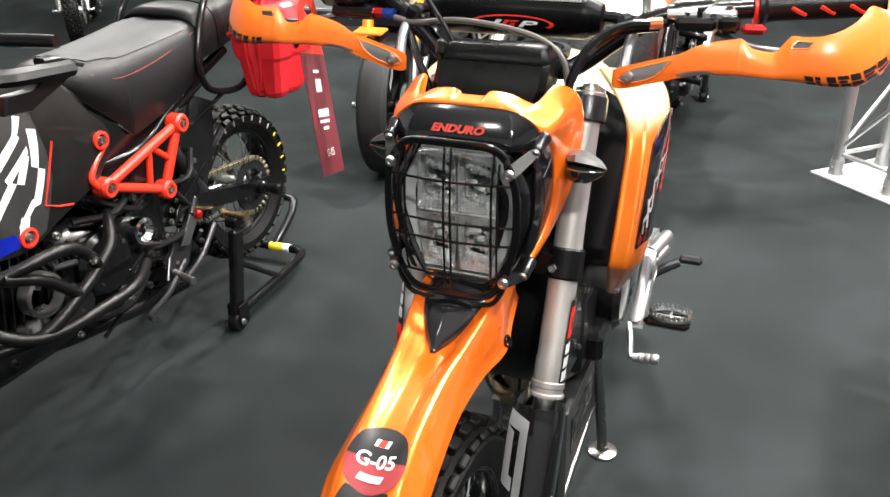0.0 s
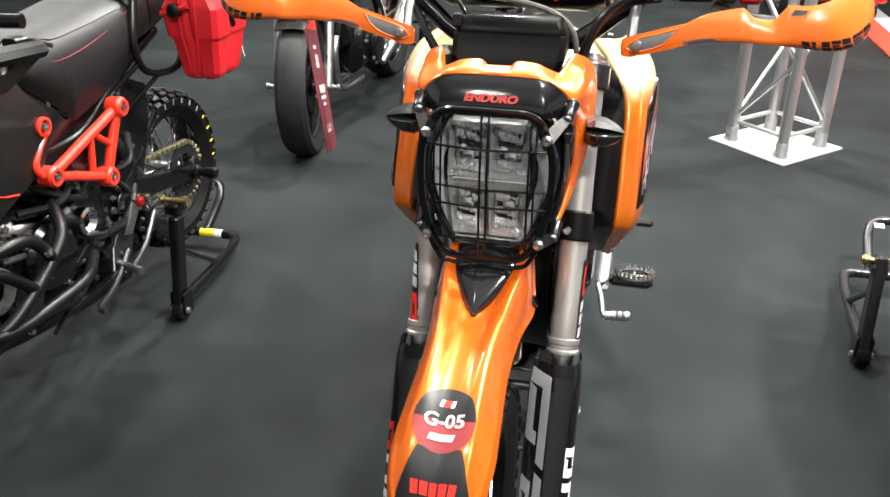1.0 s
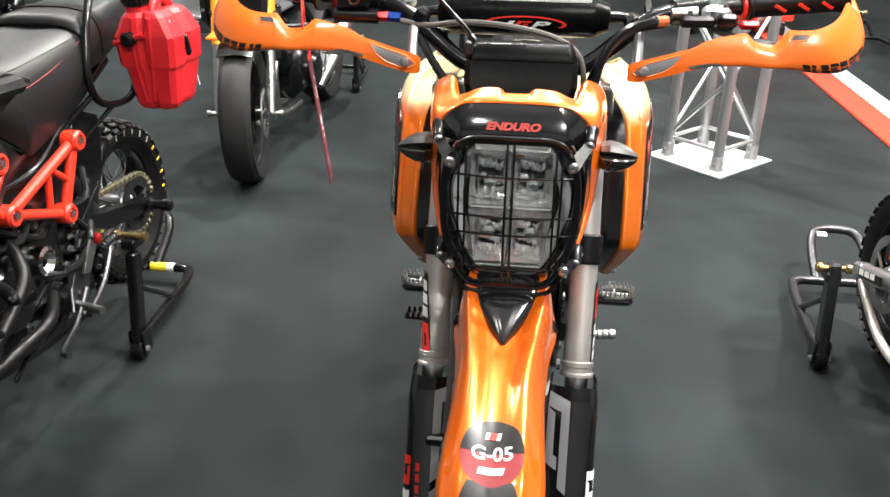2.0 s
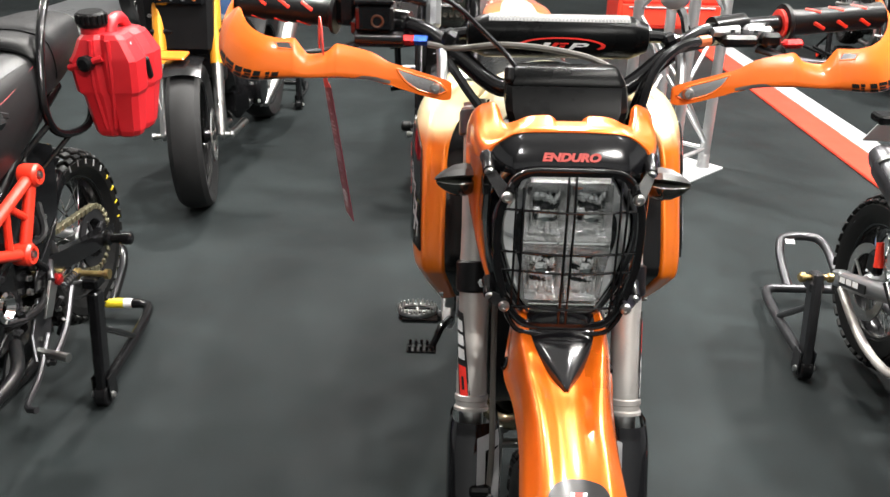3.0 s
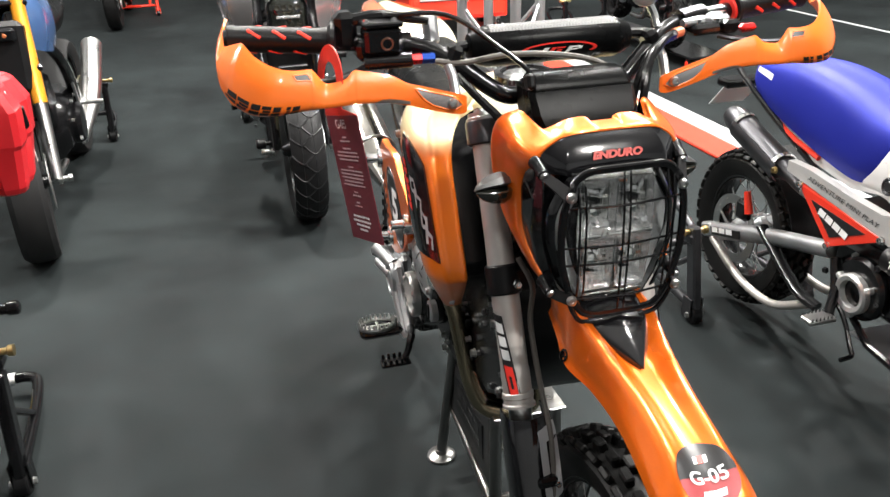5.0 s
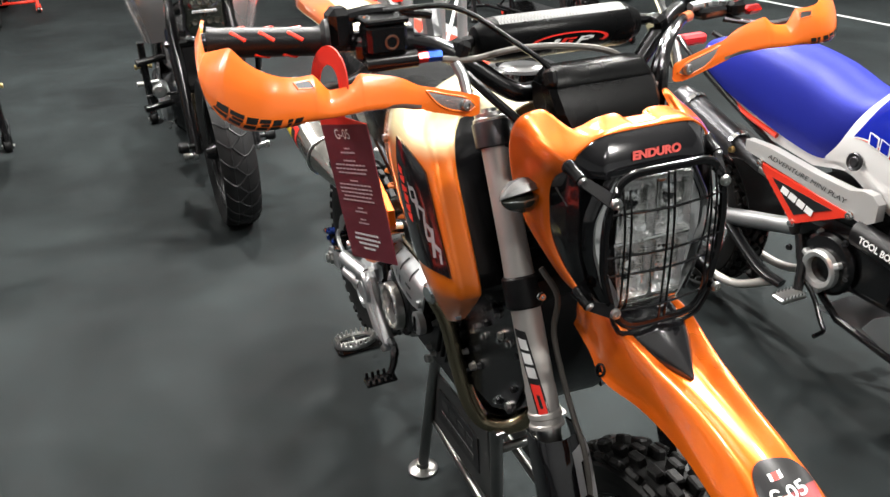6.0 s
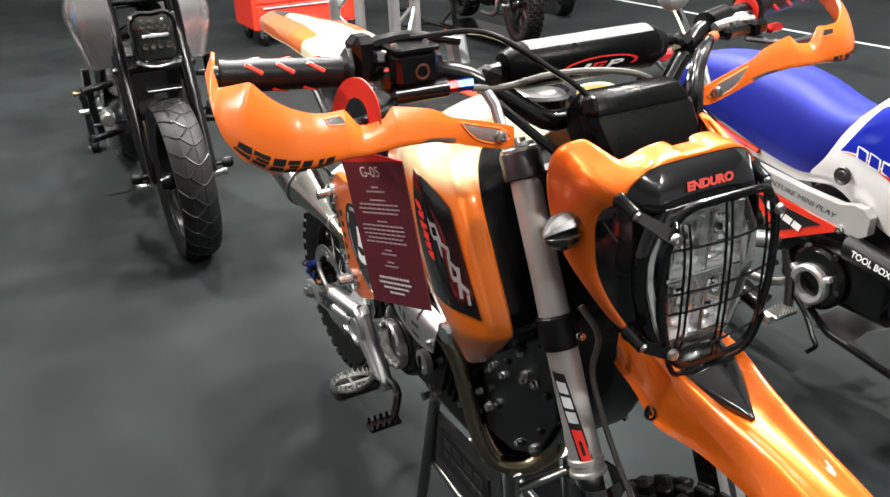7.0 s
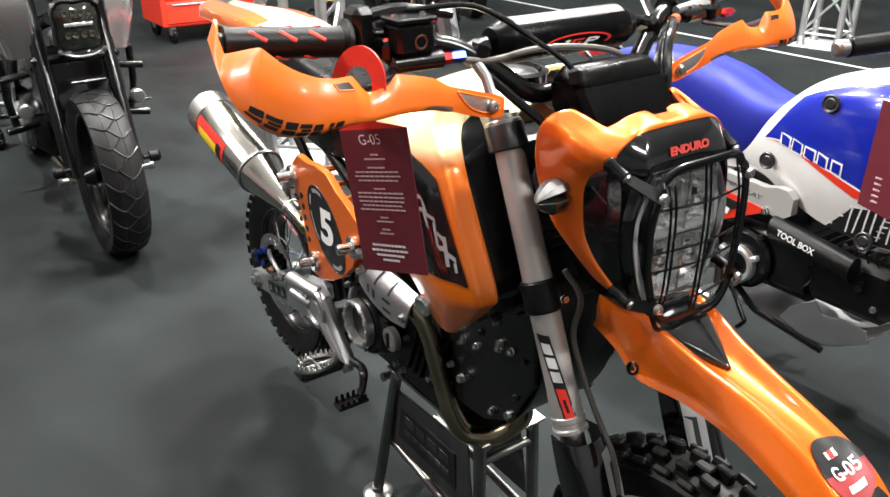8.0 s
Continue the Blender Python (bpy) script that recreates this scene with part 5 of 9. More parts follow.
# ---- body ----
for s in MIR:
    SH = []
    rows = []
    for B, C, D, E in (((0.088, 1.178, 0.976), (0.135, 1.19, 0.975), (0.15, 1.27, 0.968), (0.13, 1.38, 0.93)),
                       ((0.127, 1.153, 0.937), (0.168, 1.172, 0.947), (0.187, 1.24, 0.938), (0.15, 1.38, 0.9)),
                       ((0.1505, 1.113, 0.9), (0.181, 1.127, 0.899), (0.2, 1.21, 0.897), (0.165, 1.36, 0.86)),
                       ((0.1535, 1.075, 0.83), (0.1835, 1.092, 0.83), (0.2, 1.175, 0.82), (0.165, 1.32, 0.79)),
                       ((0.154, 1.034, 0.748), (0.183, 1.05, 0.745), (0.197, 1.12, 0.735), (0.16, 1.27, 0.72)),
                       ((0.15, 1.048, 0.718), (0.175, 1.06, 0.712), (0.182, 1.12, 0.69), (0.155, 1.22, 0.67)),
                       ((0.136, 1.125, 0.645), (0.151, 1.13, 0.64), (0.156, 1.15, 0.635), (0.144, 1.2, 0.63))):
        B, C, D, E = (V3(p) + V3([k if s > 0 else 0.0, 0, 0]) for p, k in ((B, 0.01), (C, 0.006), (D, 0.001), (E, 0.0)))
        A = B + V3([-0.004, 0.012, 0])
        rows.append([A, B + (A - B) * 0.3, B + (C - B) * 0.12, B + (C - B) * 0.62, C + (D - C) * 0.08, D, E])
    for r in rows:
        SH.append([mirrored(p, s) for p in r])
    shs = Surf(SH, 6)
    sh = part("tank_shroud", Mesh().sheet(shs.g, 0.004), LIT_FADE, hero, "candy orange tank shroud fading to pale yellow, top glare painted in, with black insert", 34)
    so = 1 if shs.normal(0.5, 0.6)[0] * s > 0 else -1
    grid_uv = [(u, v) for u in np.linspace(0, 1, 90) for v in np.linspace(0.5, 1, 90)]
    grid_at = np.array([shs.at(u, v) for u, v in grid_uv])

    def on_shroud(y, z):
        return grid_uv[int(np.argmin((grid_at[:, 1] - y) ** 2 + (grid_at[:, 2] - z) ** 2))]
    q = [on_shroud(y, z) for y, z in ((1.2, 0.92), (1.128, 0.884), (1.056, 0.757), (1.155, 0.755))]
    part("shroud_insert", Mesh().sheet(shs.patch(q, 0.0035 * so, 18, 14), 0.003), GLOSS, sh, "glossy black insert with pale lettering blocks")
    for k in range(4):
        yc, zc = 1.15 - 0.0205 * k, 0.853 - 0.0225 * k
        for a0, a1, b0, b1 in HOLLOW[k % 2]:
            q = [on_shroud(yc + 0.009 - 0.019 * a - 0.008 * (1 - b), zc - 0.01 + 0.02 * b - 0.005 * a) for a, b in ((a0, b1), (a1, b1), (a1, b0), (a0, b0))]
            part("letter_block", Mesh().skin(shs.patch(q, 0.0056 * so, 2, 2)), INKGREY, sh)
    for k in range(6):
        yc, zc = 1.18 - 0.006 * k, 0.876 - 0.0125 * k
        q = [on_shroud(yc + a, zc + b) for a, b in ((0.007, 0.007), (-0.006, 0.005), (-0.009, -0.004), (0.004, -0.002))]
        part("red_letter_block", Mesh().skin(shs.patch(q, 0.0056 * so, 2, 2)), INKRED, sh)
    part("shroud_bolt", Mesh().bolt(shs.at(0.96, 0.5) + V3([s * 0.002, 0, 0]), (s, 0, 0), 0.006, 0.006), STEEL, sh)
    part("shroud_bolt", Mesh().bolt(shs.at(0.3, 0.9) + V3([s * 0.004, 0, 0]), (s, 0, 0), 0.006, 0.006), STEEL, sh)
    # black inner cover between fork and shroud
    IN = [[mirrored(p, s) for p in ((0.128, 1.158, 0.938), (0.151, 1.118, 0.9), (0.1535, 1.079, 0.83), (0.1535, 1.04, 0.748), (0.149, 1.054, 0.718), (0.135, 1.13, 0.645))],
          [mirrored(p, s) for p in ((0.085, 1.168, 0.955), (0.1, 1.13, 0.9), (0.105, 1.09, 0.83), (0.105, 1.05, 0.748), (0.1, 1.06, 0.71), (0.09, 1.135, 0.64))],
          [mirrored(p, s) for p in ((0.05, 1.165, 0.955), (0.055, 1.14, 0.9), (0.058, 1.11, 0.83), (0.06, 1.08, 0.75), (0.058, 1.09, 0.71), (0.055, 1.15, 0.63))]]
    part("inner_cover", Mesh().sheet(Surf(IN, 5).g + (0.009 if s > 0 else 0.0, 0, 0), 0.003), SATIN, hero)

# tank with filler, seat, tail
TK = []
for y, w, zt, zs in ((1.13, 0.075, 0.962, 0.9), (1.18, 0.11, 0.985, 0.9), (1.26, 0.12, 0.985, 0.88), (1.34, 0.11, 0.96, 0.86), (1.42, 0.085, 0.925, 0.84)):
    TK.append([(w * math.sin(radians(a)) * (1.0 if abs(a) < 91 else 1.0), y, zs + (zt - zs) * max(0.0, math.cos(radians(a))) ** 0.7 - (0.09 if abs(a) > 91 else 0)) for a in (-120, -90, -65, -40, -15, 15, 40, 65, 90, 120)])
tank = part("tank", Mesh().sheet(Surf(TK, 5).g, 0.004), PEARL, hero, "pale pearl fuel tank with black filler")
part("filler_ring", Mesh().ring([(0.05, 0.0), (0.05, 0.012), (0.04, 0.014), (0.036, 0.004)], (0, 1.2, 0.982), (0, -0.05, 1), 32), GLOSS, tank)
part("filler_cap", Mesh().lathe([(0.036, 0), (0.036, 0.01), (0.03, 0.013), (0.012, 0.014)], (0, 1.2, 0.982), (0, -0.05, 1), 28), CHROME, tank)
ST = []
for y, w, zt, zs in ((1.36, 0.06, 0.93, 0.84), (1.45, 0.085, 0.915, 0.8), (1.58, 0.1, 0.91, 0.775), (1.72, 0.1, 0.92, 0.78), (1.86, 0.085, 0.935, 0.83), (1.95, 0.06, 0.94, 0.88)):
    ST.append([(w * sx, y, zs + (zt - zs) * f) for sx, f in ((-0.95, 0), (-1, 0.35), (-0.92, 0.75), (-0.65, 0.96), (0, 1.0), (0.65, 0.96), (0.92, 0.75), (1, 0.35), (0.95, 0))])
part("seat", Mesh().sheet(Surf(ST, 5).g, 0.006), SOFT, hero, "narrow black vinyl seat")
TL = []
for y, w, z in ((1.78, 0.075, 0.905), (1.9, 0.085, 0.95), (2.05, 0.085, 0.965), (2.18, 0.075, 0.96), (2.32, 0.06, 0.955), (2.44, 0.038, 0.945)):
    TL.append([(-w, y, z - 0.035), (-w * 0.9, y, z - 0.01), (-w * 0.4, y, z), (0, y, z + 0.004), (w * 0.4, y, z), (w * 0.9, y, z - 0.01), (w, y, z - 0.035)])
tls = Surf(TL, 5)
tail = part("rear_fender", Mesh().sheet(tls.g, 0.003), PEARL, hero, "upswept pale and orange rear fender")
to = 1 if tls.normal(0.5, 0.5)[2] > 0 else -1
part("fender_side_band", Mesh().skin(tls.patch([(0.3, 0.02), (0.3, 0.3), (0.98, 0.42), (0.98, 0.02)], 0.0026 * to, 12, 6)), ORANGE, tail)
part("fender_side_band", Mesh().skin(tls.patch([(0.3, 0.7), (0.3, 0.98), (0.98, 0.98), (0.98, 0.58)], 0.0026 * to, 12, 6)), ORANGE, tail)
part("fender_dark_mark", Mesh().skin(tls.patch([(0.72, 0.34), (0.8, 0.62), (0.97, 0.58), (0.97, 0.42)], 0.0032 * to, 6, 5)), INKBLACK, tail)
part("under_tail", Mesh().box((0, 1.95, 0.9), (0.1, 0.35, 0.03), 0.01, turn("X", 6)), MATTE, hero)

# frame, engine
M = Mesh()
for s in MIR:
    M.tube([(s * 0.03, 1.1, 0.86), (s * 0.07, 1.2, 0.82), (s * 0.085, 1.42, 0.72), (s * 0.09, 1.6, 0.62), (s * 0.085, 1.66, 0.46), (s * 0.08, 1.6, 0.36)], 0.019, 12, 4)
    M.tube([(s * 0.085, 1.5, 0.7), (s * 0.085, 1.75, 0.82), (s * 0.07, 2.0, 0.9)], 0.012, 10, 3)
    M.tube([(s * 0.085, 1.62, 0.6), (s * 0.08, 1.8, 0.76), (s * 0.07, 1.98, 0.88)], 0.01, 10, 3)
M.tube([(0, 1.07, 0.95), (0, 1.0, 0.73)], 0.03, 16)
part("frame", M, SATIN, hero, "black tubular frame")
for s in MIR:
    dp = part("down_plate", Mesh().slab([(s * 0.078, y, z) for y, z in ((1.06, 0.7), (1.035, 0.66), (1.03, 0.57), (1.08, 0.48), (1.15, 0.44), (1.3, 0.43), (1.3, 0.66), (1.2, 0.7))], 0.008, 0.002), SATIN, hero)
    rnd = random.Random(21)
    for k in range(16):
        part("plate_bolt", Mesh().bolt((s * 0.082, rnd.uniform(1.08, 1.28), rnd.uniform(0.47, 0.65)), (s, rnd.uniform(-0.2, 0.2), 0.1), rnd.uniform(0.004, 0.0065), 0.007), rnd.choice([CHROME, STEEL, DARKMETAL]), dp)
    for y, z in ((1.055, 0.6), (1.07, 0.53), (1.12, 0.475), (1.16, 0.6), (1.19, 0.5), (1.24, 0.46)):
        part("plate_bolt", Mesh().bolt((s * 0.083, y, z), (s, 0, 0), 0.005, 0.005), DARKMETAL, dp)
part("front_cover", Mesh().sheet(Surf([[(x, y + 0.006 * (1 - abs(x) / 0.07), z) for x in (-0.072, -0.03, 0.03, 0.072)] for y, z in ((1.062, 0.7), (1.037, 0.66), (1.032, 0.57), (1.082, 0.48), (1.152, 0.44))], 4).g, 0.004), MATTE, hero)
part("radiator", Mesh().box((0, 1.13, 0.78), (0.2, 0.05, 0.22), 0.008, turn("X", -14)), MATTE, hero)
for k in range(16):
    part("radiator_fin", Mesh().box((0, 1.1 - 0.0032 * k + 0.008, 0.875 - 0.0128 * k), (0.19, 0.004, 0.004), 0.001), SATIN, hero)
eng = part("engine", Mesh().box((0, 1.42, 0.46), (0.17, 0.36, 0.2), 0.03).box((0, 1.22, 0.5), (0.14, 0.16, 0.13), 0.02, turn("X", -12)).box((0, 1.5, 0.56), (0.15, 0.22, 0.1), 0.02), MATTE, hero, "black horizontal engine", 40)
part("side_cover", Mesh().lathe([(0.072, 0.0), (0.072, -0.03), (0.066, -0.045), (0.055, -0.05)], (-0.085, 1.455, 0.498), (1, 0, 0), 32), SATIN, eng)
M = Mesh().ring([(0.047, -0.137), (0.047, -0.15), (0.044, -0.153), (0.0375, -0.152), (0.036, -0.137)], (0, 1.45, 0.498), (1, 0, 0), 36)
part("clutch_ring", M, STEEL, eng, "polished notched clutch cover ring")
for k in range(12):
    w = math.pi / 6 * k
    part("ring_lug", Mesh().box((-0.146, 1.45 + 0.0415 * math.cos(w), 0.498 + 0.0415 * math.sin(w)), (0.017, 0.009, 0.012), 0.002, turn("X", math.degrees(w))), STEEL, eng)
part("ring_core", Mesh().lathe([(0.035, 0), (0.035, 0.002), (0.012, 0.004)], (-0.134, 1.45, 0.498), (-1, 0, 0), 24), MATTE, eng)
part("oil_cap", Mesh().lathe([(0.022, 0), (0.022, -0.012), (0.014, -0.014), (0.013, -0.006)], (-0.118, 1.365, 0.5), (1, 0, 0), 20), ALU, eng)
part("cap_slot", Mesh().box((-0.133, 1.365, 0.5), (0.004, 0.006, 0.03), 0.001), SATIN, eng)
for k in range(9):
    w = 2 * math.pi * k / 9
    part("cover_bolt", Mesh().bolt((-0.116, 1.455 + 0.066 * math.cos(w), 0.498 + 0.066 * math.sin(w)), (-1, 0, 0), 0.0045, 0.006), DARKMETAL, eng)
rnd = random.Random(12)
for k in range(22):
    part("case_bolt", Mesh().bolt((-0.088, rnd.uniform(1.2, 1.6), rnd.uniform(0.37, 0.57)), (-1, 0, 0), rnd.uniform(0.004, 0.007), 0.009), rnd.choice([DARKMETAL, STEEL, CHROME]), eng)
for k in range(5):
    part("case_rib", Mesh().box((-0.086, 1.27 + 0.02 * k, 0.48), (0.012, 0.005, 0.12), 0.002, turn("X", 20)), MATTE, eng)
part("stator_cover", Mesh().lathe([(0.075, 0.0), (0.075, 0.03), (0.06, 0.042), (0.02, 0.045)], (0.085, 1.45, 0.47), (1, 0, 0), 32), SATIN, eng, "black engine cover")
part("side_case", Mesh().box((0.095, 1.36, 0.42), (0.04, 0.12, 0.06), 0.01), SATIN, eng)
# exhaust
pipe = part("exhaust_pipe", Mesh().tube([(0.0, 1.16, 0.47), (0.005, 1.15, 0.42), (0.0, 1.165, 0.385), (-0.03, 1.19, 0.357), (-0.065, 1.22, 0.36), (-0.085, 1.235, 0.4), (-0.095, 1.255, 0.47), (-0.105, 1.275, 0.55), (-0.122, 1.3, 0.6), (-0.125, 1.36, 0.618), (-0.115, 1.45, 0.612), (-0.108, 1.6, 0.585), (-0.108, 1.7, 0.583), (-0.112, 1.76, 0.602)], 0.0165, 16, 6), TIPIPE, hero, "heat-tinted exhaust pipe")
d = unit(V3([-0.02, 0.42, 0.132]))
muf = part("muffler", Mesh().lathe([(0.0165, 0), (0.0185, 0.02), (0.0185, 0.03), (0.024, 0.06), (0.036, 0.11), (0.047, 0.155), (0.0535, 0.175), (0.0535, 0.4), (0.05, 0.44), (0.036, 0.455), (0.02, 0.455), (0.018, 0.43)], (-0.112, 1.755, 0.6), d, 30), POLISHED, hero, "polished steel muffler")
part("end_cap", Mesh().lathe([(0.055, 0.395), (0.055, 0.44), (0.042, 0.46), (0.02, 0.462)], (-0.112, 1.755, 0.6), d, 30), STEEL, muf)
a_, b_, _ = basis(d)
def on_muf(h0, h1, w0, w1, r):
    return np.array([[V3([-0.112, 1.755, 0.6]) + d * h + r * (V3([-math.cos(radians(w)), 0, 0]) + unit(np.cross(d, V3([-1.0, 0, 0]))) * -math.sin(radians(w))) for w in np.linspace(w0, w1, 8)] for h in np.linspace(h0, h1, 6)])
part("muffler_badge", Mesh().skin(on_muf(0.25, 0.388, -34, 34, 0.0545)), INKRED, muf)
part("badge_black", Mesh().skin(on_muf(0.262, 0.38, 22, 31, 0.055)), INKBLACK, muf)
part("badge_black", Mesh().skin(on_muf(0.262, 0.283, -20, 20, 0.055)), INKBLACK, muf)
part("badge_yellow", Mesh().skin(on_muf(0.285, 0.375, -12, 20, 0.055)), YELLOW, muf)
part("muffler_clamp", Mesh().box((-0.1, 1.82, 0.66), (0.03, 0.03, 0.04), 0.006), ALU, muf)
for h, r in ((0.028, 0.0195), (0.168, 0.054)):
    part("seam_ring", Mesh().ring([(r - 0.002, h), (r + 0.0012, h + 0.001), (r + 0.0012, h + 0.005), (r - 0.002, h + 0.006)], (-0.112, 1.755, 0.6), d, 30), STEEL, muf)
# slotted heat shield over the header
HS = [[(-0.128, 1.268, 0.632), (-0.146, 1.266, 0.612), (-0.148, 1.28, 0.572)], [(-0.13, 1.32, 0.64), (-0.15, 1.32, 0.618), (-0.15, 1.33, 0.568)], [(-0.13, 1.385, 0.642), (-0.148, 1.39, 0.618), (-0.148, 1.395, 0.577)], [(-0.126, 1.435, 0.638), (-0.142, 1.438, 0.62), (-0.142, 1.44, 0.588)]]
hss = Surf(HS, 6)
hso = 1 if hss.normal(0.5, 0.5)[0] < 0 else -1
sg = part("heat_shield", Mesh().sheet(hss.g, 0.003), ALU, pipe, "bare aluminium heat shield with dark slots")
for k, q in enumerate((((0.3, 0.1), (0.33, 0.1), (0.36, 0.55), (0.33, 0.55)), ((0.52, 0.1), (0.55, 0.1), (0.58, 0.55), (0.55, 0.55)), ((0.76, 0.1), (0.79, 0.1), (0.81, 0.5), (0.78, 0.5)),
                       ((0.3, 0.66), (0.31, 0.72), (0.44, 0.72), (0.43, 0.66)), ((0.28, 0.84), (0.29, 0.9), (0.42, 0.9), (0.43, 0.84)), ((0.55, 0.68), (0.55, 0.88), (0.6, 0.86), (0.6, 0.68)), ((0.66, 0.66), (0.66, 0.86), (0.7, 0.84), (0.7, 0.66)))):
    part("shield_slot", Mesh().skin(hss.patch(q, 0.0022 * hso, 3, 3)), INKBLACK, sg)
for u, v in ((0.06, 0.8), (0.95, 0.6)):
    part("shield_bolt", Mesh().bolt(hss.at(u, v) + V3([-0.001, 0, 0]), (-1, 0, 0), 0.0065, 0.007), STEEL, sg)
part("shroud_spacer", Mesh().lathe([(0.017, -0.03), (0.017, -0.004), (0.0145, 0.0), (0.0145, 0.008), (0.017, 0.011), (0.0175, 0.018), (0.012, 0.022), (0.006, 0.022)], (-0.145, 1.208, 0.652), (-1, -0.2, 0), 24), CHROME, hero)
# thick orange side plate with the racing figure
XP = -0.145
P = [(XP, y, z) for y, z in ((1.668, 0.752), (1.645, 0.772), (1.607, 0.768), (1.575, 0.772), (1.528, 0.768), (1.488, 0.743), (1.452, 0.728), (1.417, 0.709), (1.412, 0.682), (1.444, 0.617), (1.485, 0.58), (1.534, 0.552), (1.58, 0.536), (1.608, 0.538), (1.625, 0.56), (1.629, 0.592), (1.642, 0.64), (1.662, 0.69), (1.678, 0.73))]
sp = part("side_plate", Mesh().slab(P, 0.014, 0.002), ORANGE, hero, "thick orange side plate with a black lozenge numbered 5")
LOZ = lambda f, w: (XP - 0.0075, 1.541 + f * (0.058 * math.cos(w) + 0.035 * math.sin(w)), 0.656 + f * 0.075 * math.sin(w))
part("number_field", Mesh().skin([[LOZ(f, w) for w in np.linspace(0, 2 * math.pi, 37)] for f in (0.02, 0.5, 1.0)]), INKBLACK, sp)
part("field_rim", Mesh().tube([LOZ(1.0, w) for w in np.linspace(0, 2 * math.pi, 37)], 0.0012, 5), DARKMETAL, sp)
part("number", lettering("5", 0.07, facing((XP - 0.0085, 1.56, 0.625), (0, -1, 0.05), (0, 0.45, 1)), 0.0006, 0.05, 0.0, 0.04), INKWHITE, sp)
for w0, w1 in ((1.2, 1.9), (-0.5, 0.3), (-2.2, -1.4), (0.5, 0.9)):
    part("rim_letters", Mesh().skin([[np.array(LOZ(f, w)) - (0.0007, 0, 0) for w in np.linspace(w0, w1, 10)] for f in (0.83, 0.92)]), INKGREY, sp)
for i in range(2):
    for j in range(5):
        part("plate_hole", Mesh().lathe([(0.0062, 0), (0.0062, 0.0008)], (XP - 0.007, 1.638 - 0.014 * i + 0.005 * j - 0.005 * i, 0.598 + 0.021 * j + 0.01 * i), (-1, 0, 0), 10), INKBLACK, sp)
for y, z in ((1.672, 0.722), (1.437, 0.66), (1.6, 0.568)):
    ps_ = part("plate_spacer", Mesh().lathe([(0.021, -0.03), (0.021, 0.006), (0.019, 0.008), (0.01, 0.008), (0.01, 0.03), (0.008, 0.032), (0.003, 0.032)], (XP - 0.006, y, z), (-1, 0.15, 0), 24), CHROME, sp)
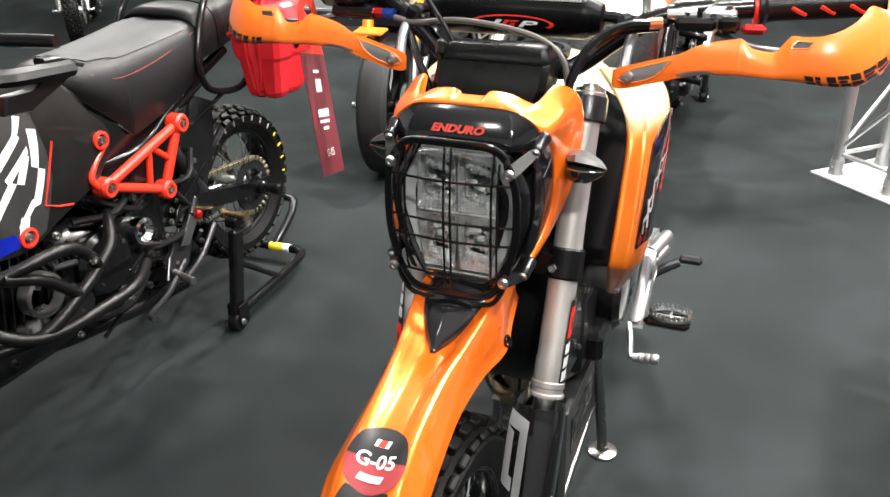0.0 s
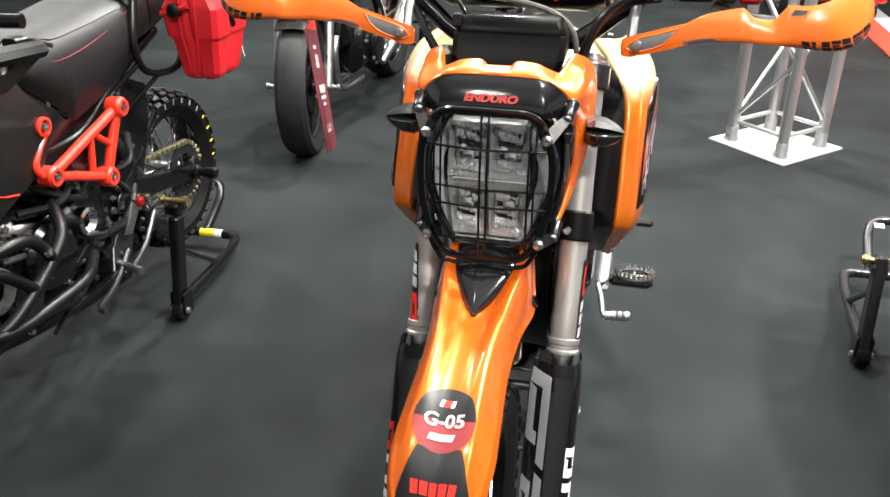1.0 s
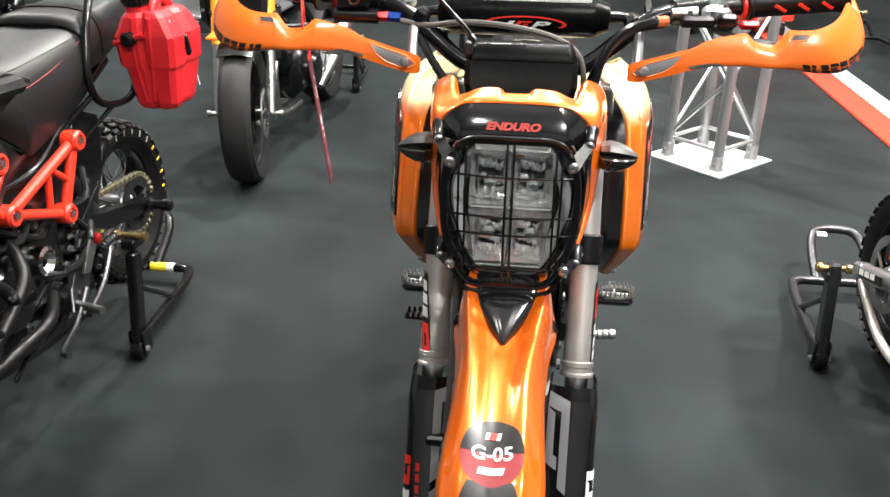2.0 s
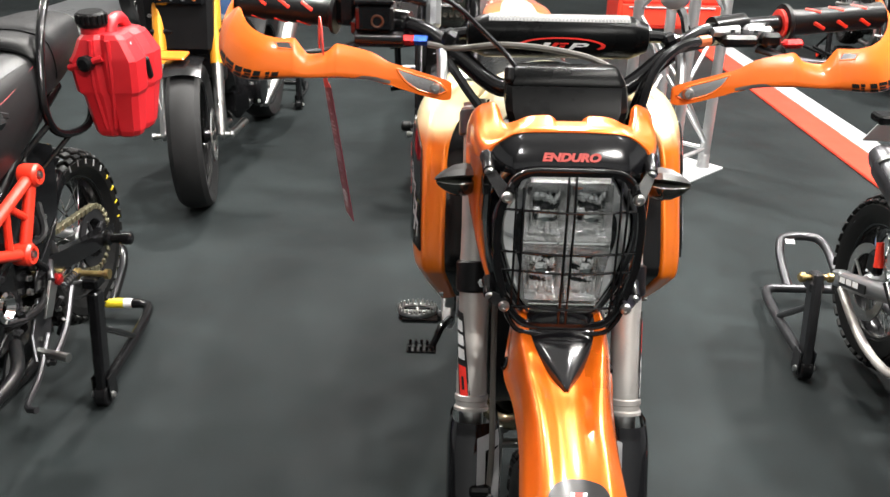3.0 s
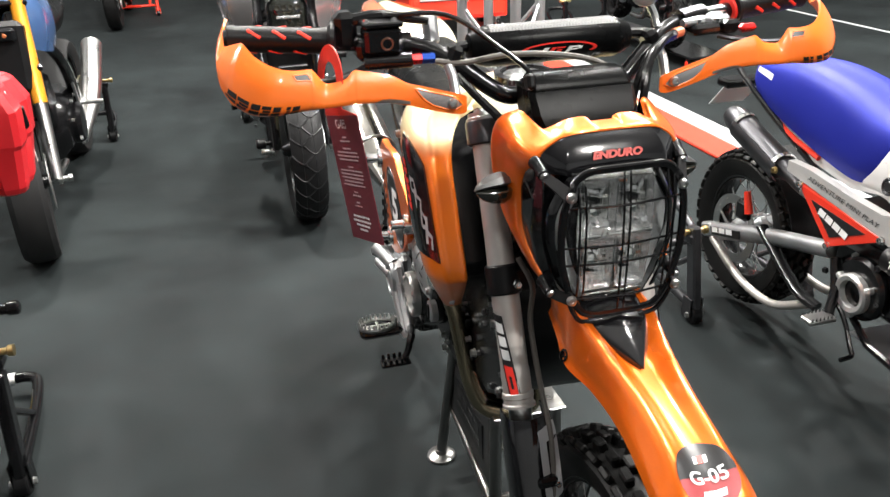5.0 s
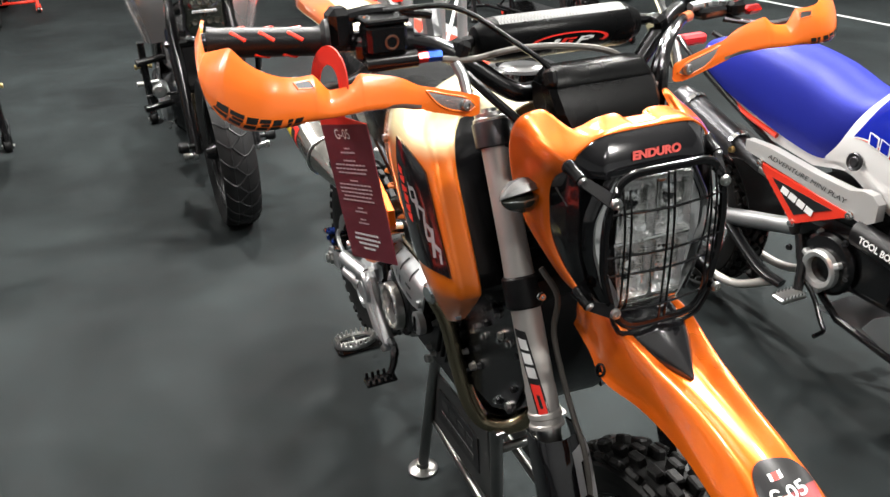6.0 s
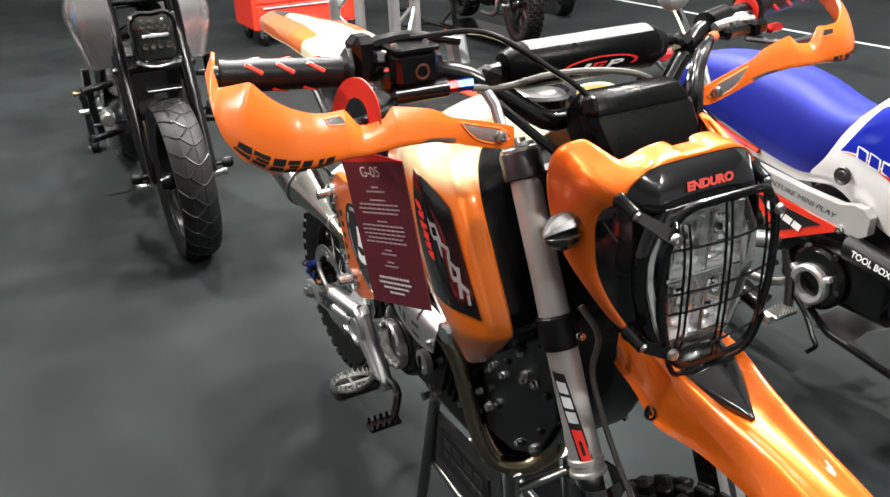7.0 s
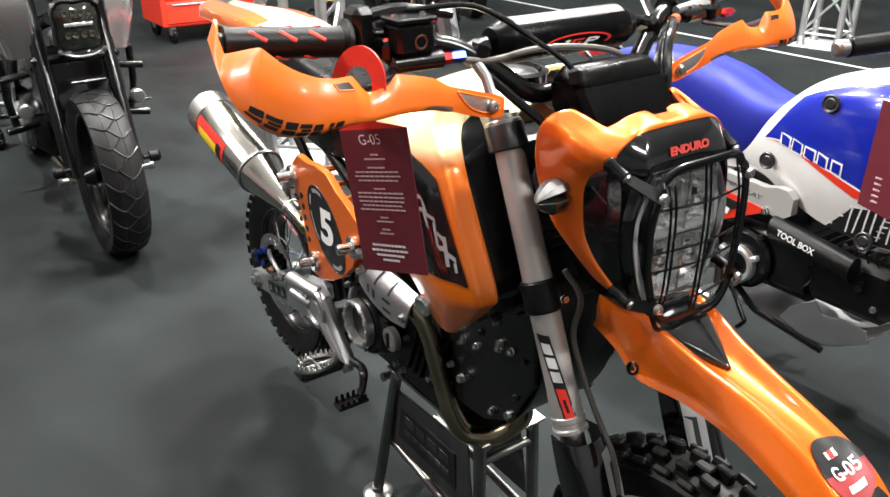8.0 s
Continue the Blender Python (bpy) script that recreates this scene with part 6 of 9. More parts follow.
# swingarm, footrest brackets, pedals
for s in MIR:
    arm = part("swingarm", Mesh().loft([[(s * (0.092 + 0.018 * a), y, z + h * b) for a, b in ((-1, -1), (1, -1), (1.15, 0), (1, 1), (-1, 1))] for y, z, h in ((1.6, 0.42, 0.03), (1.75, 0.39, 0.032), (1.9, 0.36, 0.028), (2.02, 0.338, 0.024), (2.07, 0.33, 0.018))]), ALU, hero, "bare aluminium swingarm", 40)
    if s < 0:
        part("arm_blocks", bars(facing((-0.1125, 1.955, 0.335), (0, -1, 0.2), (0, 0.2, 1)), [0.028, 0.028, 0.028], 0.03, 0.2, 0.0, 0.002), INKBLACK, arm)
        part("arm_blocks_inner", bars(facing((-0.1148, 1.947, 0.345), (0, -1, 0.2), (0, 0.2, 1)), [0.0125] * 3, 0.012, 1.68, 0.0, 0.0008), ALU, arm)
    part("chain_adjuster", Mesh().bolt((s * 0.1, 2.07, 0.328), (0, 1, -0.1), 0.007, 0.02), STEEL, arm)
    part("axle_nut", Mesh().lathe([(0.018, 0), (0.018, 0.008), (0.012, 0.01), (0.012, 0.016), (0.006, 0.016)], (s * 0.112, 2.03, 0.335), (s, 0, 0), 6), STEEL, arm)
    bc = V3([s * 0.148, 1.605, 0.462])
    br = part("foot_bracket", Mesh().slab([(s * 0.145, y, z) for y, z in ((1.655, 0.475), (1.64, 0.5), (1.61, 0.508), (1.575, 0.5), (1.552, 0.47), (1.535, 0.44), (1.505, 0.415), (1.485, 0.39), (1.498, 0.372), (1.525, 0.372), (1.555, 0.395), (1.6, 0.415), (1.64, 0.43))], 0.022, 0.006), ALU, hero, "cast aluminium footrest bracket")
    part("bracket_boss", Mesh().lathe([(0.044, -0.014), (0.044, 0.008), (0.04, 0.014), (0.033, 0.015), (0.03, 0.009), (0.02, 0.008), (0.018, 0.014), (0.008, 0.015)], bc, (s, 0, 0), 30), ALU, br)
    part("bracket_stub", Mesh().lathe([(0.014, 0.0), (0.014, 0.085), (0.012, 0.09), (0.005, 0.09)], (s * 0.15, 1.6, 0.495), (s * 0.25, 1, 0.1), 20), ALU, br)
    part("bracket_stub", Mesh().lathe([(0.0125, 0.0), (0.0125, 0.05), (0.01, 0.054), (0.004, 0.054)], (s * 0.152, 1.635, 0.458), (s * 0.4, 1, 0.35), 20), ALU, br)
    part("bracket_arm", Mesh().loft([[(s * (0.152 + 0.013 * a), y + w_ * b * 0.6, z + w_ * b) for a, b in ((-1, -1), (0.7, -1), (1, 0), (0.7, 1), (-1, 1))] for y, z, w_ in ((1.6, 0.46, 0.024), (1.56, 0.435, 0.02), (1.525, 0.405, 0.018), (1.5, 0.388, 0.016))]), ALU, br)
    part("bracket_pin", Mesh().bolt((s * 0.165, 1.503, 0.392), (s, 0, 0), 0.008, 0.007), DARKMETAL, br)
    part("arm_pivot", Mesh().box((s * 0.12, 1.66, 0.47), (0.03, 0.09, 0.05), 0.012, turn("X", -12)), ALU, br)
    pg = Mesh()
    pgo = part("footpeg", Mesh().box((s * 0.208, 1.497, 0.398), (0.092, 0.046, 0.022), 0.009), SATIN, hero, "toothed footpeg with bright teeth")
    loop = [(s * (0.214 + 0.04 * math.cos(w)), 1.495 + 0.024 * math.sin(w), 0.412) for w in np.linspace(0, 2 * math.pi, 25)]
    pg.tube(loop, 0.003, 6, 0, False, 1.6)
    pg.tube([(s * 0.175, 1.495, 0.41), (s * 0.25, 1.495, 0.41)], 0.003, 6)
    pg.tube([(s * 0.214, 1.474, 0.41), (s * 0.214, 1.516, 0.41)], 0.003, 6)
    for x, y, z in loop[:-1]:
        pg.lathe([(0.0042, 0), (0.0012, 0.011)], (x, y, z + 0.003), (0, 0, 1), 5)
    part("peg_teeth", pg, STEEL, pgo)
pd = part("brake_pedal", Mesh().tube([(-0.145, 1.48, 0.4), (-0.155, 1.43, 0.418), (-0.163, 1.405, 0.42), (-0.172, 1.395, 0.4), (-0.18, 1.39, 0.388)], [0.009, 0.008, 0.008, 0.007, 0.007], 10, 3), SATIN, hero, "black brake pedal")
M = Mesh().box((-0.2, 1.389, 0.382), (0.06, 0.028, 0.008), 0.002)
for k in range(5):
    for dy in (-0.012, 0.012):
        M.box((-0.177 - 0.0115 * k, 1.389 + dy, 0.39), (0.006, 0.004, 0.012), 0.001)
part("pedal_pad", M, SATIN, pd)
sh_ = part("shift_lever", Mesh().tube([(0.14, 1.44, 0.41), (0.15, 1.41, 0.395), (0.155, 1.385, 0.38), (0.16, 1.375, 0.372)], 0.006, 10, 3), ALU, hero, "aluminium shift lever")
part("shift_tip", Mesh().lathe([(0.009, 0), (0.009, 0.012), (0.0105, 0.014), (0.0105, 0.02), (0.009, 0.022), (0.0105, 0.026), (0.0105, 0.032), (0.009, 0.034), (0.0105, 0.038), (0.0105, 0.046), (0.008, 0.05)], (0.162, 1.375, 0.374), (1, 0.05, 0.08), 14), ALU, sh_)
part("kick_lever", Mesh().tube([(0.13, 1.66, 0.4), (0.165, 1.68, 0.42), (0.2, 1.7, 0.435)], [0.013, 0.012, 0.011], 10, 3).box((0.225, 1.71, 0.44), (0.05, 0.022, 0.018), 0.006), DARKMETAL, hero)
part("shock_spring", Mesh().tube([(0.03 * math.cos(w), 1.72 + 0.012 * w / 6.28 + 0.03 * math.sin(w) * 0.9, 0.5 + 0.032 * w / 6.28) for w in np.linspace(0, 6.28 * 6, 90)], 0.005, 6), NEON_OLD, hero)
M = Mesh()
for k in range(5):
    M.box((-0.1, 1.93 + 0.014 * k, 0.41 + 0.006 * (k % 2)), (0.05, 0.012, 0.03), 0.004)
cal = part("brake_caliper", M, SATIN, hero)
part("caliper_hose", Mesh().tube([(-0.11, 1.945, 0.445), (-0.125, 1.9, 0.45), (-0.13, 1.83, 0.435), (-0.125, 1.75, 0.45)], 0.005, 8, 4), STEEL, cal)
part("hose_nut", Mesh().tube([(-0.13, 1.835, 0.436), (-0.13, 1.815, 0.436)], 0.009, 6), STEEL, cal)
for k, (y, z) in enumerate(((1.9, 0.42), (1.87, 0.41), (1.96, 0.44), (1.99, 0.43), (1.93, 0.455))):
    part("caliper_fitting", Mesh().bolt((-0.125, y, z), (-1, 0, 0.3), 0.007, 0.012), (CHROME, STEEL, HOSEBLUE, CHROME, HOSEBLUE)[k], cal)
for y, z in ((1.94, 0.42), (1.98, 0.415)):
    part("caliper_bolt", Mesh().bolt((-0.127, y, z), (-1, 0, 0), 0.006, 0.006), HOSEBLUE, cal)
chain_run(hero, 0.075, 1.52, 0.44, 0.035, 2.03, 0.335, 0.1)

# steel lift stand under the engine
stand = thing("lift_stand", (0, 1.4, 0), "brushed steel lift stand under the orange motorcycle", "lift stand")
for x in (-0.05, 0.07):
    s = -1 if x < 0 else 1
    part("side_plate", Mesh().slab([(x, 1.485, 0.3), (x, 1.235, 0.315), (x + s * 0.004, 1.21, 0.16), (x + s * 0.004, 1.515, 0.16)], 0.004, 0.001), PLATESTEEL, stand)
    part("badge", Mesh().slab([(x + s * 0.0045, 1.455, 0.27), (x + s * 0.0045, 1.27, 0.275), (x + s * 0.0045, 1.265, 0.195), (x + s * 0.0045, 1.47, 0.19)], 0.004), INKBLACK, stand)
    for r_, n_ in ((0, 4), (1, 6)):
        for k in range(n_):
            w_ = 0.16 / n_
            part("badge_block", Mesh().box((x + s * 0.0068, 1.445 - w_ * (k + 0.5), 0.248 - 0.03 * r_), (0.001, w_ * 0.75, 0.02 - 0.008 * r_), 0.0003), PLATESTEEL, stand)
    lg = part("leg", Mesh().tube([(x, 1.475, 0.345), (x + s * 0.024, 1.534, 0.02)], 0.012, 14), STANDSTEEL, stand)
    part("foot", Mesh().lathe([(0.034, 0.0), (0.034, 0.006), (0.028, 0.01), (0.014, 0.012), (0.013, 0.022)], (x + s * 0.025, 1.534, 0), (0, 0, 1), 24), STANDSTEEL, lg)
    lg = part("leg", Mesh().tube([(x, 1.2, 0.345), (x + s * 0.006, 1.19, 0.02)], 0.012, 14), STANDSTEEL, stand)
    part("foot", Mesh().lathe([(0.034, 0.0), (0.034, 0.006), (0.028, 0.01), (0.014, 0.012), (0.013, 0.022)], (x + s * 0.006, 1.19, 0), (0, 0, 1), 24), STANDSTEEL, lg)
    part("rail", Mesh().tube([(x, 1.51, 0.155), (x + s * 0.004, 1.19, 0.12)], 0.009, 12), STANDSTEEL, stand)
    part("rail", Mesh().tube([(x - s * 0.01, 1.47, 0.335), (x - s * 0.01, 1.19, 0.34)], 0.011, 12), STANDSTEEL, stand)
for y, z in ((1.2, 0.3), (1.195, 0.15), (1.53, 0.3), (1.53, 0.14)):
    part("cross_tube", Mesh().tube([(-0.055, y, z), (0.075, y, z)], 0.009, 12), STANDSTEEL, stand)
part("top_plate", Mesh().slab([(-0.06, 1.18, 0.35), (0.085, 1.18, 0.35), (0.085, 1.5, 0.345), (-0.06, 1.5, 0.345)], 0.006, 0.002), STANDSTEEL, stand)

# hanging card
card = thing("entry_card", (-0.302, 1.088, 0.79), "maroon entry card numbered G-05 hanging from the brake lever", "card")
TLc, BLc, BRc, TRc = V3([-0.326, 1.122, 0.978]), V3([-0.302, 1.12, 0.79]), V3([-0.276, 1.012, 0.818]), V3([-0.3, 1.014, 1.004])
cd = unit(TLc - TRc)
cz_ = unit(TRc - BRc)
cn = unit(np.cross(cd, cz_))
CW = float(np.linalg.norm(TLc - TRc))


def on_card(a, z):
    """A place on the card: a from its front edge, z as if it hung plumb from 0.79 to 0.985."""
    f = (z - 0.79) / 0.195
    p, q = BRc + (TRc - BRc) * f, BLc + (TLc - BLc) * f
    return p + (q - p) * (a / CW)


part("card", Mesh().slab([on_card(0, 0.79), on_card(CW, 0.79), on_card(CW, 0.985), on_card(0, 0.985)], 0.0012), MAROON, card)
part("card_top", Mesh().slab([on_card(0, 0.9851), on_card(CW, 0.9851), on_card(CW * 0.92, 1.035), on_card(CW * 0.5, 1.035), on_card(CW * 0.42, 0.994)], 0.0012), CARDRED, card)
cc = on_card(0.068, 1.036)
G = [[cc + (cd * math.cos(w) + V3([0, 0, 1.0]) * math.sin(w)) * r for w in np.linspace(-0.6, math.pi + 0.5, 28)] for r in (0.024, 0.046)]
part("hook_ring", Mesh().sheet(G, 0.0015), CARDRED, card)
for side in (-1, 1):
    nrm = cn * side if cn[0] * side > 0 else cn * side
    rt = cd * (1 if np.cross(cd, V3([0, 0, 1.0])) @ (cn * side) > 0 else -1)
    def face(a, z, rt=rt, side=side):
        o = on_card(a if rt @ cd > 0 else CW - a, z) + cn * side * 0.0009
        return facing(o, rt, cz_)
    if side * cn[0] < 0:
        part("card_number", lettering("G-05", 0.0125, face(0.034, 0.966), 0.0004, 0.036), INKWHITE, card)
        for k, wd in enumerate((0.014, 0.036, 0, 0.03, 0.075, 0.08, 0.07, 0, 0.02, 0.08, 0.082, 0.08, 0.07, 0.08, 0, 0.014, 0.03, 0, 0.014, 0.026, 0, 0)):
            if wd:
                T = bars(face(0.055 - wd / 2, 0.952 - 0.0056 * k), [wd / 9 * 0.86] * 9, 0.0022, 0.16, 0.0, 0.0004)
                part("print_line", T, INKPINK, card)
        for k, wd in enumerate((0.06, 0.065, 0.05, 0.03)):
            T = bars(face(0.055 - wd / 2, 0.828 - 0.0072 * k), [wd / 9 * 0.86] * 9, 0.0032, 0.16, 0.0, 0.0004)
            part("print_line", T, INKWHITE, card)
    else:
        part("card_number", lettering("G-05", 0.012, face(0.036, 0.82), 0.0004, 0.038), INKWHITE, card)
        for z, wd, h in ((0.885, 0.056, 0.012), (0.875, 0.05, 0.005), (0.864, 0.03, 0.005), (0.925, 0.03, 0.02), (0.955, 0.03, 0.005)):
            T = bars(face(0.055 - wd / 2, z), [wd / 5 * 0.86] * 5, h, 0.16, 0.0, 0.0004)
            part("print_line", T, INKWHITE, card)

# ---- paddock stands ----


def paddock_stand(at, half, bob_z, mat, label, hoop_x=0.0, hoop=0.1, depth=0.44, low=0.05):
    """A rear lift stand: two wheeled uprights, side rails, cross tube and a raised handle hoop; at: middle between its wheels on the floor."""
    x, y = at
    st = thing("paddock_stand", (x, y, 0), label, "paddock stand", "paddock stands")
    for s in MIR:
        rx = x + s * half
        part("rail", Mesh().tube([(rx, y, 0.05), (rx - s * 0.012, y + depth * 0.6, low), (rx - s * 0.03, y + depth * 0.93, low), (rx - s * 0.06, y + depth, low)], 0.0145, 14, 4), mat, st)
        up = part("upright", Mesh().box((rx, y + 0.02, 0.17), (0.028, 0.045, 0.27), 0.006, turn("X", -10)), mat, st)
        part("pad_bracket", Mesh().box((rx, y + 0.045, bob_z), (0.04, 0.05, 0.03), 0.005), mat, up)
        part("bobbin", Mesh().lathe([(0.009, -0.045), (0.014, -0.04), (0.014, -0.03), (0.008, -0.027), (0.008, 0.03), (0.013, 0.034), (0.013, 0.045)], (rx, y + 0.045, bob_z + 0.02), (1, 0, 0), 16), BRASS, up)
        wl = part("roller", Mesh().lathe([(0.012, -0.016), (0.026, -0.016), (0.03, -0.012), (0.03, 0.012), (0.026, 0.016), (0.012, 0.016)], (rx, y - 0.005, 0.03), (1, 0, 0), 22), MATTE, st)
        for e in MIR:
            part("roller_bolt", Mesh().bolt((rx + 0.021 * e, y - 0.005, 0.03), (e, 0, 0), 0.008, 0.008), STEEL, wl)
            part("roller_fork", Mesh().box((rx + 0.02 * e, y + 0.006, 0.05), (0.005, 0.045, 0.07), 0.002), mat, wl)
        part("brace", Mesh().tube([(rx, y + 0.04, 0.2), (rx - s * 0.01, y + depth * 0.55, low + 0.005)], 0.009, 10), mat, st)
    part("cross_tube", Mesh().tube([(x - half + 0.06, y + depth, low), (x + half - 0.06, y + depth, low)], 0.0145, 14), mat, st)
    hx = x + hoop_x
    part("handle_hoop", Mesh().tube([(hx - hoop, y + depth, low), (hx - hoop, y + depth + 0.09, low + 0.05), (hx - hoop * 0.9, y + depth + 0.15, low + 0.085), (hx - hoop * 0.55, y + depth + 0.19, low + 0.1),
                                     (hx + hoop * 0.55, y + depth + 0.19, low + 0.1), (hx + hoop * 0.9, y + depth + 0.15, low + 0.085), (hx + hoop, y + depth + 0.09, low + 0.05), (hx + hoop, y + depth, low)], 0.0145, 14, 4), mat, st)
    return st


ps = paddock_stand((-1.215, 1.705), 0.185, 0.33, SATIN, "black tubular paddock stand under a rear wheel", -0.06, 0.09)
part("tape", Mesh().tube([(-1.2, 2.145, 0.05), (-1.145, 2.145, 0.05)], 0.0152, 14), YELLOW, ps)
part("tape_end", Mesh().tube([(-1.145, 2.145, 0.05), (-1.12, 2.145, 0.05)], 0.0152, 14), INKWHITE, ps)
ps = paddock_stand((1.03, 1.915), 0.197, 0.265, DARKMETAL, "dark steel paddock stand with worn paint and gold pins", 0.0, 0.085)
part("sticker", Mesh().box((0.97, 2.47, 0.166), (0.03, 0.02, 0.002), 0.0005, turn("X", 25)), INKWHITE, ps)

# ---- black motorcycle with the red frame braces ----
LX = -1.19
bk = thing("black_motorcycle", (LX, 1.4, 0), "black and carbon motorcycle with red braces and a leather seat", "motorcycle")
wheel(bk, (LX, 1.965, 0.35), 0.24, 0.12, 0.16, "block", SATIN, "wire", None, -1, apart=True)
for k in range(13):
    w = radians(150 - 13 * k)
    q = V3([0, math.cos(w), math.sin(w)])
    part("tyre_print_block", Mesh().box(V3([LX + 0.0592, 1.965, 0.35]) + q * 0.205, (0.002, 0.006, 0.018 if k % 3 else 0.014), 0.0006, turn("X", math.degrees(w) - 90)), INKGREY if k < 9 else YELLOW, bk)
wheel(bk, (LX, 0.72, 0.26), 0.24, 0.11, 0.16, "block", SATIN, "wire")
for s in MIR:
    part("fork_tube", Mesh().tube([(LX + s * 0.09, 0.72, 0.26), (LX + s * 0.09, 0.96, 0.86)], 0.022, 14), SATIN, bk)
part("handlebar", Mesh().tube([(LX - 0.42, 1.05, 0.99), (LX - 0.2, 1.0, 0.98), (LX, 0.97, 0.94), (LX + 0.2, 1.0, 0.98), (LX + 0.4, 1.04, 0.985)], 0.012, 12, 4), SATIN, bk)
SEAT = []
for y, w, zt, zs in ((1.33, 0.06, 0.838, 0.805), (1.36, 0.092, 0.846, 0.775), (1.41, 0.116, 0.85, 0.727), (1.458, 0.126, 0.853, 0.68), (1.468, 0.127, 0.854, 0.668), (1.486, 0.128, 0.856, 0.666), (1.6, 0.13, 0.868, 0.695), (1.69, 0.13, 0.88, 0.728), (1.755, 0.126, 0.885, 0.765)):
    SEAT.append([(LX + w * sx, y, zs + (zt - zs) * f) for sx, f in ((-0.9, 0), (-1, 0.3), (-0.97, 0.62), (-0.84, 0.88), (-0.55, 0.985), (0, 0.97), (0.55, 0.985), (0.84, 0.88), (0.97, 0.62), (1, 0.3), (0.9, 0))])
ss = Surf(SEAT, 6)
seat = part("seat", Mesh().sheet(ss.g, 0.008), LEATHER, bk, "black stitched leather rider seat", 45)
son = 1 if ss.normal(0.6, 0.5)[2] > 0 else -1
for v in (0.27, 0.73):
    part("seam", Mesh().tube([ss.at(u, v + (0.04 if v > 0.5 else -0.04) * math.sin(u * 3)) + ss.normal(u, v) * 0.0045 * son for u in (0.2, 0.38, 0.75, 0.97)], 0.0008, 5, 8), STICKRED, seat)
for v0, v1 in ((0.36, 0.3), (0.64, 0.7)):
    part("panel_seam", Mesh().tube([ss.at(u, v0 + (v1 - v0) * u) + ss.normal(u, 0.5) * 0.0036 * son for u in (0.22, 0.4, 0.7, 0.94)], 0.0016, 5, 8), SOFT, seat)
part("panel_seam", Mesh().tube([ss.at(0.22, v) + ss.normal(0.22, v) * 0.0036 * son for v in np.linspace(0.35, 0.65, 14)], 0.0016, 5), SOFT, seat)
part("seat_panel", Mesh().sheet(ss.patch([(0.24, 0.37), (0.24, 0.63), (0.93, 0.7), (0.93, 0.3)], 0.0045 * son, 14, 12), 0.003), SEATTOP, seat)
PIL = []
for y, w, zt, zs in ((1.75, 0.122, 0.892, 0.79), (1.775, 0.124, 0.912, 0.79), (1.86, 0.115, 0.918, 0.8), (1.96, 0.1, 0.925, 0.82), (2.06, 0.08, 0.925, 0.85)):
    PIL.append([(LX + w * sx, y, zs + (zt - zs) * f) for sx, f in ((-0.95, 0), (-1, 0.4), (-0.9, 0.82), (-0.5, 0.98), (0, 1), (0.5, 0.98), (0.9, 0.82), (1, 0.4), (0.95, 0))])
psf = Surf(PIL, 5)
pil = part("pillion_seat", Mesh().sheet(psf.g, 0.008), LEATHER, bk, "black leather pillion pad", 45)
part("strap", Mesh().sheet(psf.patch([(0.42, 0.05), (0.42, 0.95), (0.5, 0.95), (0.5, 0.05)], 0.006 * (1 if psf.normal(0.5, 0.5)[2] > 0 else -1), 2, 20), 0.003), MATTE, pil)
part("strap", Mesh().sheet(psf.patch([(0.02, 0.05), (0.02, 0.95), (0.09, 0.95), (0.09, 0.05)], 0.006 * (1 if psf.normal(0.5, 0.5)[2] > 0 else -1), 2, 20), 0.003), MATTE, pil)
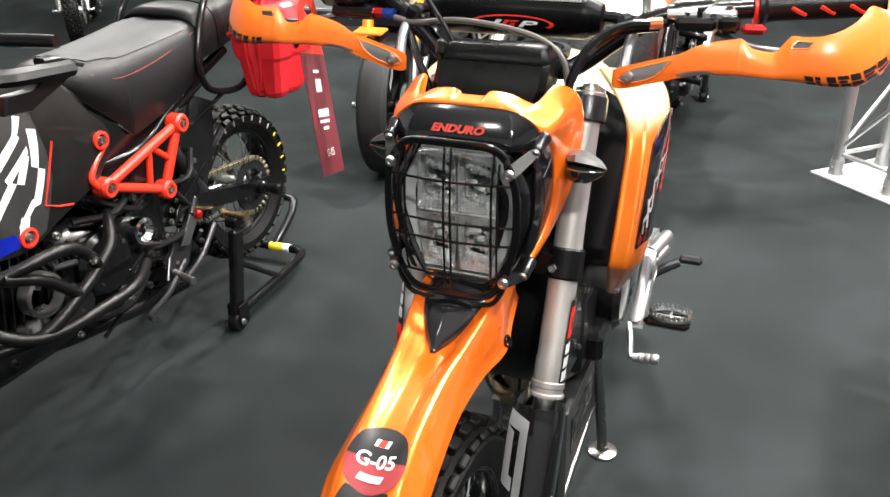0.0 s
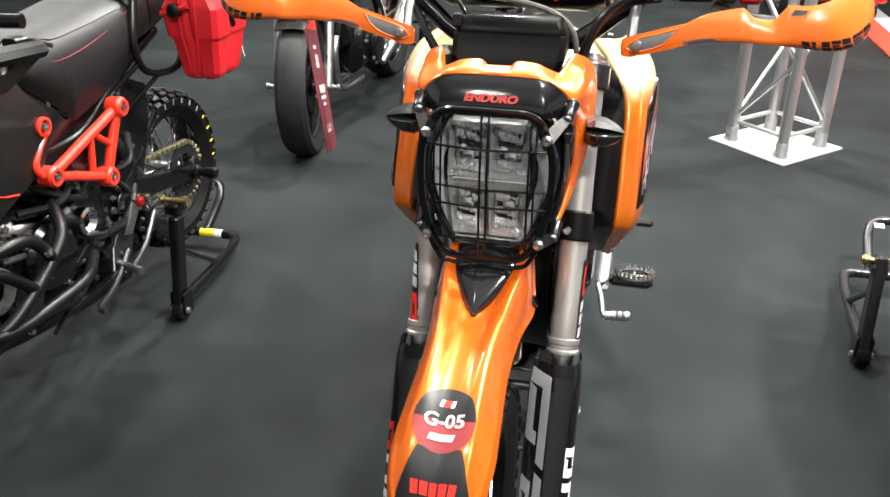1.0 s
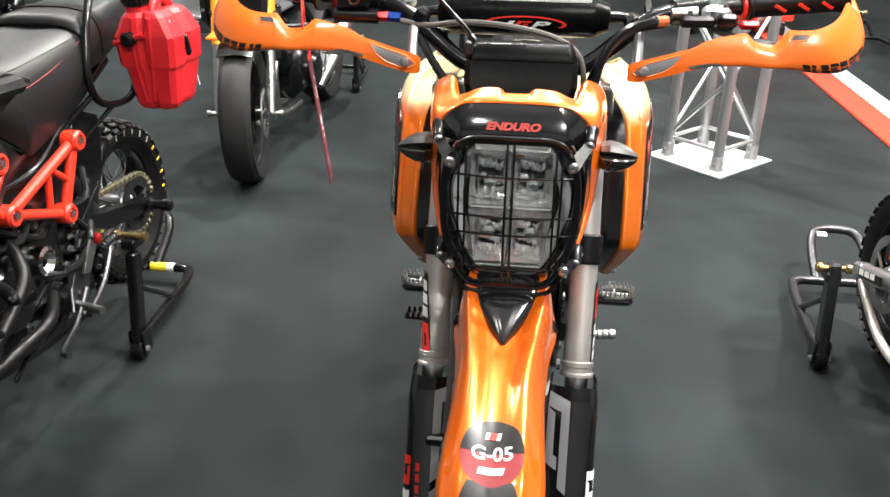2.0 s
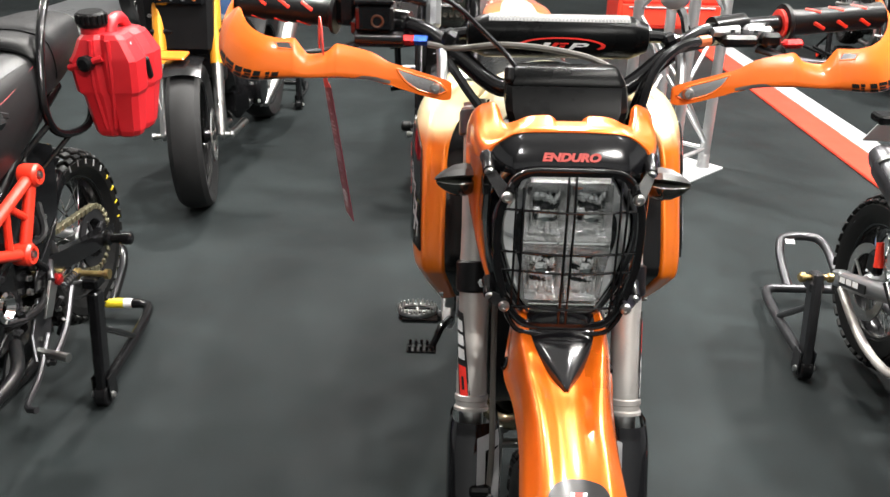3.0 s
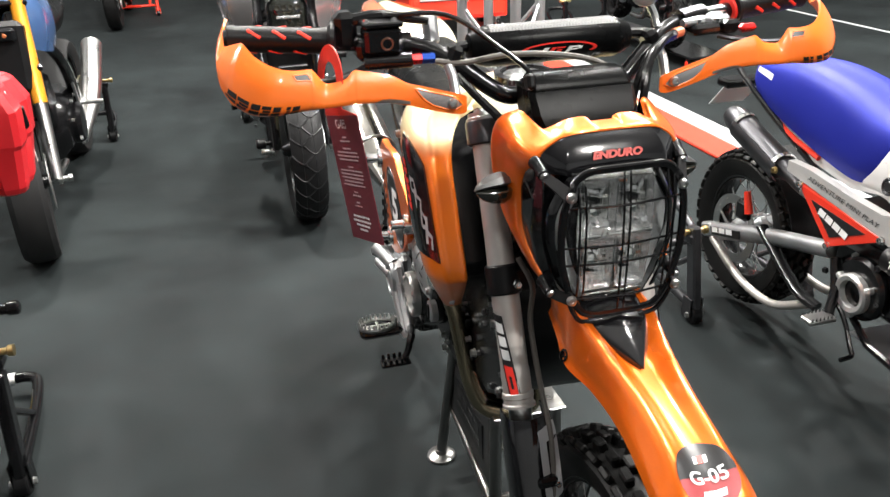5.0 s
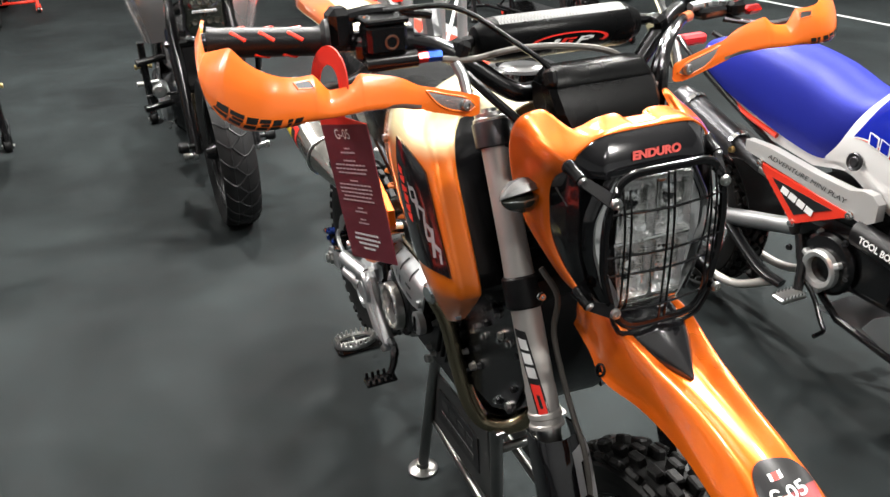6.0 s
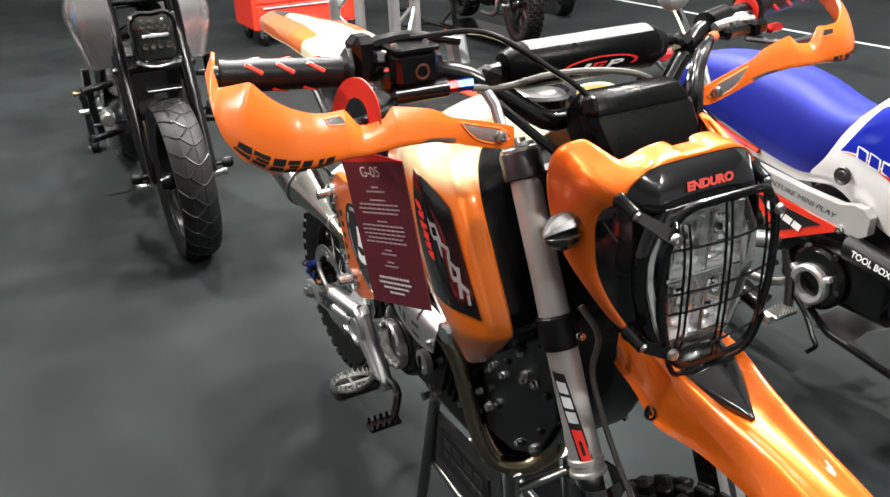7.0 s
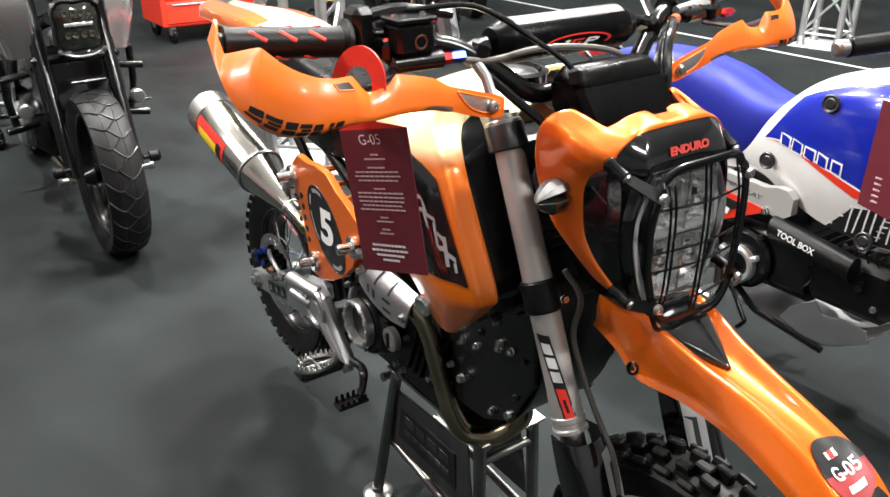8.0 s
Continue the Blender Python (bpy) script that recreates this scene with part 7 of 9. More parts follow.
# tank and side panels
TK = []
for y, w, zt, zs in ((0.9, 0.08, 0.86, 0.76), (1.0, 0.1, 0.89, 0.76), (1.15, 0.1, 0.875, 0.75), (1.28, 0.095, 0.848, 0.74), (1.36, 0.09, 0.83, 0.72), (1.43, 0.07, 0.8, 0.7)):
    TK.append([(LX + w * math.sin(radians(a)), y, zs + (zt - zs) * max(0, math.cos(radians(a))) ** 0.6) for a in (-90, -70, -45, -20, 0, 20, 45, 70, 90)])
part("tank", Mesh().sheet(Surf(TK, 5).g, 0.004), GREYBOX, bk)
for s in MIR:
    px = LX + s * 0.122
    SP = [[(px - s * 0.012, 0.93, 0.872), (px - s * 0.006, 1.1, 0.86), (px - s * 0.006, 1.22, 0.845), (px - s * 0.016, 1.288, 0.83)],
          [(px + s * 0.006, 0.93, 0.77), (px + s * 0.01, 1.12, 0.768), (px + s * 0.006, 1.25, 0.763), (px - s * 0.004, 1.335, 0.764)],
          [(px + s * 0.01, 0.94, 0.66), (px + s * 0.012, 1.12, 0.66), (px + s * 0.008, 1.27, 0.66), (px + s * 0.004, 1.385, 0.69)],
          [(px, 0.96, 0.545), (px + s * 0.004, 1.1, 0.522), (px + s * 0.004, 1.2, 0.556), (px + s * 0.002, 1.33, 0.6)]]
    sps = Surf(SP, 6)
    pn = part("side_panel", Mesh().sheet(sps.g, 0.005), GREYBOX, bk, "dark anthracite side panel with red edge", 42)
    o = 1 if sps.normal(0.5, 0.5)[0] * s > 0 else -1
    part("carbon_field", Mesh().skin(sps.patch([(0.05, 0.0), (0.05, 0.48), (0.97, 0.5), (0.97, 0.0)], 0.0034 * o, 10, 10)), CARBON, pn)
    def on_panel(y, z):
        return min(((sps.at(u, v)[1] - y) ** 2 + (sps.at(u, v)[2] - z) ** 2, u, v) for u in np.linspace(0, 1, 45) for v in np.linspace(0, 1, 60))[1:]
    for q, m_ in ((((1.14, 0.805), (1.152, 0.797), (1.135, 0.76), (1.124, 0.766)), INKWHITE), (((1.16, 0.77), (1.178, 0.76), (1.163, 0.69), (1.147, 0.695)), INKWHITE), (((1.124, 0.766), (1.135, 0.758), (1.06, 0.7), (1.05, 0.708)), INKWHITE),
                  (((1.147, 0.735), (1.147, 0.72), (1.09, 0.675), (1.085, 0.688)), INKWHITE), (((1.135, 0.72), (1.148, 0.715), (1.125, 0.665), (1.112, 0.67)), INKWHITE), (((1.163, 0.68), (1.176, 0.672), (1.15, 0.61), (1.135, 0.615)), INKWHITE),
                  (((1.135, 0.625), (1.145, 0.615), (1.1, 0.575), (1.092, 0.586)), INKWHITE), (((1.09, 0.672), (1.1, 0.665), (1.04, 0.6), (1.03, 0.61)), INKWHITE), (((1.1, 0.595), (1.118, 0.588), (1.106, 0.555), (1.09, 0.56)), INKWHITE),
                  (((0.95, 0.84), (1.1, 0.825), (1.085, 0.79), (0.95, 0.79)), CYAN), (((1.0, 0.575), (1.07, 0.57), (1.1, 0.54), (1.0, 0.54)), BLUE)):
        mid = np.mean(q, 0)
        if m_ is INKWHITE:
            q = [mid + (np.array(p) - mid) * 1.08 for p in q]
        part("stripe", Mesh().skin(sps.patch([on_panel(*p) for p in q], 0.0042 * o, 5, 5)), m_, pn)
    part("red_edge", Mesh().tube([sps.at(u, v) + sps.normal(u, v) * 0.003 * o for u, v in [on_panel(*q) for q in ((1.213, 0.73), (1.19, 0.66), (1.165, 0.601), (1.2, 0.583), (1.239, 0.572))]], 0.0028, 6), RED, pn)
    for u, v in (on_panel(1.351, 0.687), on_panel(1.105, 0.551)):
        c = sps.at(u, v) + V3([s * 0.003, 0, 0])
        part("red_washer", Mesh().ring([(0.022, 0), (0.022, 0.006), (0.016, 0.008), (0.013, 0.0)], c, (s, 0, 0), 26), RED, pn)
        part("panel_bolt", Mesh().bolt(c, (s, 0, 0), 0.0085, 0.01), STEEL, pn)
    # red triangular brace
    bx_ = LX + s * 0.135
    A, B, C = V3([bx_ + s * 0.012, 1.593, 0.662]), V3([bx_, 1.334, 0.58]), V3([bx_ + s * 0.006, 1.518, 0.51])
    br = part("brace", Mesh().tube([A, B], 0.0125, 14).tube([A, C], 0.0125, 14).tube([B, C], 0.0125, 14).tube([(A + B) / 2 + V3([0, 0.02, 0.0]), (B + C) / 2 + V3([0, 0.045, -0.015])], 0.008, 10).tube([(A + B) / 2 + V3([0, 0.03, 0.005]), A * 0.45 + C * 0.55], 0.008, 10), RED, bk, "red triangular frame brace")
    for p in (A, B, C):
        part("boss", Mesh().lathe([(0.022, -0.02), (0.0245, -0.014), (0.0245, 0.014), (0.02, 0.02), (0.014, 0.02), (0.013, 0.014)], p, (s, 0, 0), 24), RED, br)
        part("brace_bolt", Mesh().bolt(p + V3([s * 0.013, 0, 0]), (s, 0, 0), 0.0085, 0.01), STEEL, br)
    part("red_tube", Mesh().tube([B + V3([0, -0.02, 0.006]), (bx_ - s * 0.004, 1.303, 0.612), (bx_ - s * 0.008, 1.325, 0.64), (bx_ - s * 0.012, 1.362, 0.668)], 0.008, 10, 4), RED, br)
    part("frame_cover", Mesh().slab([(LX + s * 0.1, y, z) for y, z in ((1.3, 0.79), (1.345, 0.765), (1.48, 0.665), (1.6, 0.69), (1.66, 0.66), (1.62, 0.56), (1.52, 0.48), (1.4, 0.5), (1.28, 0.56), (1.24, 0.62))], 0.012, 0.003), SATIN, bk)
    part("side_frame", Mesh().tube([(LX + s * 0.09, 1.3, 0.62), (LX + s * 0.1, 1.5, 0.62), (LX + s * 0.095, 1.66, 0.7), (LX + s * 0.08, 1.9, 0.78)], 0.015, 12, 4), SATIN, bk)
    part("swingarm", Mesh().loft([[(LX + s * (0.092 + 0.014 * a), y, z + h * b) for a, b in ((-1, -1), (1, -1), (1, 1), (-1, 1))] for y, z, h in ((1.52, 0.43, 0.026), (1.7, 0.4, 0.026), (1.9, 0.36, 0.022), (2.03, 0.345, 0.02))]), SATIN, bk)
    part("axle_block", Mesh().lathe([(0.022, 0), (0.022, 0.02), (0.014, 0.026), (0.014, 0.05), (0.018, 0.054), (0.018, 0.075), (0.012, 0.08)], (LX + s * 0.1, 1.965, 0.35), (s, 0, 0), 18), SATIN, bk)
    # crash bars
    cb = part("crash_bar", Mesh().tube([(LX + s * 0.08, 1.367, 0.52), (LX + s * 0.12, 1.335, 0.513), (LX + s * 0.172, 1.285, 0.5), (LX + s * 0.195, 1.254, 0.477), (LX + s * 0.205, 1.2, 0.448), (LX + s * 0.21, 1.12, 0.41), (LX + s * 0.2, 1.03, 0.37), (LX + s * 0.15, 0.95, 0.36)], 0.0135, 12, 4), MATTE, bk, "black tubular crash bar")
    part("upper_hoop", Mesh().tube([(LX + s * 0.12, 0.92, 0.5), (LX + s * 0.19, 1.0, 0.525), (LX + s * 0.21, 1.08, 0.534), (LX + s * 0.212, 1.14, 0.524), (LX + s * 0.208, 1.185, 0.482), (LX + s * 0.205, 1.2, 0.455)], 0.0135, 12, 4), MATTE, cb)
    part("lower_rail", Mesh().tube([(LX + s * 0.12, 0.93, 0.43), (LX + s * 0.19, 0.98, 0.385), (LX + s * 0.208, 1.06, 0.36), (LX + s * 0.205, 1.2, 0.352), (LX + s * 0.198, 1.306, 0.352), (LX + s * 0.15, 1.4, 0.36)], 0.0135, 12, 4), MATTE, cb)
    part("front_strut", Mesh().tube([(LX + s * 0.19, 0.98, 0.52), (LX + s * 0.205, 1.06, 0.485), (LX + s * 0.21, 1.13, 0.42)], 0.0125, 12, 4), MATTE, cb)
    part("weld_bolt", Mesh().bolt((LX + s * 0.218, 1.18, 0.48), (s, 0, 0.2), 0.009, 0.008), CHROME, cb)
    # footpeg with pedal
    pg = part("footpeg", Mesh().tube([(LX + s * 0.12, 1.52, 0.27), (LX + s * 0.2, 1.5, 0.265)], [0.009, 0.011], 10), STEEL, bk)
    part("peg_lever", Mesh().tube([(LX + s * 0.13, 1.56, 0.29), (LX + s * 0.15, 1.46, 0.245), (LX + s * 0.17, 1.36, 0.235), (LX + s * 0.2, 1.34, 0.24)], 0.007, 8, 3), DARKMETAL, pg)
    part("peg_plate", Mesh().slab([(LX + s * 0.12, y, z) for y, z in ((1.62, 0.36), (1.56, 0.38), (1.5, 0.3), (1.52, 0.24), (1.58, 0.27))], 0.008, 0.002), DARKMETAL, pg)
    part("heel_guard", Mesh().slab([(LX + s * 0.126, y, z) for y, z in ((1.7, 0.52), (1.66, 0.48), (1.58, 0.4), (1.55, 0.4), (1.56, 0.43), (1.6, 0.46))], 0.006, 0.002), SATIN, bk)
    # rear rack tube
    rk = part("rack_tube", Mesh().tube([(LX + s * 0.1, 1.9, 1.0), (LX + s * 0.125, 1.79, 0.93), (LX + s * 0.135, 1.74, 0.85), (LX + s * 0.14, 1.715, 0.78), (LX + s * 0.142, 1.735, 0.72), (LX + s * 0.15, 1.79, 0.695), (LX + s * 0.16, 1.86, 0.695), (LX + s * 0.16, 1.9, 0.73), (LX + s * 0.16, 1.9, 0.82)], 0.0095, 12, 4), SATIN, bk)
    part("rack_strut", Mesh().tube([(LX + s * 0.142, 1.73, 0.74), (LX + s * 0.1, 1.66, 0.68)], 0.007, 8).tube([(LX + s * 0.155, 1.8, 0.7), (LX + s * 0.1, 1.7, 0.62)], 0.006, 8), SATIN, rk)
# engine: crankcase, covers, fins, bolts
eng = part("engine", Mesh().box((LX, 1.36, 0.4), (0.21, 0.42, 0.24), 0.04).box((LX, 1.1, 0.42), (0.15, 0.2, 0.14), 0.02, turn("X", -10)).box((LX, 1.42, 0.52), (0.16, 0.2, 0.12), 0.02), SATIN, bk, "black engine with bright fasteners", 40)
for k in range(8):
    part("cylinder_fin", Mesh().box((LX, 1.02 + 0.024 * k, 0.425), (0.18, 0.006, 0.165), 0.002, turn("X", -10)), SATIN, eng)
for s in MIR:
    ex = LX + s * 0.1
    part("side_cover", Mesh().lathe([(0.08, 0), (0.08, 0.02), (0.07, 0.035), (0.03, 0.04)], (ex, 1.3, 0.4), (s, 0, 0), 32), SATIN, eng)
    part("clutch_hub", Mesh().ring([(0.034, 0.0), (0.034, 0.03), (0.026, 0.034), (0.016, 0.02), (0.016, 0.0)], (ex, 1.434, 0.427), (s, 0, 0), 24), CHROME, eng)
    part("stator_ring", Mesh().ring([(0.05, 0.02), (0.05, 0.05), (0.043, 0.054), (0.038, 0.03)], (ex, 1.1, 0.42), (s, 0, 0), 28), STEEL, eng)
    rnd = random.Random(8)
    for k in range(48):
        y, z = rnd.uniform(1.0, 1.68), rnd.uniform(0.25, 0.55)
        part("bolt", Mesh().bolt((ex + s * rnd.uniform(0.0, 0.03), y, z), (s, rnd.uniform(-0.2, 0.2), 0), rnd.uniform(0.005, 0.009), 0.01), rnd.choice([CHROME, STEEL, DARKMETAL, STEEL]), eng)
    for k in range(18):
        y, z = rnd.uniform(1.15, 1.72), rnd.uniform(0.25, 0.5)
        part("linkage", Mesh().tube([(ex + s * 0.02, y, z), (ex + s * rnd.uniform(0.02, 0.05), y + rnd.uniform(-0.08, 0.08), z + rnd.uniform(-0.05, 0.05))], rnd.uniform(0.004, 0.008), 8), rnd.choice([DARKMETAL, DARKMETAL, SATIN, SATIN]), eng)
    part("spring", Mesh().tube([(ex + s * 0.03 + 0.009 * math.cos(w), 1.66 + 0.012 * w / 6.28, 0.36 + 0.009 * math.sin(w)) for w in np.linspace(0, 6.28 * 6, 80)], 0.002, 5), DARKMETAL, eng)
for s in MIR:
    ex = LX + s * 0.1
    part("shield_plate", Mesh().slab([(LX + s * 0.088, y, z) for y, z in ((1.66, 0.66), (1.74, 0.69), (1.81, 0.66), (1.8, 0.56), (1.76, 0.47), (1.68, 0.45), (1.64, 0.53))], 0.006, 0.002), GLOSS, bk)
    part("rotor_cover", Mesh().lathe([(0.055, 0), (0.055, 0.015), (0.045, 0.024), (0.02, 0.025)], (ex, 1.2, 0.335), (s, 0, 0), 26), GLOSS, eng)
    part("lever_plate", Mesh().slab([(ex + s * 0.04, y, z) for y, z in ((1.6, 0.42), (1.63, 0.4), (1.57, 0.33), (1.54, 0.34))], 0.006, 0.002), STEEL, eng)
    part("step_rail", Mesh().tube([(ex + s * 0.03, 1.7, 0.34), (ex + s * 0.05, 1.6, 0.28), (ex + s * 0.06, 1.5, 0.25)], 0.008, 8, 3), DARKMETAL, eng)
    part("red_fitting", Mesh().lathe([(0.014, 0), (0.014, 0.02), (0.008, 0.024)], (ex + s * 0.03, 1.62, 0.4), (s, 0, 0), 14), HOSERED, eng)
    for k in range(7):
        part("cooling_rib", Mesh().box((ex + s * 0.015, 1.13 + 0.016 * k, 0.47), (0.02, 0.005, 0.05), 0.002, turn("X", 25)), MATTE, eng)
    for k, (ya, za, yb, zb) in enumerate(((1.25, 0.52, 1.45, 0.55), (1.3, 0.56, 1.5, 0.48), (1.45, 0.36, 1.66, 0.42), (1.2, 0.28, 1.45, 0.3), (1.55, 0.5, 1.68, 0.56))):
        part("hose", Mesh().tube([(ex, ya, za), (ex + s * 0.035, (ya + yb) / 2, (za + zb) / 2 - 0.02), (ex, yb, zb)], 0.009, 8, 4), MATTE, eng)
chain_run(bk, LX + 0.075, 1.5, 0.44, 0.035, 1.965, 0.35, 0.085, None, 1.6)
part("chain_guard", Mesh().slab([(LX + 0.1, y, z) for y, z in ((1.62, 0.5), (1.72, 0.47), (1.66, 0.4), (1.6, 0.42))], 0.004), SATIN, bk)
part("shock", Mesh().tube([(LX + 0.08, 1.6, 0.62), (LX + 0.085, 1.72, 0.42)], 0.02, 14), DARKMETAL, bk)
part("inner_fender", Mesh().sheet([[(x, 1.965 - 0.27 * math.cos(radians(a)), 0.35 + 0.27 * math.sin(radians(a))) for x in np.linspace(LX - 0.07, LX + 0.07, 8)] for a in np.linspace(0, 70, 12)], 0.004), GLOSS, bk)
part("oil_pan", Mesh().box((LX, 1.17, 0.285), (0.2, 0.44, 0.12), 0.035), MATTE, bk)
part("rear_hugger", Mesh().sheet(Surf([[(LX + x, 1.965 - r * math.cos(radians(a)), 0.35 + r * math.sin(radians(a))) for x, r in ((-0.085, 0.235), (-0.075, 0.268), (0, 0.28), (0.075, 0.268), (0.085, 0.235))] for a in (-5, 20, 45, 62)], 4).g, 0.004), GLOSS, bk, "glossy black tyre hugger")
part("exhaust", Mesh().tube([(LX + 0.02, 1.02, 0.36), (LX + 0.06, 1.1, 0.26), (LX + 0.06, 1.4, 0.2), (LX + 0.05, 1.62, 0.19)], [0.016, 0.016, 0.02, 0.035], 14, 5), SATIN, bk)
part("belly", Mesh().box((LX, 1.62, 0.24), (0.14, 0.2, 0.1), 0.03), SATIN, bk)
# hand guard with end plate
hg = part("hand_guard", Mesh().tube([(LX + 0.2, 0.93, 0.97), (LX + 0.34, 0.885, 0.955), (LX + 0.41, 0.91, 0.952), (LX + 0.425, 0.96, 0.95), (LX + 0.425, 1.03, 0.945)], 0.021, 8, 4, True, 0.7), MATTE, bk, "black bar-end hand guard with a slotted plate")
part("end_plate", Mesh().slab([(LX + 0.415, y, z) for y, z in ((1.012, 0.969), (1.040, 0.958), (1.052, 0.945), (1.047, 0.935), (1.031, 0.930), (0.939, 0.896), (0.887, 0.899), (0.895, 0.927), (0.947, 0.925), (0.985, 0.946), (0.983, 0.970))], 0.026, 0.004), MATTE, hg)
for y, z in ((1.04, 0.95), (1.0, 0.945)):
    part("slot", Mesh().box((LX + 0.4385, y, z), (0.003, 0.022, 0.008), 0.002, turn("X", -20)), INKRED if y < 1.02 else INKBLACK, hg)
part("turn_signal", Mesh().box((LX + 0.28, 0.82, 0.93), (0.08, 0.05, 0.05), 0.015), NEON, bk)

# ---- red fuel can on its rack ----
can = thing("fuel_can", (-0.965, 1.93, 0.66), "red moulded plastic fuel can strapped on the black motorcycle's rack", "fuel can")
CAN = []
for z, x0, x1, y0, y1 in ((0.666, -0.998, -0.915, 1.862, 1.97), (0.672, -1.006, -0.907, 1.853, 1.98), (0.684, -1.01, -0.902, 1.848, 1.988), (0.77, -1.022, -0.893, 1.84, 2.015), (0.78, -1.034, -0.888, 1.837, 2.022), (0.852, -1.04, -0.884, 1.834, 2.026), (0.866, -1.03, -0.89, 1.836, 2.02),
                          (0.9, -1.016, -0.905, 1.842, 2.005), (0.91, -1.008, -0.915, 1.85, 1.995), (0.913, -1.0, -0.925, 1.86, 1.985)):
    c = 0.012
    CAN.append([(x0 + c, y0, z), ((x0 + x1) / 2 - 0.012, y0 - 0.002, z), ((x0 + x1) / 2, y0 + 0.006, z), ((x0 + x1) / 2 + 0.012, y0 - 0.002, z), (x1 - c, y0, z), (x1, y0 + c, z), (x1 + 0.002, (y0 + y1) / 2 - 0.03, z), (x1 - 0.008, (y0 + y1) / 2, z),
                (x1 + 0.002, (y0 + y1) / 2 + 0.03, z), (x1, y1 - c, z), (x1 - c, y1, z), (x0 + c, y1, z), (x0, y1 - c, z), (x0, y0 + c, z)])
part("body", Mesh().loft(CAN), CANRED, can, "", 14)
part("handle", Mesh().tube([(-0.95, 1.885, 0.908), (-0.95, 1.9, 0.932), (-0.95, 1.95, 0.935), (-0.95, 1.98, 0.908)], 0.014, 12, 4), CANRED, can)
part("neck", Mesh().lathe([(0.03, 0), (0.028, 0.03)], (-0.985, 1.88, 0.9), (0, -0.1, 1), 22), CANRED, can)
cap = part("filler_cap", Mesh().lathe([(0.032, 0.028), (0.033, 0.032), (0.033, 0.054), (0.028, 0.06), (0.01, 0.061)], (-0.985, 1.88, 0.9), (0, -0.1, 1), 26), MATTE, can, "ribbed black filler cap")
for k in range(18):
    w = 2 * math.pi * k / 18
    part("cap_rib", Mesh().box((-0.985 + 0.033 * math.cos(w), 1.876 + 0.033 * math.sin(w), 0.943), (0.006, 0.006, 0.022), 0.001, turn("Z", math.degrees(w))), MATTE, cap)
part("latch", Mesh().lathe([(0.018, 0), (0.018, 0.02), (0.012, 0.024)], (-0.99, 1.836, 0.85), (-0.2, -1, 0), 16), MATTE, can)
part("latch_arm", Mesh().tube([(-1.04, 1.845, 0.835), (-0.99, 1.826, 0.85), (-0.955, 1.83, 0.862)], 0.008, 8), CANRED, can)
part("recess", Mesh().lathe([(0.038, 0.0), (0.034, 0.003), (0.03, -0.001), (0.02, -0.002)], (-0.896, 1.935, 0.82), (1, 0, 0), 22), CANRED, can)
part("recess_knob", Mesh().box((-0.892, 1.935, 0.82), (0.014, 0.02, 0.06), 0.006, turn("X", 20)), MATTE, can)
for yy, zz, ln in ((1.875, 0.87, 0.05), (1.995, 0.72, 0.05)):
    part("print_line", Mesh().box((-0.899, yy, zz), (0.002, 0.004, ln), 0.0008, turn("X", 20)), INKWHITE, can)
for k in (-1, 1):
    part("rib", Mesh().tube([(-0.96 + 0.02 * k, 1.836, 0.9), (-0.965 + 0.022 * k, 1.838, 0.8), (-0.967 + 0.01 * k, 1.85, 0.69)], 0.006, 8, 3), CANRED, can)

# ---- blue and white motorcycle ----
BX = 1.03
bl = thing("blue_motorcycle", (BX, 1.5, 0), "blue and white retro motorcycle with a blue vinyl seat", "motorcycle")
wheel(bl, (BX, 1.955, 0.278), 0.24, 0.105, 0.15, "block", SATIN, "wire", None, -1, apart=True)
wheel(bl, (BX, 0.72, 0.27), 0.24, 0.1, 0.15, "block", SATIN, "wire")
for s in MIR:
    part("fork_tube", Mesh().tube([(BX + s * 0.09, 0.72, 0.27), (BX + s * 0.09, 0.95, 0.88)], 0.02, 14), FORK, bl)
SEAT = []
for y, w, zt, zs in ((1.95, 0.055, 0.77, 0.735), (1.91, 0.08, 0.79, 0.71), (1.82, 0.095, 0.806, 0.68), (1.7, 0.1, 0.808, 0.645), (1.57, 0.1, 0.787, 0.61), (1.47, 0.095, 0.753, 0.598), (1.4, 0.08, 0.742, 0.64), (1.33, 0.06, 0.765, 0.7), (1.27, 0.045, 0.8, 0.76)):
    SEAT.append([(BX + w * sx, y, zs + (zt - zs) * f) for sx, f in ((-0.9, 0), (-1, 0.3), (-0.97, 0.68), (-0.82, 0.92), (-0.45, 1.0), (0, 1.0), (0.45, 1.0), (0.82, 0.92), (0.97, 0.68), (1, 0.3), (0.9, 0))])
st = Surf(SEAT, 6)
seat = part("seat", Mesh().sheet(st.g, 0.008), BLUESEAT, bl, "smooth blue vinyl bench seat", 45)
part("seat_mark", Mesh().skin(st.patch([(0.12, 0.2), (0.12, 0.25), (0.24, 0.22), (0.24, 0.18)], 0.005 * (1 if st.normal(0.4, 0.2)[0] < 0 else -1), 4, 3)), INKWHITE, seat)
part("under_seat", Mesh().loft([[(BX + w * sx, y, z + h * f) for sx, f in ((-1, 0), (1, 0), (1, 1), (-1, 1))] for y, w, z, h in ((1.32, 0.075, 0.6, 0.1), (1.5, 0.085, 0.57, 0.06), (1.64, 0.082, 0.59, 0.05), (1.8, 0.07, 0.645, 0.05), (1.93, 0.05, 0.7, 0.03))]), WHITE, bl)
part("seat_red_line", Mesh().tube([(BX - 0.088, 1.62, 0.608), (BX - 0.088, 1.75, 0.64), (BX - 0.08, 1.88, 0.69)], 0.007, 8, 3), RED, bl)
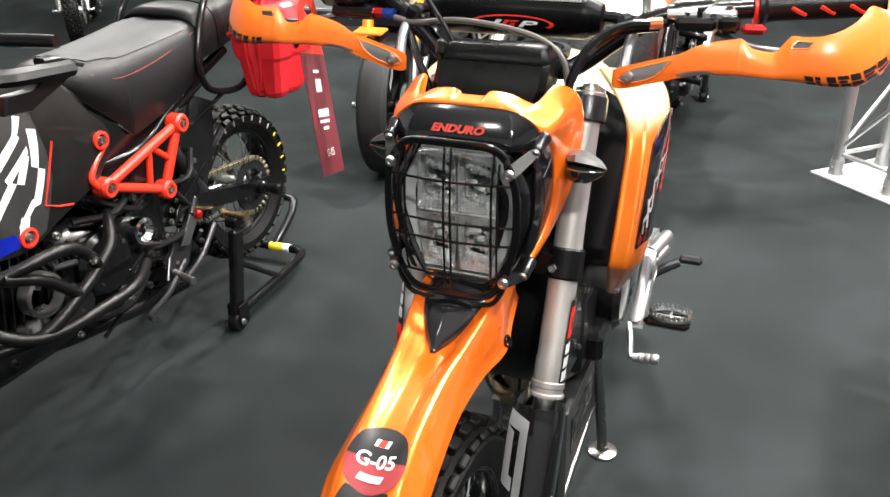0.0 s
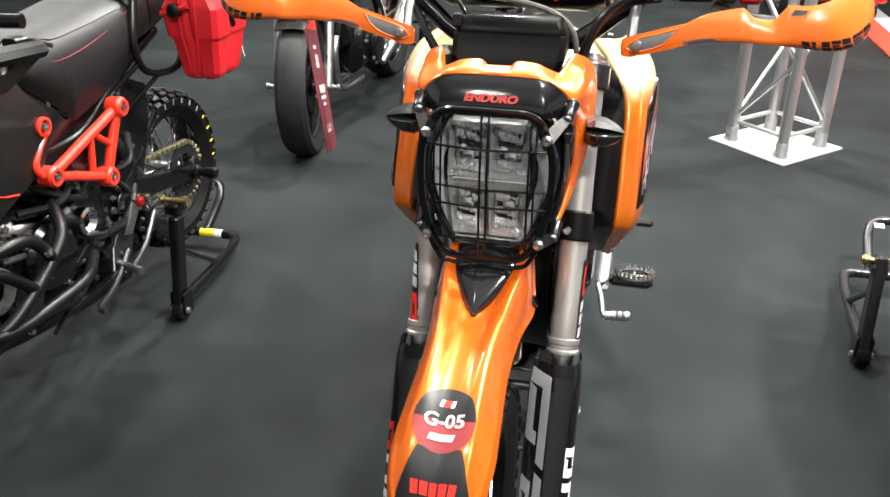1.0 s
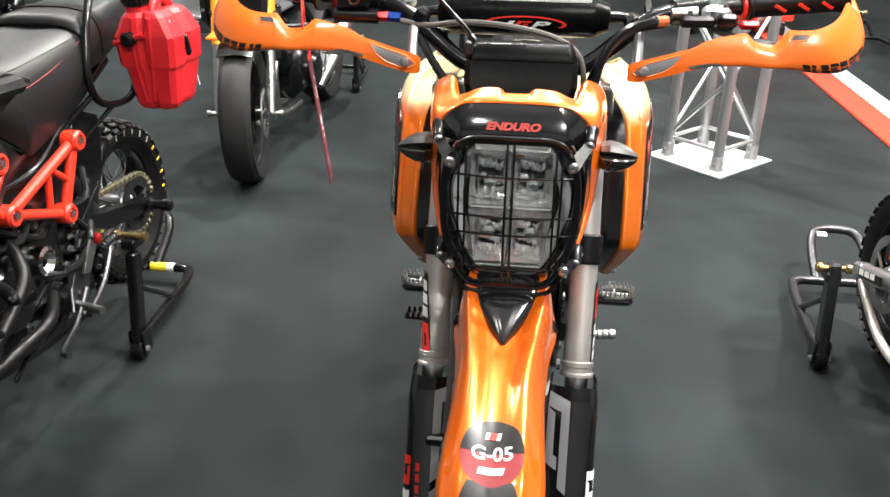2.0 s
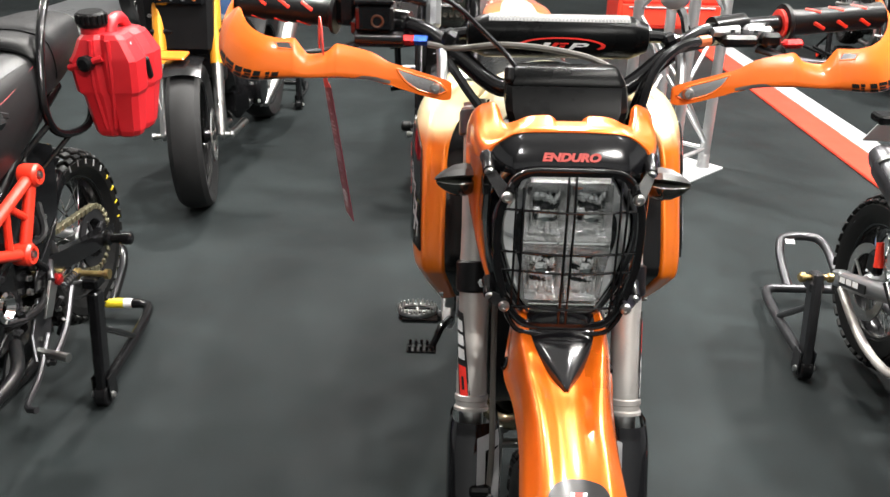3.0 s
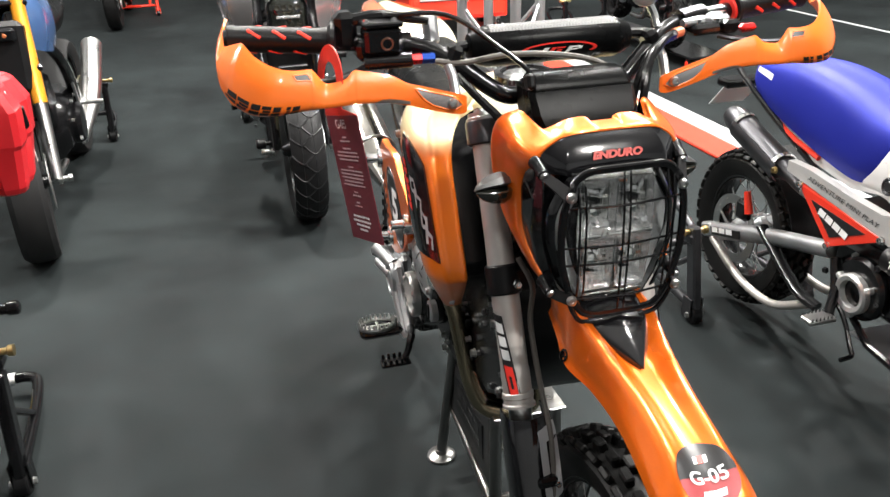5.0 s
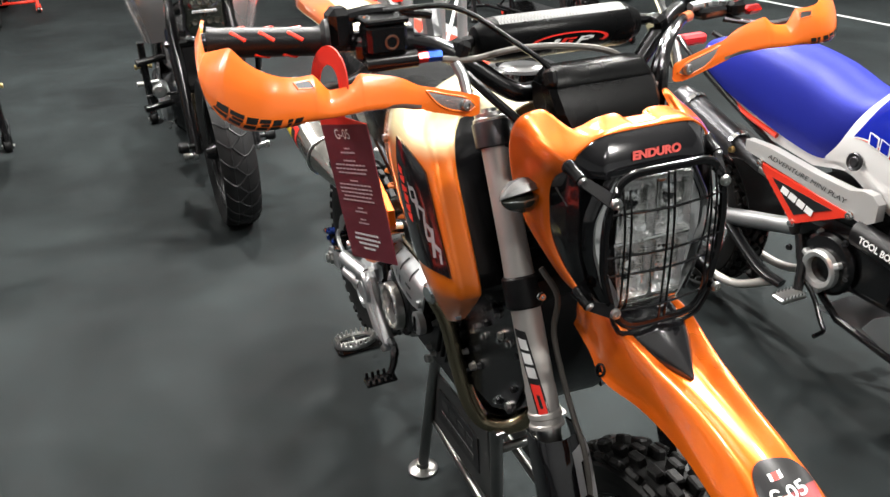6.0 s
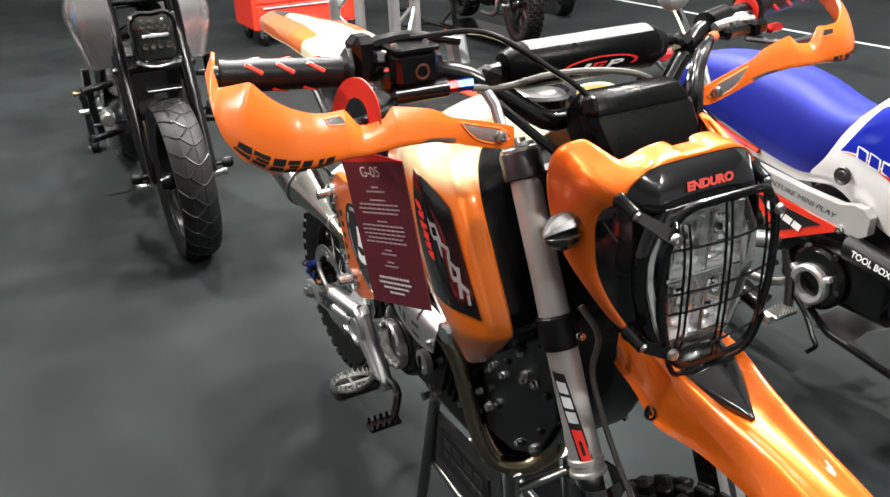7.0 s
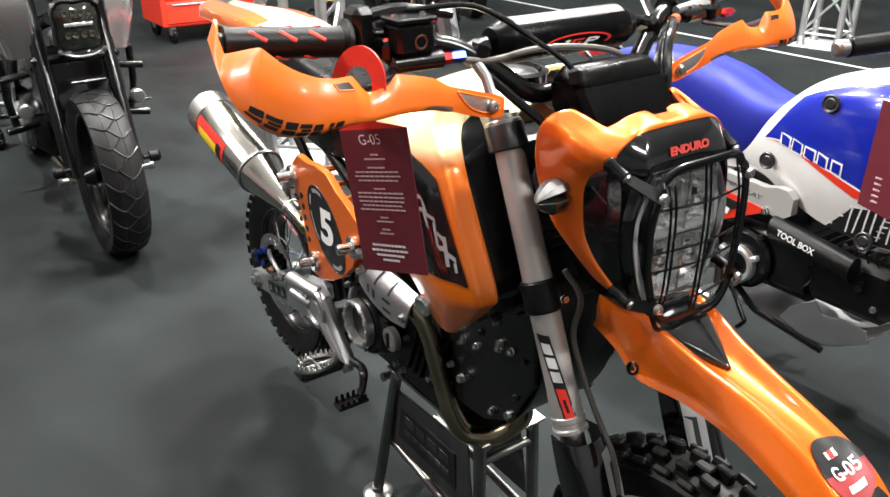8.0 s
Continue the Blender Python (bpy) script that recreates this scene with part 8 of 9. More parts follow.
# tank: white shell, blue field, red line
TK = []
for y, w, zt, zs in ((0.95, 0.085, 0.86, 0.52), (1.02, 0.11, 0.875, 0.51), (1.12, 0.12, 0.87, 0.51), (1.22, 0.115, 0.852, 0.52), (1.32, 0.1, 0.81, 0.55), (1.4, 0.088, 0.735, 0.58), (1.47, 0.085, 0.655, 0.575)):
    TK.append([(BX + w * sx, y, zs + (zt - zs) * f) for sx, f in ((-0.86, 0), (-1, 0.22), (-1.04, 0.45), (-1, 0.68), (-0.86, 0.86), (-0.5, 0.97), (0, 1.0), (0.5, 0.97), (0.86, 0.86), (1, 0.68), (1.04, 0.45), (1, 0.22), (0.86, 0))])
tk = Surf(TK, 6)
tank = part("tank", Mesh().sheet(tk.g, 0.004), WHITE, bl, "white fuel tank with a blue field and red line", 42)
tsg = 1 if tk.normal(0.5, 0.2)[0] < 0 else -1


tank_uv = [(u, v) for u in np.linspace(0, 1, 150) for v in np.linspace(0.0, 0.5, 110)]
tank_at = np.array([tk.at(u, v) for u, v in tank_uv])


def on_tank(y, z):
    """u, v of the near tank side at a place."""
    return tank_uv[int(np.argmin((tank_at[:, 1] - y) ** 2 + (tank_at[:, 2] - z) ** 2))]


def on_side(name, quad, mat, off=0.0026, n=12, m=10):
    return part(name, Mesh().skin(tk.patch([on_tank(*q) for q in quad], off * tsg, n, m)), mat, tank)


on_side("blue_field", ((1.392, 0.672), (1.318, 0.782), (1.15, 0.845), (1.132, 0.625)), BLUE, 0.0026, 16, 12)
on_side("blue_field", ((1.132, 0.625), (1.15, 0.845), (0.96, 0.855), (0.96, 0.7)), BLUE, 0.0027)
on_side("red_line", ((1.425, 0.657), (1.4, 0.668), (1.126, 0.624), (1.136, 0.606)), RED, 0.0031, 16, 3)
on_side("red_line", ((1.136, 0.606), (1.126, 0.624), (0.96, 0.7), (0.96, 0.63)), RED, 0.0032)
on_side("white_line", ((1.4, 0.668), (1.39, 0.672), (1.125, 0.63), (1.126, 0.624)), INKWHITE, 0.0034, 14, 2)
for k in range(5):
    y0, z0 = 1.345 - 0.0355 * k, 0.683 - 0.0055 * k
    for grow, m_, off in ((0.0, INKWHITE, 0.004), (0.0035, BLUE, 0.005)):
        on_side("maker_block", ((y0 - grow, z0 - 0.013 + grow), (y0 - grow, z0 + 0.016 - grow), (y0 - 0.03 + grow, z0 + 0.011 - grow), (y0 - 0.03 + grow, z0 - 0.018 + grow)), m_, off, 3, 3)
on_side("tread_patch", ((1.2, 0.515), (1.137, 0.585), (0.97, 0.625), (0.97, 0.52)), INKBLACK, 0.003)
rnd = random.Random(4)
for k in range(9):
    y0 = 1.15 - 0.018 * k
    on_side("tread_line", ((y0, 0.522), (y0 - 0.004, 0.522), (y0 + 0.002 - 0.02, 0.585 + 0.004 * k), (y0 + 0.006 - 0.02, 0.585 + 0.004 * k)), INKWHITE, 0.0036, 2, 5)
for k in range(5):
    z0 = 0.528 + 0.014 * k
    on_side("tread_line", ((1.19 - 0.012 * k, z0), (1.19 - 0.012 * k, z0 + 0.003), (0.98, z0 + 0.018), (0.98, z0 + 0.015)), INKWHITE, 0.0037, 2, 10)
for y0, z0 in ((1.236, 0.791), (1.37, 0.623), (1.097, 0.518)):
    c = V3([BX - (0.112 if z0 > 0.7 else 0.104 if y0 > 1.3 else 0.12), y0, z0])
    part("tank_bolt", Mesh().lathe([(0.021, 0), (0.021, 0.003), (0.018, 0.005), (0.013, 0.003), (0.01, 0.006), (0.006, 0.006)], c, (-1, 0, 0.1), 24), DARKMETAL, tank)
part("filler_ring", Mesh().lathe([(0.035, 0), (0.035, 0.008), (0.028, 0.012), (0.01, 0.012)], (BX, 1.1, 0.872), (0, 0, 1), 24), SATIN, tank)
# white frame beam and red triangle
for s in MIR:
    fx = BX + s * 0.115
    beam = part("frame_beam", Mesh().loft([[(fx + s * 0.012 * a, y, z + h * b) for a, b in ((-1, -1), (1, -1), (1, 1), (-1, 1))] for y, z, h in ((1.68, 0.575, 0.014), (1.6, 0.57, 0.02), (1.45, 0.55, 0.022), (1.35, 0.538, 0.028), (1.315, 0.54, 0.036), (1.29, 0.54, 0.034), (1.272, 0.538, 0.02))]), PALE, bl, "pale silver-white frame beam")
    if s < 0:
        part("beam_word", lettering("ADVENTURE MINI PLAY", 0.012, facing((fx - 0.0126, 1.6, 0.564), (0, -1, -0.13), (0, -0.13, 1)), 0.0006, 0.25, 0.2), INKBLACK, beam)
    A, B, C = V3([fx + s * 0.008, 1.632, 0.548]), V3([fx + s * 0.008, 1.325, 0.512]), V3([fx + s * 0.008, 1.495, 0.425])
    tri = part("red_plate", Mesh().slab([A, B, C], 0.012, 0.003), RED, bl, "red triangular frame plate with a black field")
    cen = (A + B + C) / 3 + V3([s * 0.0066, 0, 0])
    part("black_field", Mesh().slab([cen + (A - cen + V3([s * 0.0066, 0, 0])) * V3([0, 0.6, 0.5]), cen + (B - cen) * V3([0, 0.62, 0.62]), cen + (C - cen) * V3([0, 0.6, 0.6])], 0.002), INKBLACK, tri)
    part("field_blocks", bars(facing(cen + V3([s * 0.0014, 0.058, 0.002]), (0, -1, -0.28), (0, -0.28, 1)), [0.024] * 4, 0.018, 0.15, 0.1), INKWHITE, tri)
    for p in (A, B, C):
        part("plate_bolt", Mesh().bolt(p * 0.93 + cen * 0.07 + V3([s * 0.003, 0, 0]), (s, 0, 0), 0.0085, 0.01), CHROME, tri)
    part("subframe", Mesh().tube([(BX + s * 0.08, 1.62, 0.57), (BX + s * 0.09, 1.8, 0.66), (BX + s * 0.08, 1.98, 0.74), (BX + s * 0.06, 2.06, 0.77)], 0.008, 10, 3), SATIN, bl)
    arm = part("swingarm", Mesh().tube([(BX + s * 0.085, 1.52, 0.4), (BX + s * 0.09, 1.75, 0.34), (BX + s * 0.092, 1.9, 0.29), (BX + s * 0.092, 2.02, 0.252)], [0.022, 0.024, 0.026, 0.022], 14, 4), ALU, bl, "bare aluminium tubular swingarm")
    part("arm_end", Mesh().box((BX + s * 0.092, 2.03, 0.25), (0.036, 0.05, 0.045), 0.006, turn("X", -18)), ALU, arm)
    if s < 0:
        part("arm_badge", Mesh().slab([(BX - 0.119, y, z) for y, z in ((1.99, 0.278), (1.85, 0.318), (1.845, 0.295), (1.98, 0.256))], 0.004), INKBLACK, arm)
        part("badge_blocks", bars(facing((BX - 0.1222, 1.975, 0.266), (0, -1, 0.29), (0, 0.29, 1)), [0.03, 0.03, 0.03], 0.016, 0.2, 0.0), INKWHITE, arm)
    part("arm_brace", Mesh().tube([(BX + s * 0.1, 2.0, 0.235), (BX + s * 0.1, 1.9, 0.185), (BX + s * 0.1, 1.8, 0.158), (BX + s * 0.1, 1.68, 0.165), (BX + s * 0.1, 1.55, 0.235)], 0.012, 12, 4), FORK, bl)
    part("dark_link", Mesh().tube([(BX + s * 0.1, 1.78, 0.36), (BX + s * 0.11, 1.6, 0.26), (BX + s * 0.1, 1.52, 0.24)], 0.018, 10, 3, True, 0.6), SATIN, bl)
    pg = part("footpeg", Mesh().box((BX + s * 0.2, 1.4, 0.29), (0.075, 0.04, 0.014), 0.004), STEEL, bl, "toothed metal footpeg")
    M = Mesh()
    for k in range(7):
        for dy in (-0.018, 0.018):
            M.lathe([(0.003, 0), (0.001, 0.008)], (BX + s * (0.168 + 0.0105 * k), 1.4 + dy, 0.296), (0, 0, 1), 4)
    part("peg_teeth", M, CHROME, pg)
    part("peg_hanger", Mesh().tube([(BX + s * 0.165, 1.41, 0.29), (BX + s * 0.13, 1.44, 0.34), (BX + s * 0.11, 1.48, 0.4)], 0.012, 10), SATIN, pg)
    part("pedal", Mesh().tube([(BX + s * 0.13, 1.43, 0.31), (BX + s * 0.14, 1.38, 0.28), (BX + s * 0.15, 1.34, 0.235), (BX + s * 0.155, 1.325, 0.222), (BX + s * 0.19, 1.32, 0.22)], 0.006, 8, 3), SATIN, bl)
eng = part("engine", Mesh().box((BX, 1.36, 0.38), (0.19, 0.34, 0.18), 0.035).box((BX, 1.14, 0.4), (0.14, 0.2, 0.13), 0.02, turn("X", -10)).box((BX, 1.42, 0.49), (0.15, 0.2, 0.1), 0.02), SATIN, bl, "black engine with polished clutch ring", 40)
for k in range(8):
    part("cylinder_fin", Mesh().box((BX, 1.06 + 0.024 * k, 0.4), (0.17, 0.006, 0.15), 0.002, turn("X", -10)), SATIN, eng)
part("front_block", Mesh().box((BX, 1.12, 0.39), (0.2, 0.2, 0.14), 0.02), MATTE, eng)
for s in MIR:
    ex = BX + s * 0.095
    part("side_cover", Mesh().lathe([(0.078, 0), (0.078, 0.012), (0.07, 0.02), (0.03, 0.022)], (ex, 1.39, 0.36), (s, 0, 0), 32), SATIN, eng)
    M = Mesh().ring([(0.05, 0.015), (0.05, 0.035), (0.044, 0.04), (0.034, 0.037), (0.032, 0.015)], (ex, 1.393, 0.348), (s, 0, 0), 32)
    for k in range(3):
        w = 2 * math.pi * k / 3 + 0.5
        M.box((ex + s * 0.026, 1.393 + 0.052 * math.cos(w), 0.348 + 0.052 * math.sin(w)), (0.02, 0.022, 0.016), 0.004, turn("X", math.degrees(w)))
    part("clutch_ring", M, RINGMETAL, eng, "polished notched ring")
    rnd = random.Random(21)
    for k in range(20):
        part("bolt", Mesh().bolt((ex + s * rnd.uniform(0.0, 0.015), rnd.uniform(1.05, 1.6), rnd.uniform(0.28, 0.5)), (s, 0, 0), rnd.uniform(0.005, 0.008), 0.008), rnd.choice([STEEL, DARKMETAL, DARKMETAL]), eng)
tb = part("tool_box", Mesh().loft([[(BX - 0.125 + 0.026 * math.cos(w), y, z + 0.03 * math.sin(w)) for w in np.linspace(0, 2 * math.pi, 20, endpoint=False)] for y, z in ((1.31, 0.478), (1.3, 0.478), (1.11, 0.448), (1.1, 0.446))]), MATTE, bl, "black tube marked TOOL BOX", 40)
part("tool_word", lettering("TOOL BOX", 0.016, facing((BX - 0.1515, 1.285, 0.472), (0, -1, -0.16), (0.1, -0.16, 1)), 0.0006, 0.1, 0, 0.03), INKWHITE, tb)
part("bash_plate", Mesh().sheet(Surf([[(BX + sx * 0.105, y, z) for sx in (-1, -0.6, 0, 0.6, 1)] for y, z in ((1.4, 0.235), (1.26, 0.235), (1.15, 0.225), (1.05, 0.28), (1.0, 0.34))], 4).g, 0.004), ALU, bl, "bare aluminium bash plate")
for s in MIR:
    part("bash_side", Mesh().slab([(BX + s * 0.108, y, z) for y, z in ((1.262, 0.252), (1.237, 0.291), (1.182, 0.33), (1.157, 0.303), (1.1, 0.312), (1.051, 0.309), (1.042, 0.279), (1.13, 0.232), (1.2, 0.228))], 0.005, 0.001), ALU, bl)
    part("side_rail", Mesh().tube([(BX + s * 0.1, 1.42, 0.29), (BX + s * 0.112, 1.33, 0.24), (BX + s * 0.112, 1.14, 0.215)], 0.009, 8), SATIN, bl)
d = unit(V3([0.0, 0.29, 0.095]))
muf = part("muffler", Mesh().lathe([(0.016, -0.06), (0.018, 0.0), (0.032, 0.04), (0.036, 0.06), (0.036, 0.25), (0.034, 0.28), (0.028, 0.3), (0.016, 0.3), (0.014, 0.27)], (BX - 0.095, 1.7, 0.535), d, 26), DARKMETAL, bl, "short dark steel muffler with chrome bands")
part("heat_shield", Mesh().sheet([[V3([BX - 0.095, 1.7, 0.535]) + d * h + 0.04 * (V3([-math.cos(radians(w)), 0, 0]) + np.cross(d, V3([1.0, 0, 0])) * -math.sin(radians(w))) for w in np.linspace(-70, 30, 9)] for h in (0.03, 0.1, 0.17, 0.24)], 0.003), DARKMETAL, muf)
for h in (0.04, 0.23):
    part("band", Mesh().ring([(0.037, h), (0.037, h + 0.012), (0.041, h + 0.012), (0.041, h)], (BX - 0.095, 1.7, 0.535), d, 24), CHROME, muf)
part("tail_pipe_bolt", Mesh().bolt((BX - 0.13, 1.72, 0.55), (-1, 0, 0), 0.008, 0.01), BRASS, muf)
part("mid_pipe", Mesh().tube([(BX - 0.095, 1.65, 0.52), (BX - 0.09, 1.58, 0.5), (BX - 0.06, 1.5, 0.46)], 0.016, 12, 3), STEEL, bl)
part("plate_holder", Mesh().slab([(BX - 0.06, 2.08, 0.69), (BX + 0.06, 2.08, 0.69), (BX + 0.06, 2.16, 0.61), (BX - 0.06, 2.16, 0.61)], 0.003), WHITE, bl)
part("tail_bracket", Mesh().box((BX - 0.03, 2.06, 0.7), (0.12, 0.06, 0.025), 0.006), SATIN, bl)
part("tail_lamp", Mesh().box((BX, 2.08, 0.755), (0.09, 0.04, 0.03), 0.008), CANRED, bl)
part("caliper", Mesh().box((BX - 0.09, 1.88, 0.37), (0.03, 0.05, 0.06), 0.008), SATIN, bl)
part("red_reservoir", Mesh().tube([(BX - 0.11, 1.83, 0.38), (BX - 0.11, 1.85, 0.44)], [0.012, 0.009], 12), RED, bl)
part("rear_mud", Mesh().sheet([[(x, 1.955 - 0.265 * math.cos(radians(a)), 0.278 + 0.265 * math.sin(radians(a))) for x in np.linspace(BX - 0.06, BX + 0.06, 7)] for a in np.linspace(10, 80, 10)], 0.004), MATTE, bl)
bar = part("handlebar", Mesh().tube([(BX - 0.43, 1.05, 0.978), (BX - 0.25, 1.0, 0.985), (BX - 0.1, 0.95, 0.95), (BX + 0.1, 0.95, 0.95), (BX + 0.25, 1.0, 0.985), (BX + 0.43, 1.05, 0.978)], 0.011, 12, 4), SATIN, bl)
for s in MIR:
    d = unit(V3([s * 0.18, 0.05, -0.007]))
    gp = part("grip", Mesh().lathe([(0.012, -0.13), (0.018, -0.125), (0.017, 0.0), (0.012, 0.005)], (BX + s * 0.425, 1.049, 0.978), d, 18), MATTE, bar)
    part("bar_end", Mesh().lathe([(0.011, 0.004), (0.015, 0.006), (0.015, 0.022), (0.009, 0.026)], (BX + s * 0.425, 1.049, 0.978), d, 18), STEEL, gp)
cd2 = thing("entry_card", (0.775, 1.03, 0.6), "maroon entry card hanging beside the blue tank", "card")
part("card", Mesh().slab([(0.775, 1.06, 0.65), (0.768, 0.99, 0.64), (0.768, 0.99, 0.86), (0.775, 1.055, 0.86)], 0.0012), MAROON, cd2)
M = Mesh()
for k in range(5):
    M.box((0.7715, 1.02, 0.665 + 0.012 * k), (0.002, 0.03, 0.004), 0.0005)
part("card_print", M, INKPINK, cd2)
part("cord", Mesh().tube([(0.77, 1.02, 0.86), (0.76, 1.03, 0.97)], 0.003, 6), CARDRED, cd2)

# ---- other motorcycles of the show, built in their own frames: front towards -y ----


def motorcycle(at, turned, label, R=0.29, base=1.36, tread="slick", tank=None, fork=None, body=None, lower=None, width=0.12, group="show motorcycles", lamp=True, wires="cast", rubber=None, bars_=True, lift=0.0, steer=0.0, guard=True):
    tank, fork, body, lower = tank or GREYBOX, fork or SATIN, body or SATIN, lower or STEEL
    t = thing("motorcycle", (at[0], at[1], 0), label, "motorcycle", group, turned)
    LOCAL[0] = True
    z0 = R + lift
    fa, ra = -base / 2, base / 2
    before = set(bpy.data.objects)
    wheel(t, (0, fa, z0), R, width, R * 0.72, tread, SATIN, wires, rubber, 1)
    k = 0.42
    for s in MIR:
        x = s * (width / 2 + 0.045)
        lg = part("fork_leg", Mesh().tube([(x, fa - 0.0, z0), (x, fa + k * 0.27, z0 + 0.27)], [0.02, 0.023], 16), lower, t)
        part("fork_tube", Mesh().tube([(x, fa + k * 0.26, z0 + 0.26), (x, fa + k * 0.62, z0 + 0.62)], 0.026, 18), fork, lg)
        part("caliper", Mesh().box((x * 0.85, fa + 0.09, z0 + 0.02), (0.03, 0.05, 0.09), 0.01), SATIN, lg)
        part("axle_nut", Mesh().lathe([(0.018, 0), (0.018, 0.012), (0.01, 0.014), (0.01, 0.035), (0.014, 0.037), (0.014, 0.05)], (x, fa, z0), (s, 0, 0), 14), STEEL, lg)
    for z, th in ((z0 + 0.38, 0.03), (z0 + 0.6, 0.025)):
        w = width / 2 + 0.08
        y = fa + k * (z - z0)
        part("fork_clamp", Mesh().box((0, y + 0.015, z), (2 * w, 0.07, th), 0.01), SATIN, t)
    if guard:
        part("mudguard", Mesh().sheet([[(x, fa - (R + 0.02) * math.cos(radians(a)), z0 + (R + 0.02) * math.sin(radians(a)) - 0.25 * x * x / width) for x in np.linspace(-width * 0.55, width * 0.55, 7)] for a in np.linspace(62, 118, 9)], 0.003), body, t)
    else:
        part("mud_plate", Mesh().box((0, fa + 0.04, z0 + R + 0.035), (width * 0.9, 0.06, 0.012), 0.004), SATIN, t)
    if steer:
        head = V3([0, fa + 0.22, 0])
        T = Matrix.Translation(Vector(head)) @ Matrix.Rotation(radians(steer), 4, "Z") @ Matrix.Translation(-Vector(head))
        for o in set(bpy.data.objects) - before:
            o.data.transform(T)
    wheel(t, (0, ra, z0), R, width * 1.15, R * 0.72, tread, SATIN, wires, rubber, -1)
    for s in MIR:
        part("swingarm", Mesh().tube([(s * 0.09, 0.16, z0 + 0.08), (s * 0.1, ra, z0)], [0.03, 0.022], 12), ALU, t)
        part("frame", Mesh().tube([(s * 0.04, fa + 0.26, z0 + 0.5), (s * 0.13, fa + 0.5, z0 + 0.4), (s * 0.13, 0.15, z0 + 0.18), (s * 0.1, 0.2, z0 - 0.05)], 0.024, 12, 4), body, t)
        part("footpeg", Mesh().tube([(s * 0.12, 0.2, z0 + 0.08), (s * 0.24, 0.19, z0 + 0.08)], 0.011, 10), STEEL, t)
        part("side_bracket", Mesh().slab([(s * 0.14, y, z) for y, z in ((0.1, z0 + 0.2), (0.16, z0 + 0.22), (0.28, z0 + 0.08), (0.2, z0 + 0.0))], 0.01, 0.002), ALU, t)
    TKc = []
    for y, w, zt, zs in ((fa + 0.3, 0.09, z0 + 0.6, z0 + 0.44), (fa + 0.4, 0.15, z0 + 0.66, z0 + 0.4), (fa + 0.55, 0.16, z0 + 0.66, z0 + 0.38), (fa + 0.7, 0.11, z0 + 0.58, z0 + 0.4), (fa + 0.78, 0.07, z0 + 0.52, z0 + 0.42)):
        TKc.append([(w * sx, y, zs + (zt - zs) * f) for sx, f in ((-0.9, 0), (-1.02, 0.35), (-0.95, 0.7), (-0.65, 0.95), (0, 1), (0.65, 0.95), (0.95, 0.7), (1.02, 0.35), (0.9, 0))])
    part("tank", Mesh().sheet(Surf(TKc, 5).g, 0.004), tank, t)
    STc = []
    for y, w, zt, zs in ((fa + 0.72, 0.07, z0 + 0.52, z0 + 0.42), (fa + 0.85, 0.11, z0 + 0.5, z0 + 0.4), (fa + 1.05, 0.12, z0 + 0.52, z0 + 0.42), (fa + 1.25, 0.1, z0 + 0.57, z0 + 0.48), (fa + 1.4, 0.06, z0 + 0.6, z0 + 0.54)):
        STc.append([(w * sx, y, zs + (zt - zs) * f) for sx, f in ((-0.95, 0), (-1, 0.5), (-0.7, 0.95), (0, 1), (0.7, 0.95), (1, 0.5), (0.95, 0))])
    part("seat", Mesh().sheet(Surf(STc, 4).g, 0.006), SOFT, t)
    en = part("engine", Mesh().box((0, 0.02, z0 + 0.05), (0.26, 0.4, 0.26), 0.05).box((0, -0.18, z0 + 0.18), (0.2, 0.2, 0.22), 0.03, turn("X", 30)), SATIN, t, "", 40)
    rnd = random.Random(int(at[0] * 97 + at[1] * 31))
    for s in MIR:
        part("engine_cover", Mesh().lathe([(0.09, 0), (0.09, 0.025), (0.075, 0.04), (0.02, 0.045)], (s * 0.125, 0.04, z0 + 0.03), (s, 0, 0), 24), rnd.choice([ALU, SATIN, DARKMETAL]), en)
        part("header", Mesh().tube([(s * 0.05, -0.26, z0 + 0.16), (s * 0.06, -0.33, z0 + 0.05), (s * 0.05, -0.25, z0 - 0.12), (s * 0.04, 0.1, z0 - 0.16)], 0.019, 12, 4), rnd.choice([STEEL, TIPIPE]), en)
        for q_ in range(10):
            part("bolt", Mesh().bolt((s * (0.13 + rnd.uniform(0, 0.02)), rnd.uniform(-0.15, 0.25), z0 + rnd.uniform(-0.1, 0.2)), (s, 0, 0), rnd.uniform(0.006, 0.01), 0.01), rnd.choice([CHROME, STEEL]), en)
    part("radiator", Mesh().box((0, fa + 0.3, z0 + 0.28), (0.24, 0.04, 0.24), 0.01, turn("X", -15)), MATTE, t)
    part("muffler", Mesh().tube([(0.12, 0.2, z0 - 0.1), (0.16, 0.4, z0 + 0.05), (0.17, 0.7, z0 + 0.25)], [0.02, 0.045, 0.05], 18, 4), STEEL, t)
    part("tail", Mesh().box((0, ra + 0.1, z0 + 0.54), (0.12, 0.22, 0.05), 0.02, turn("X", 10), (0.7, 0.9)), tank, t)
    chain_run(t, 0.085, 0.2, z0 + 0.05, 0.04, ra, z0, 0.1)
    if lamp:
        hl = part("headlight", Mesh().loft([[(w * math.cos(a) * (1 - 0.12 * math.cos(4 * a)) * 0.92, y, z0 + 0.5 + w * 1.12 * math.sin(a) * (1 - 0.12 * math.cos(4 * a)) * 0.92) for a in np.linspace(0, 2 * math.pi, 28, endpoint=False)] for y, w in ((fa + 0.17, 0.04), (fa + 0.12, 0.08), (fa + 0.04, 0.095), (fa + 0.02, 0.09), (fa + 0.03, 0.08))]), GLOSS, t)
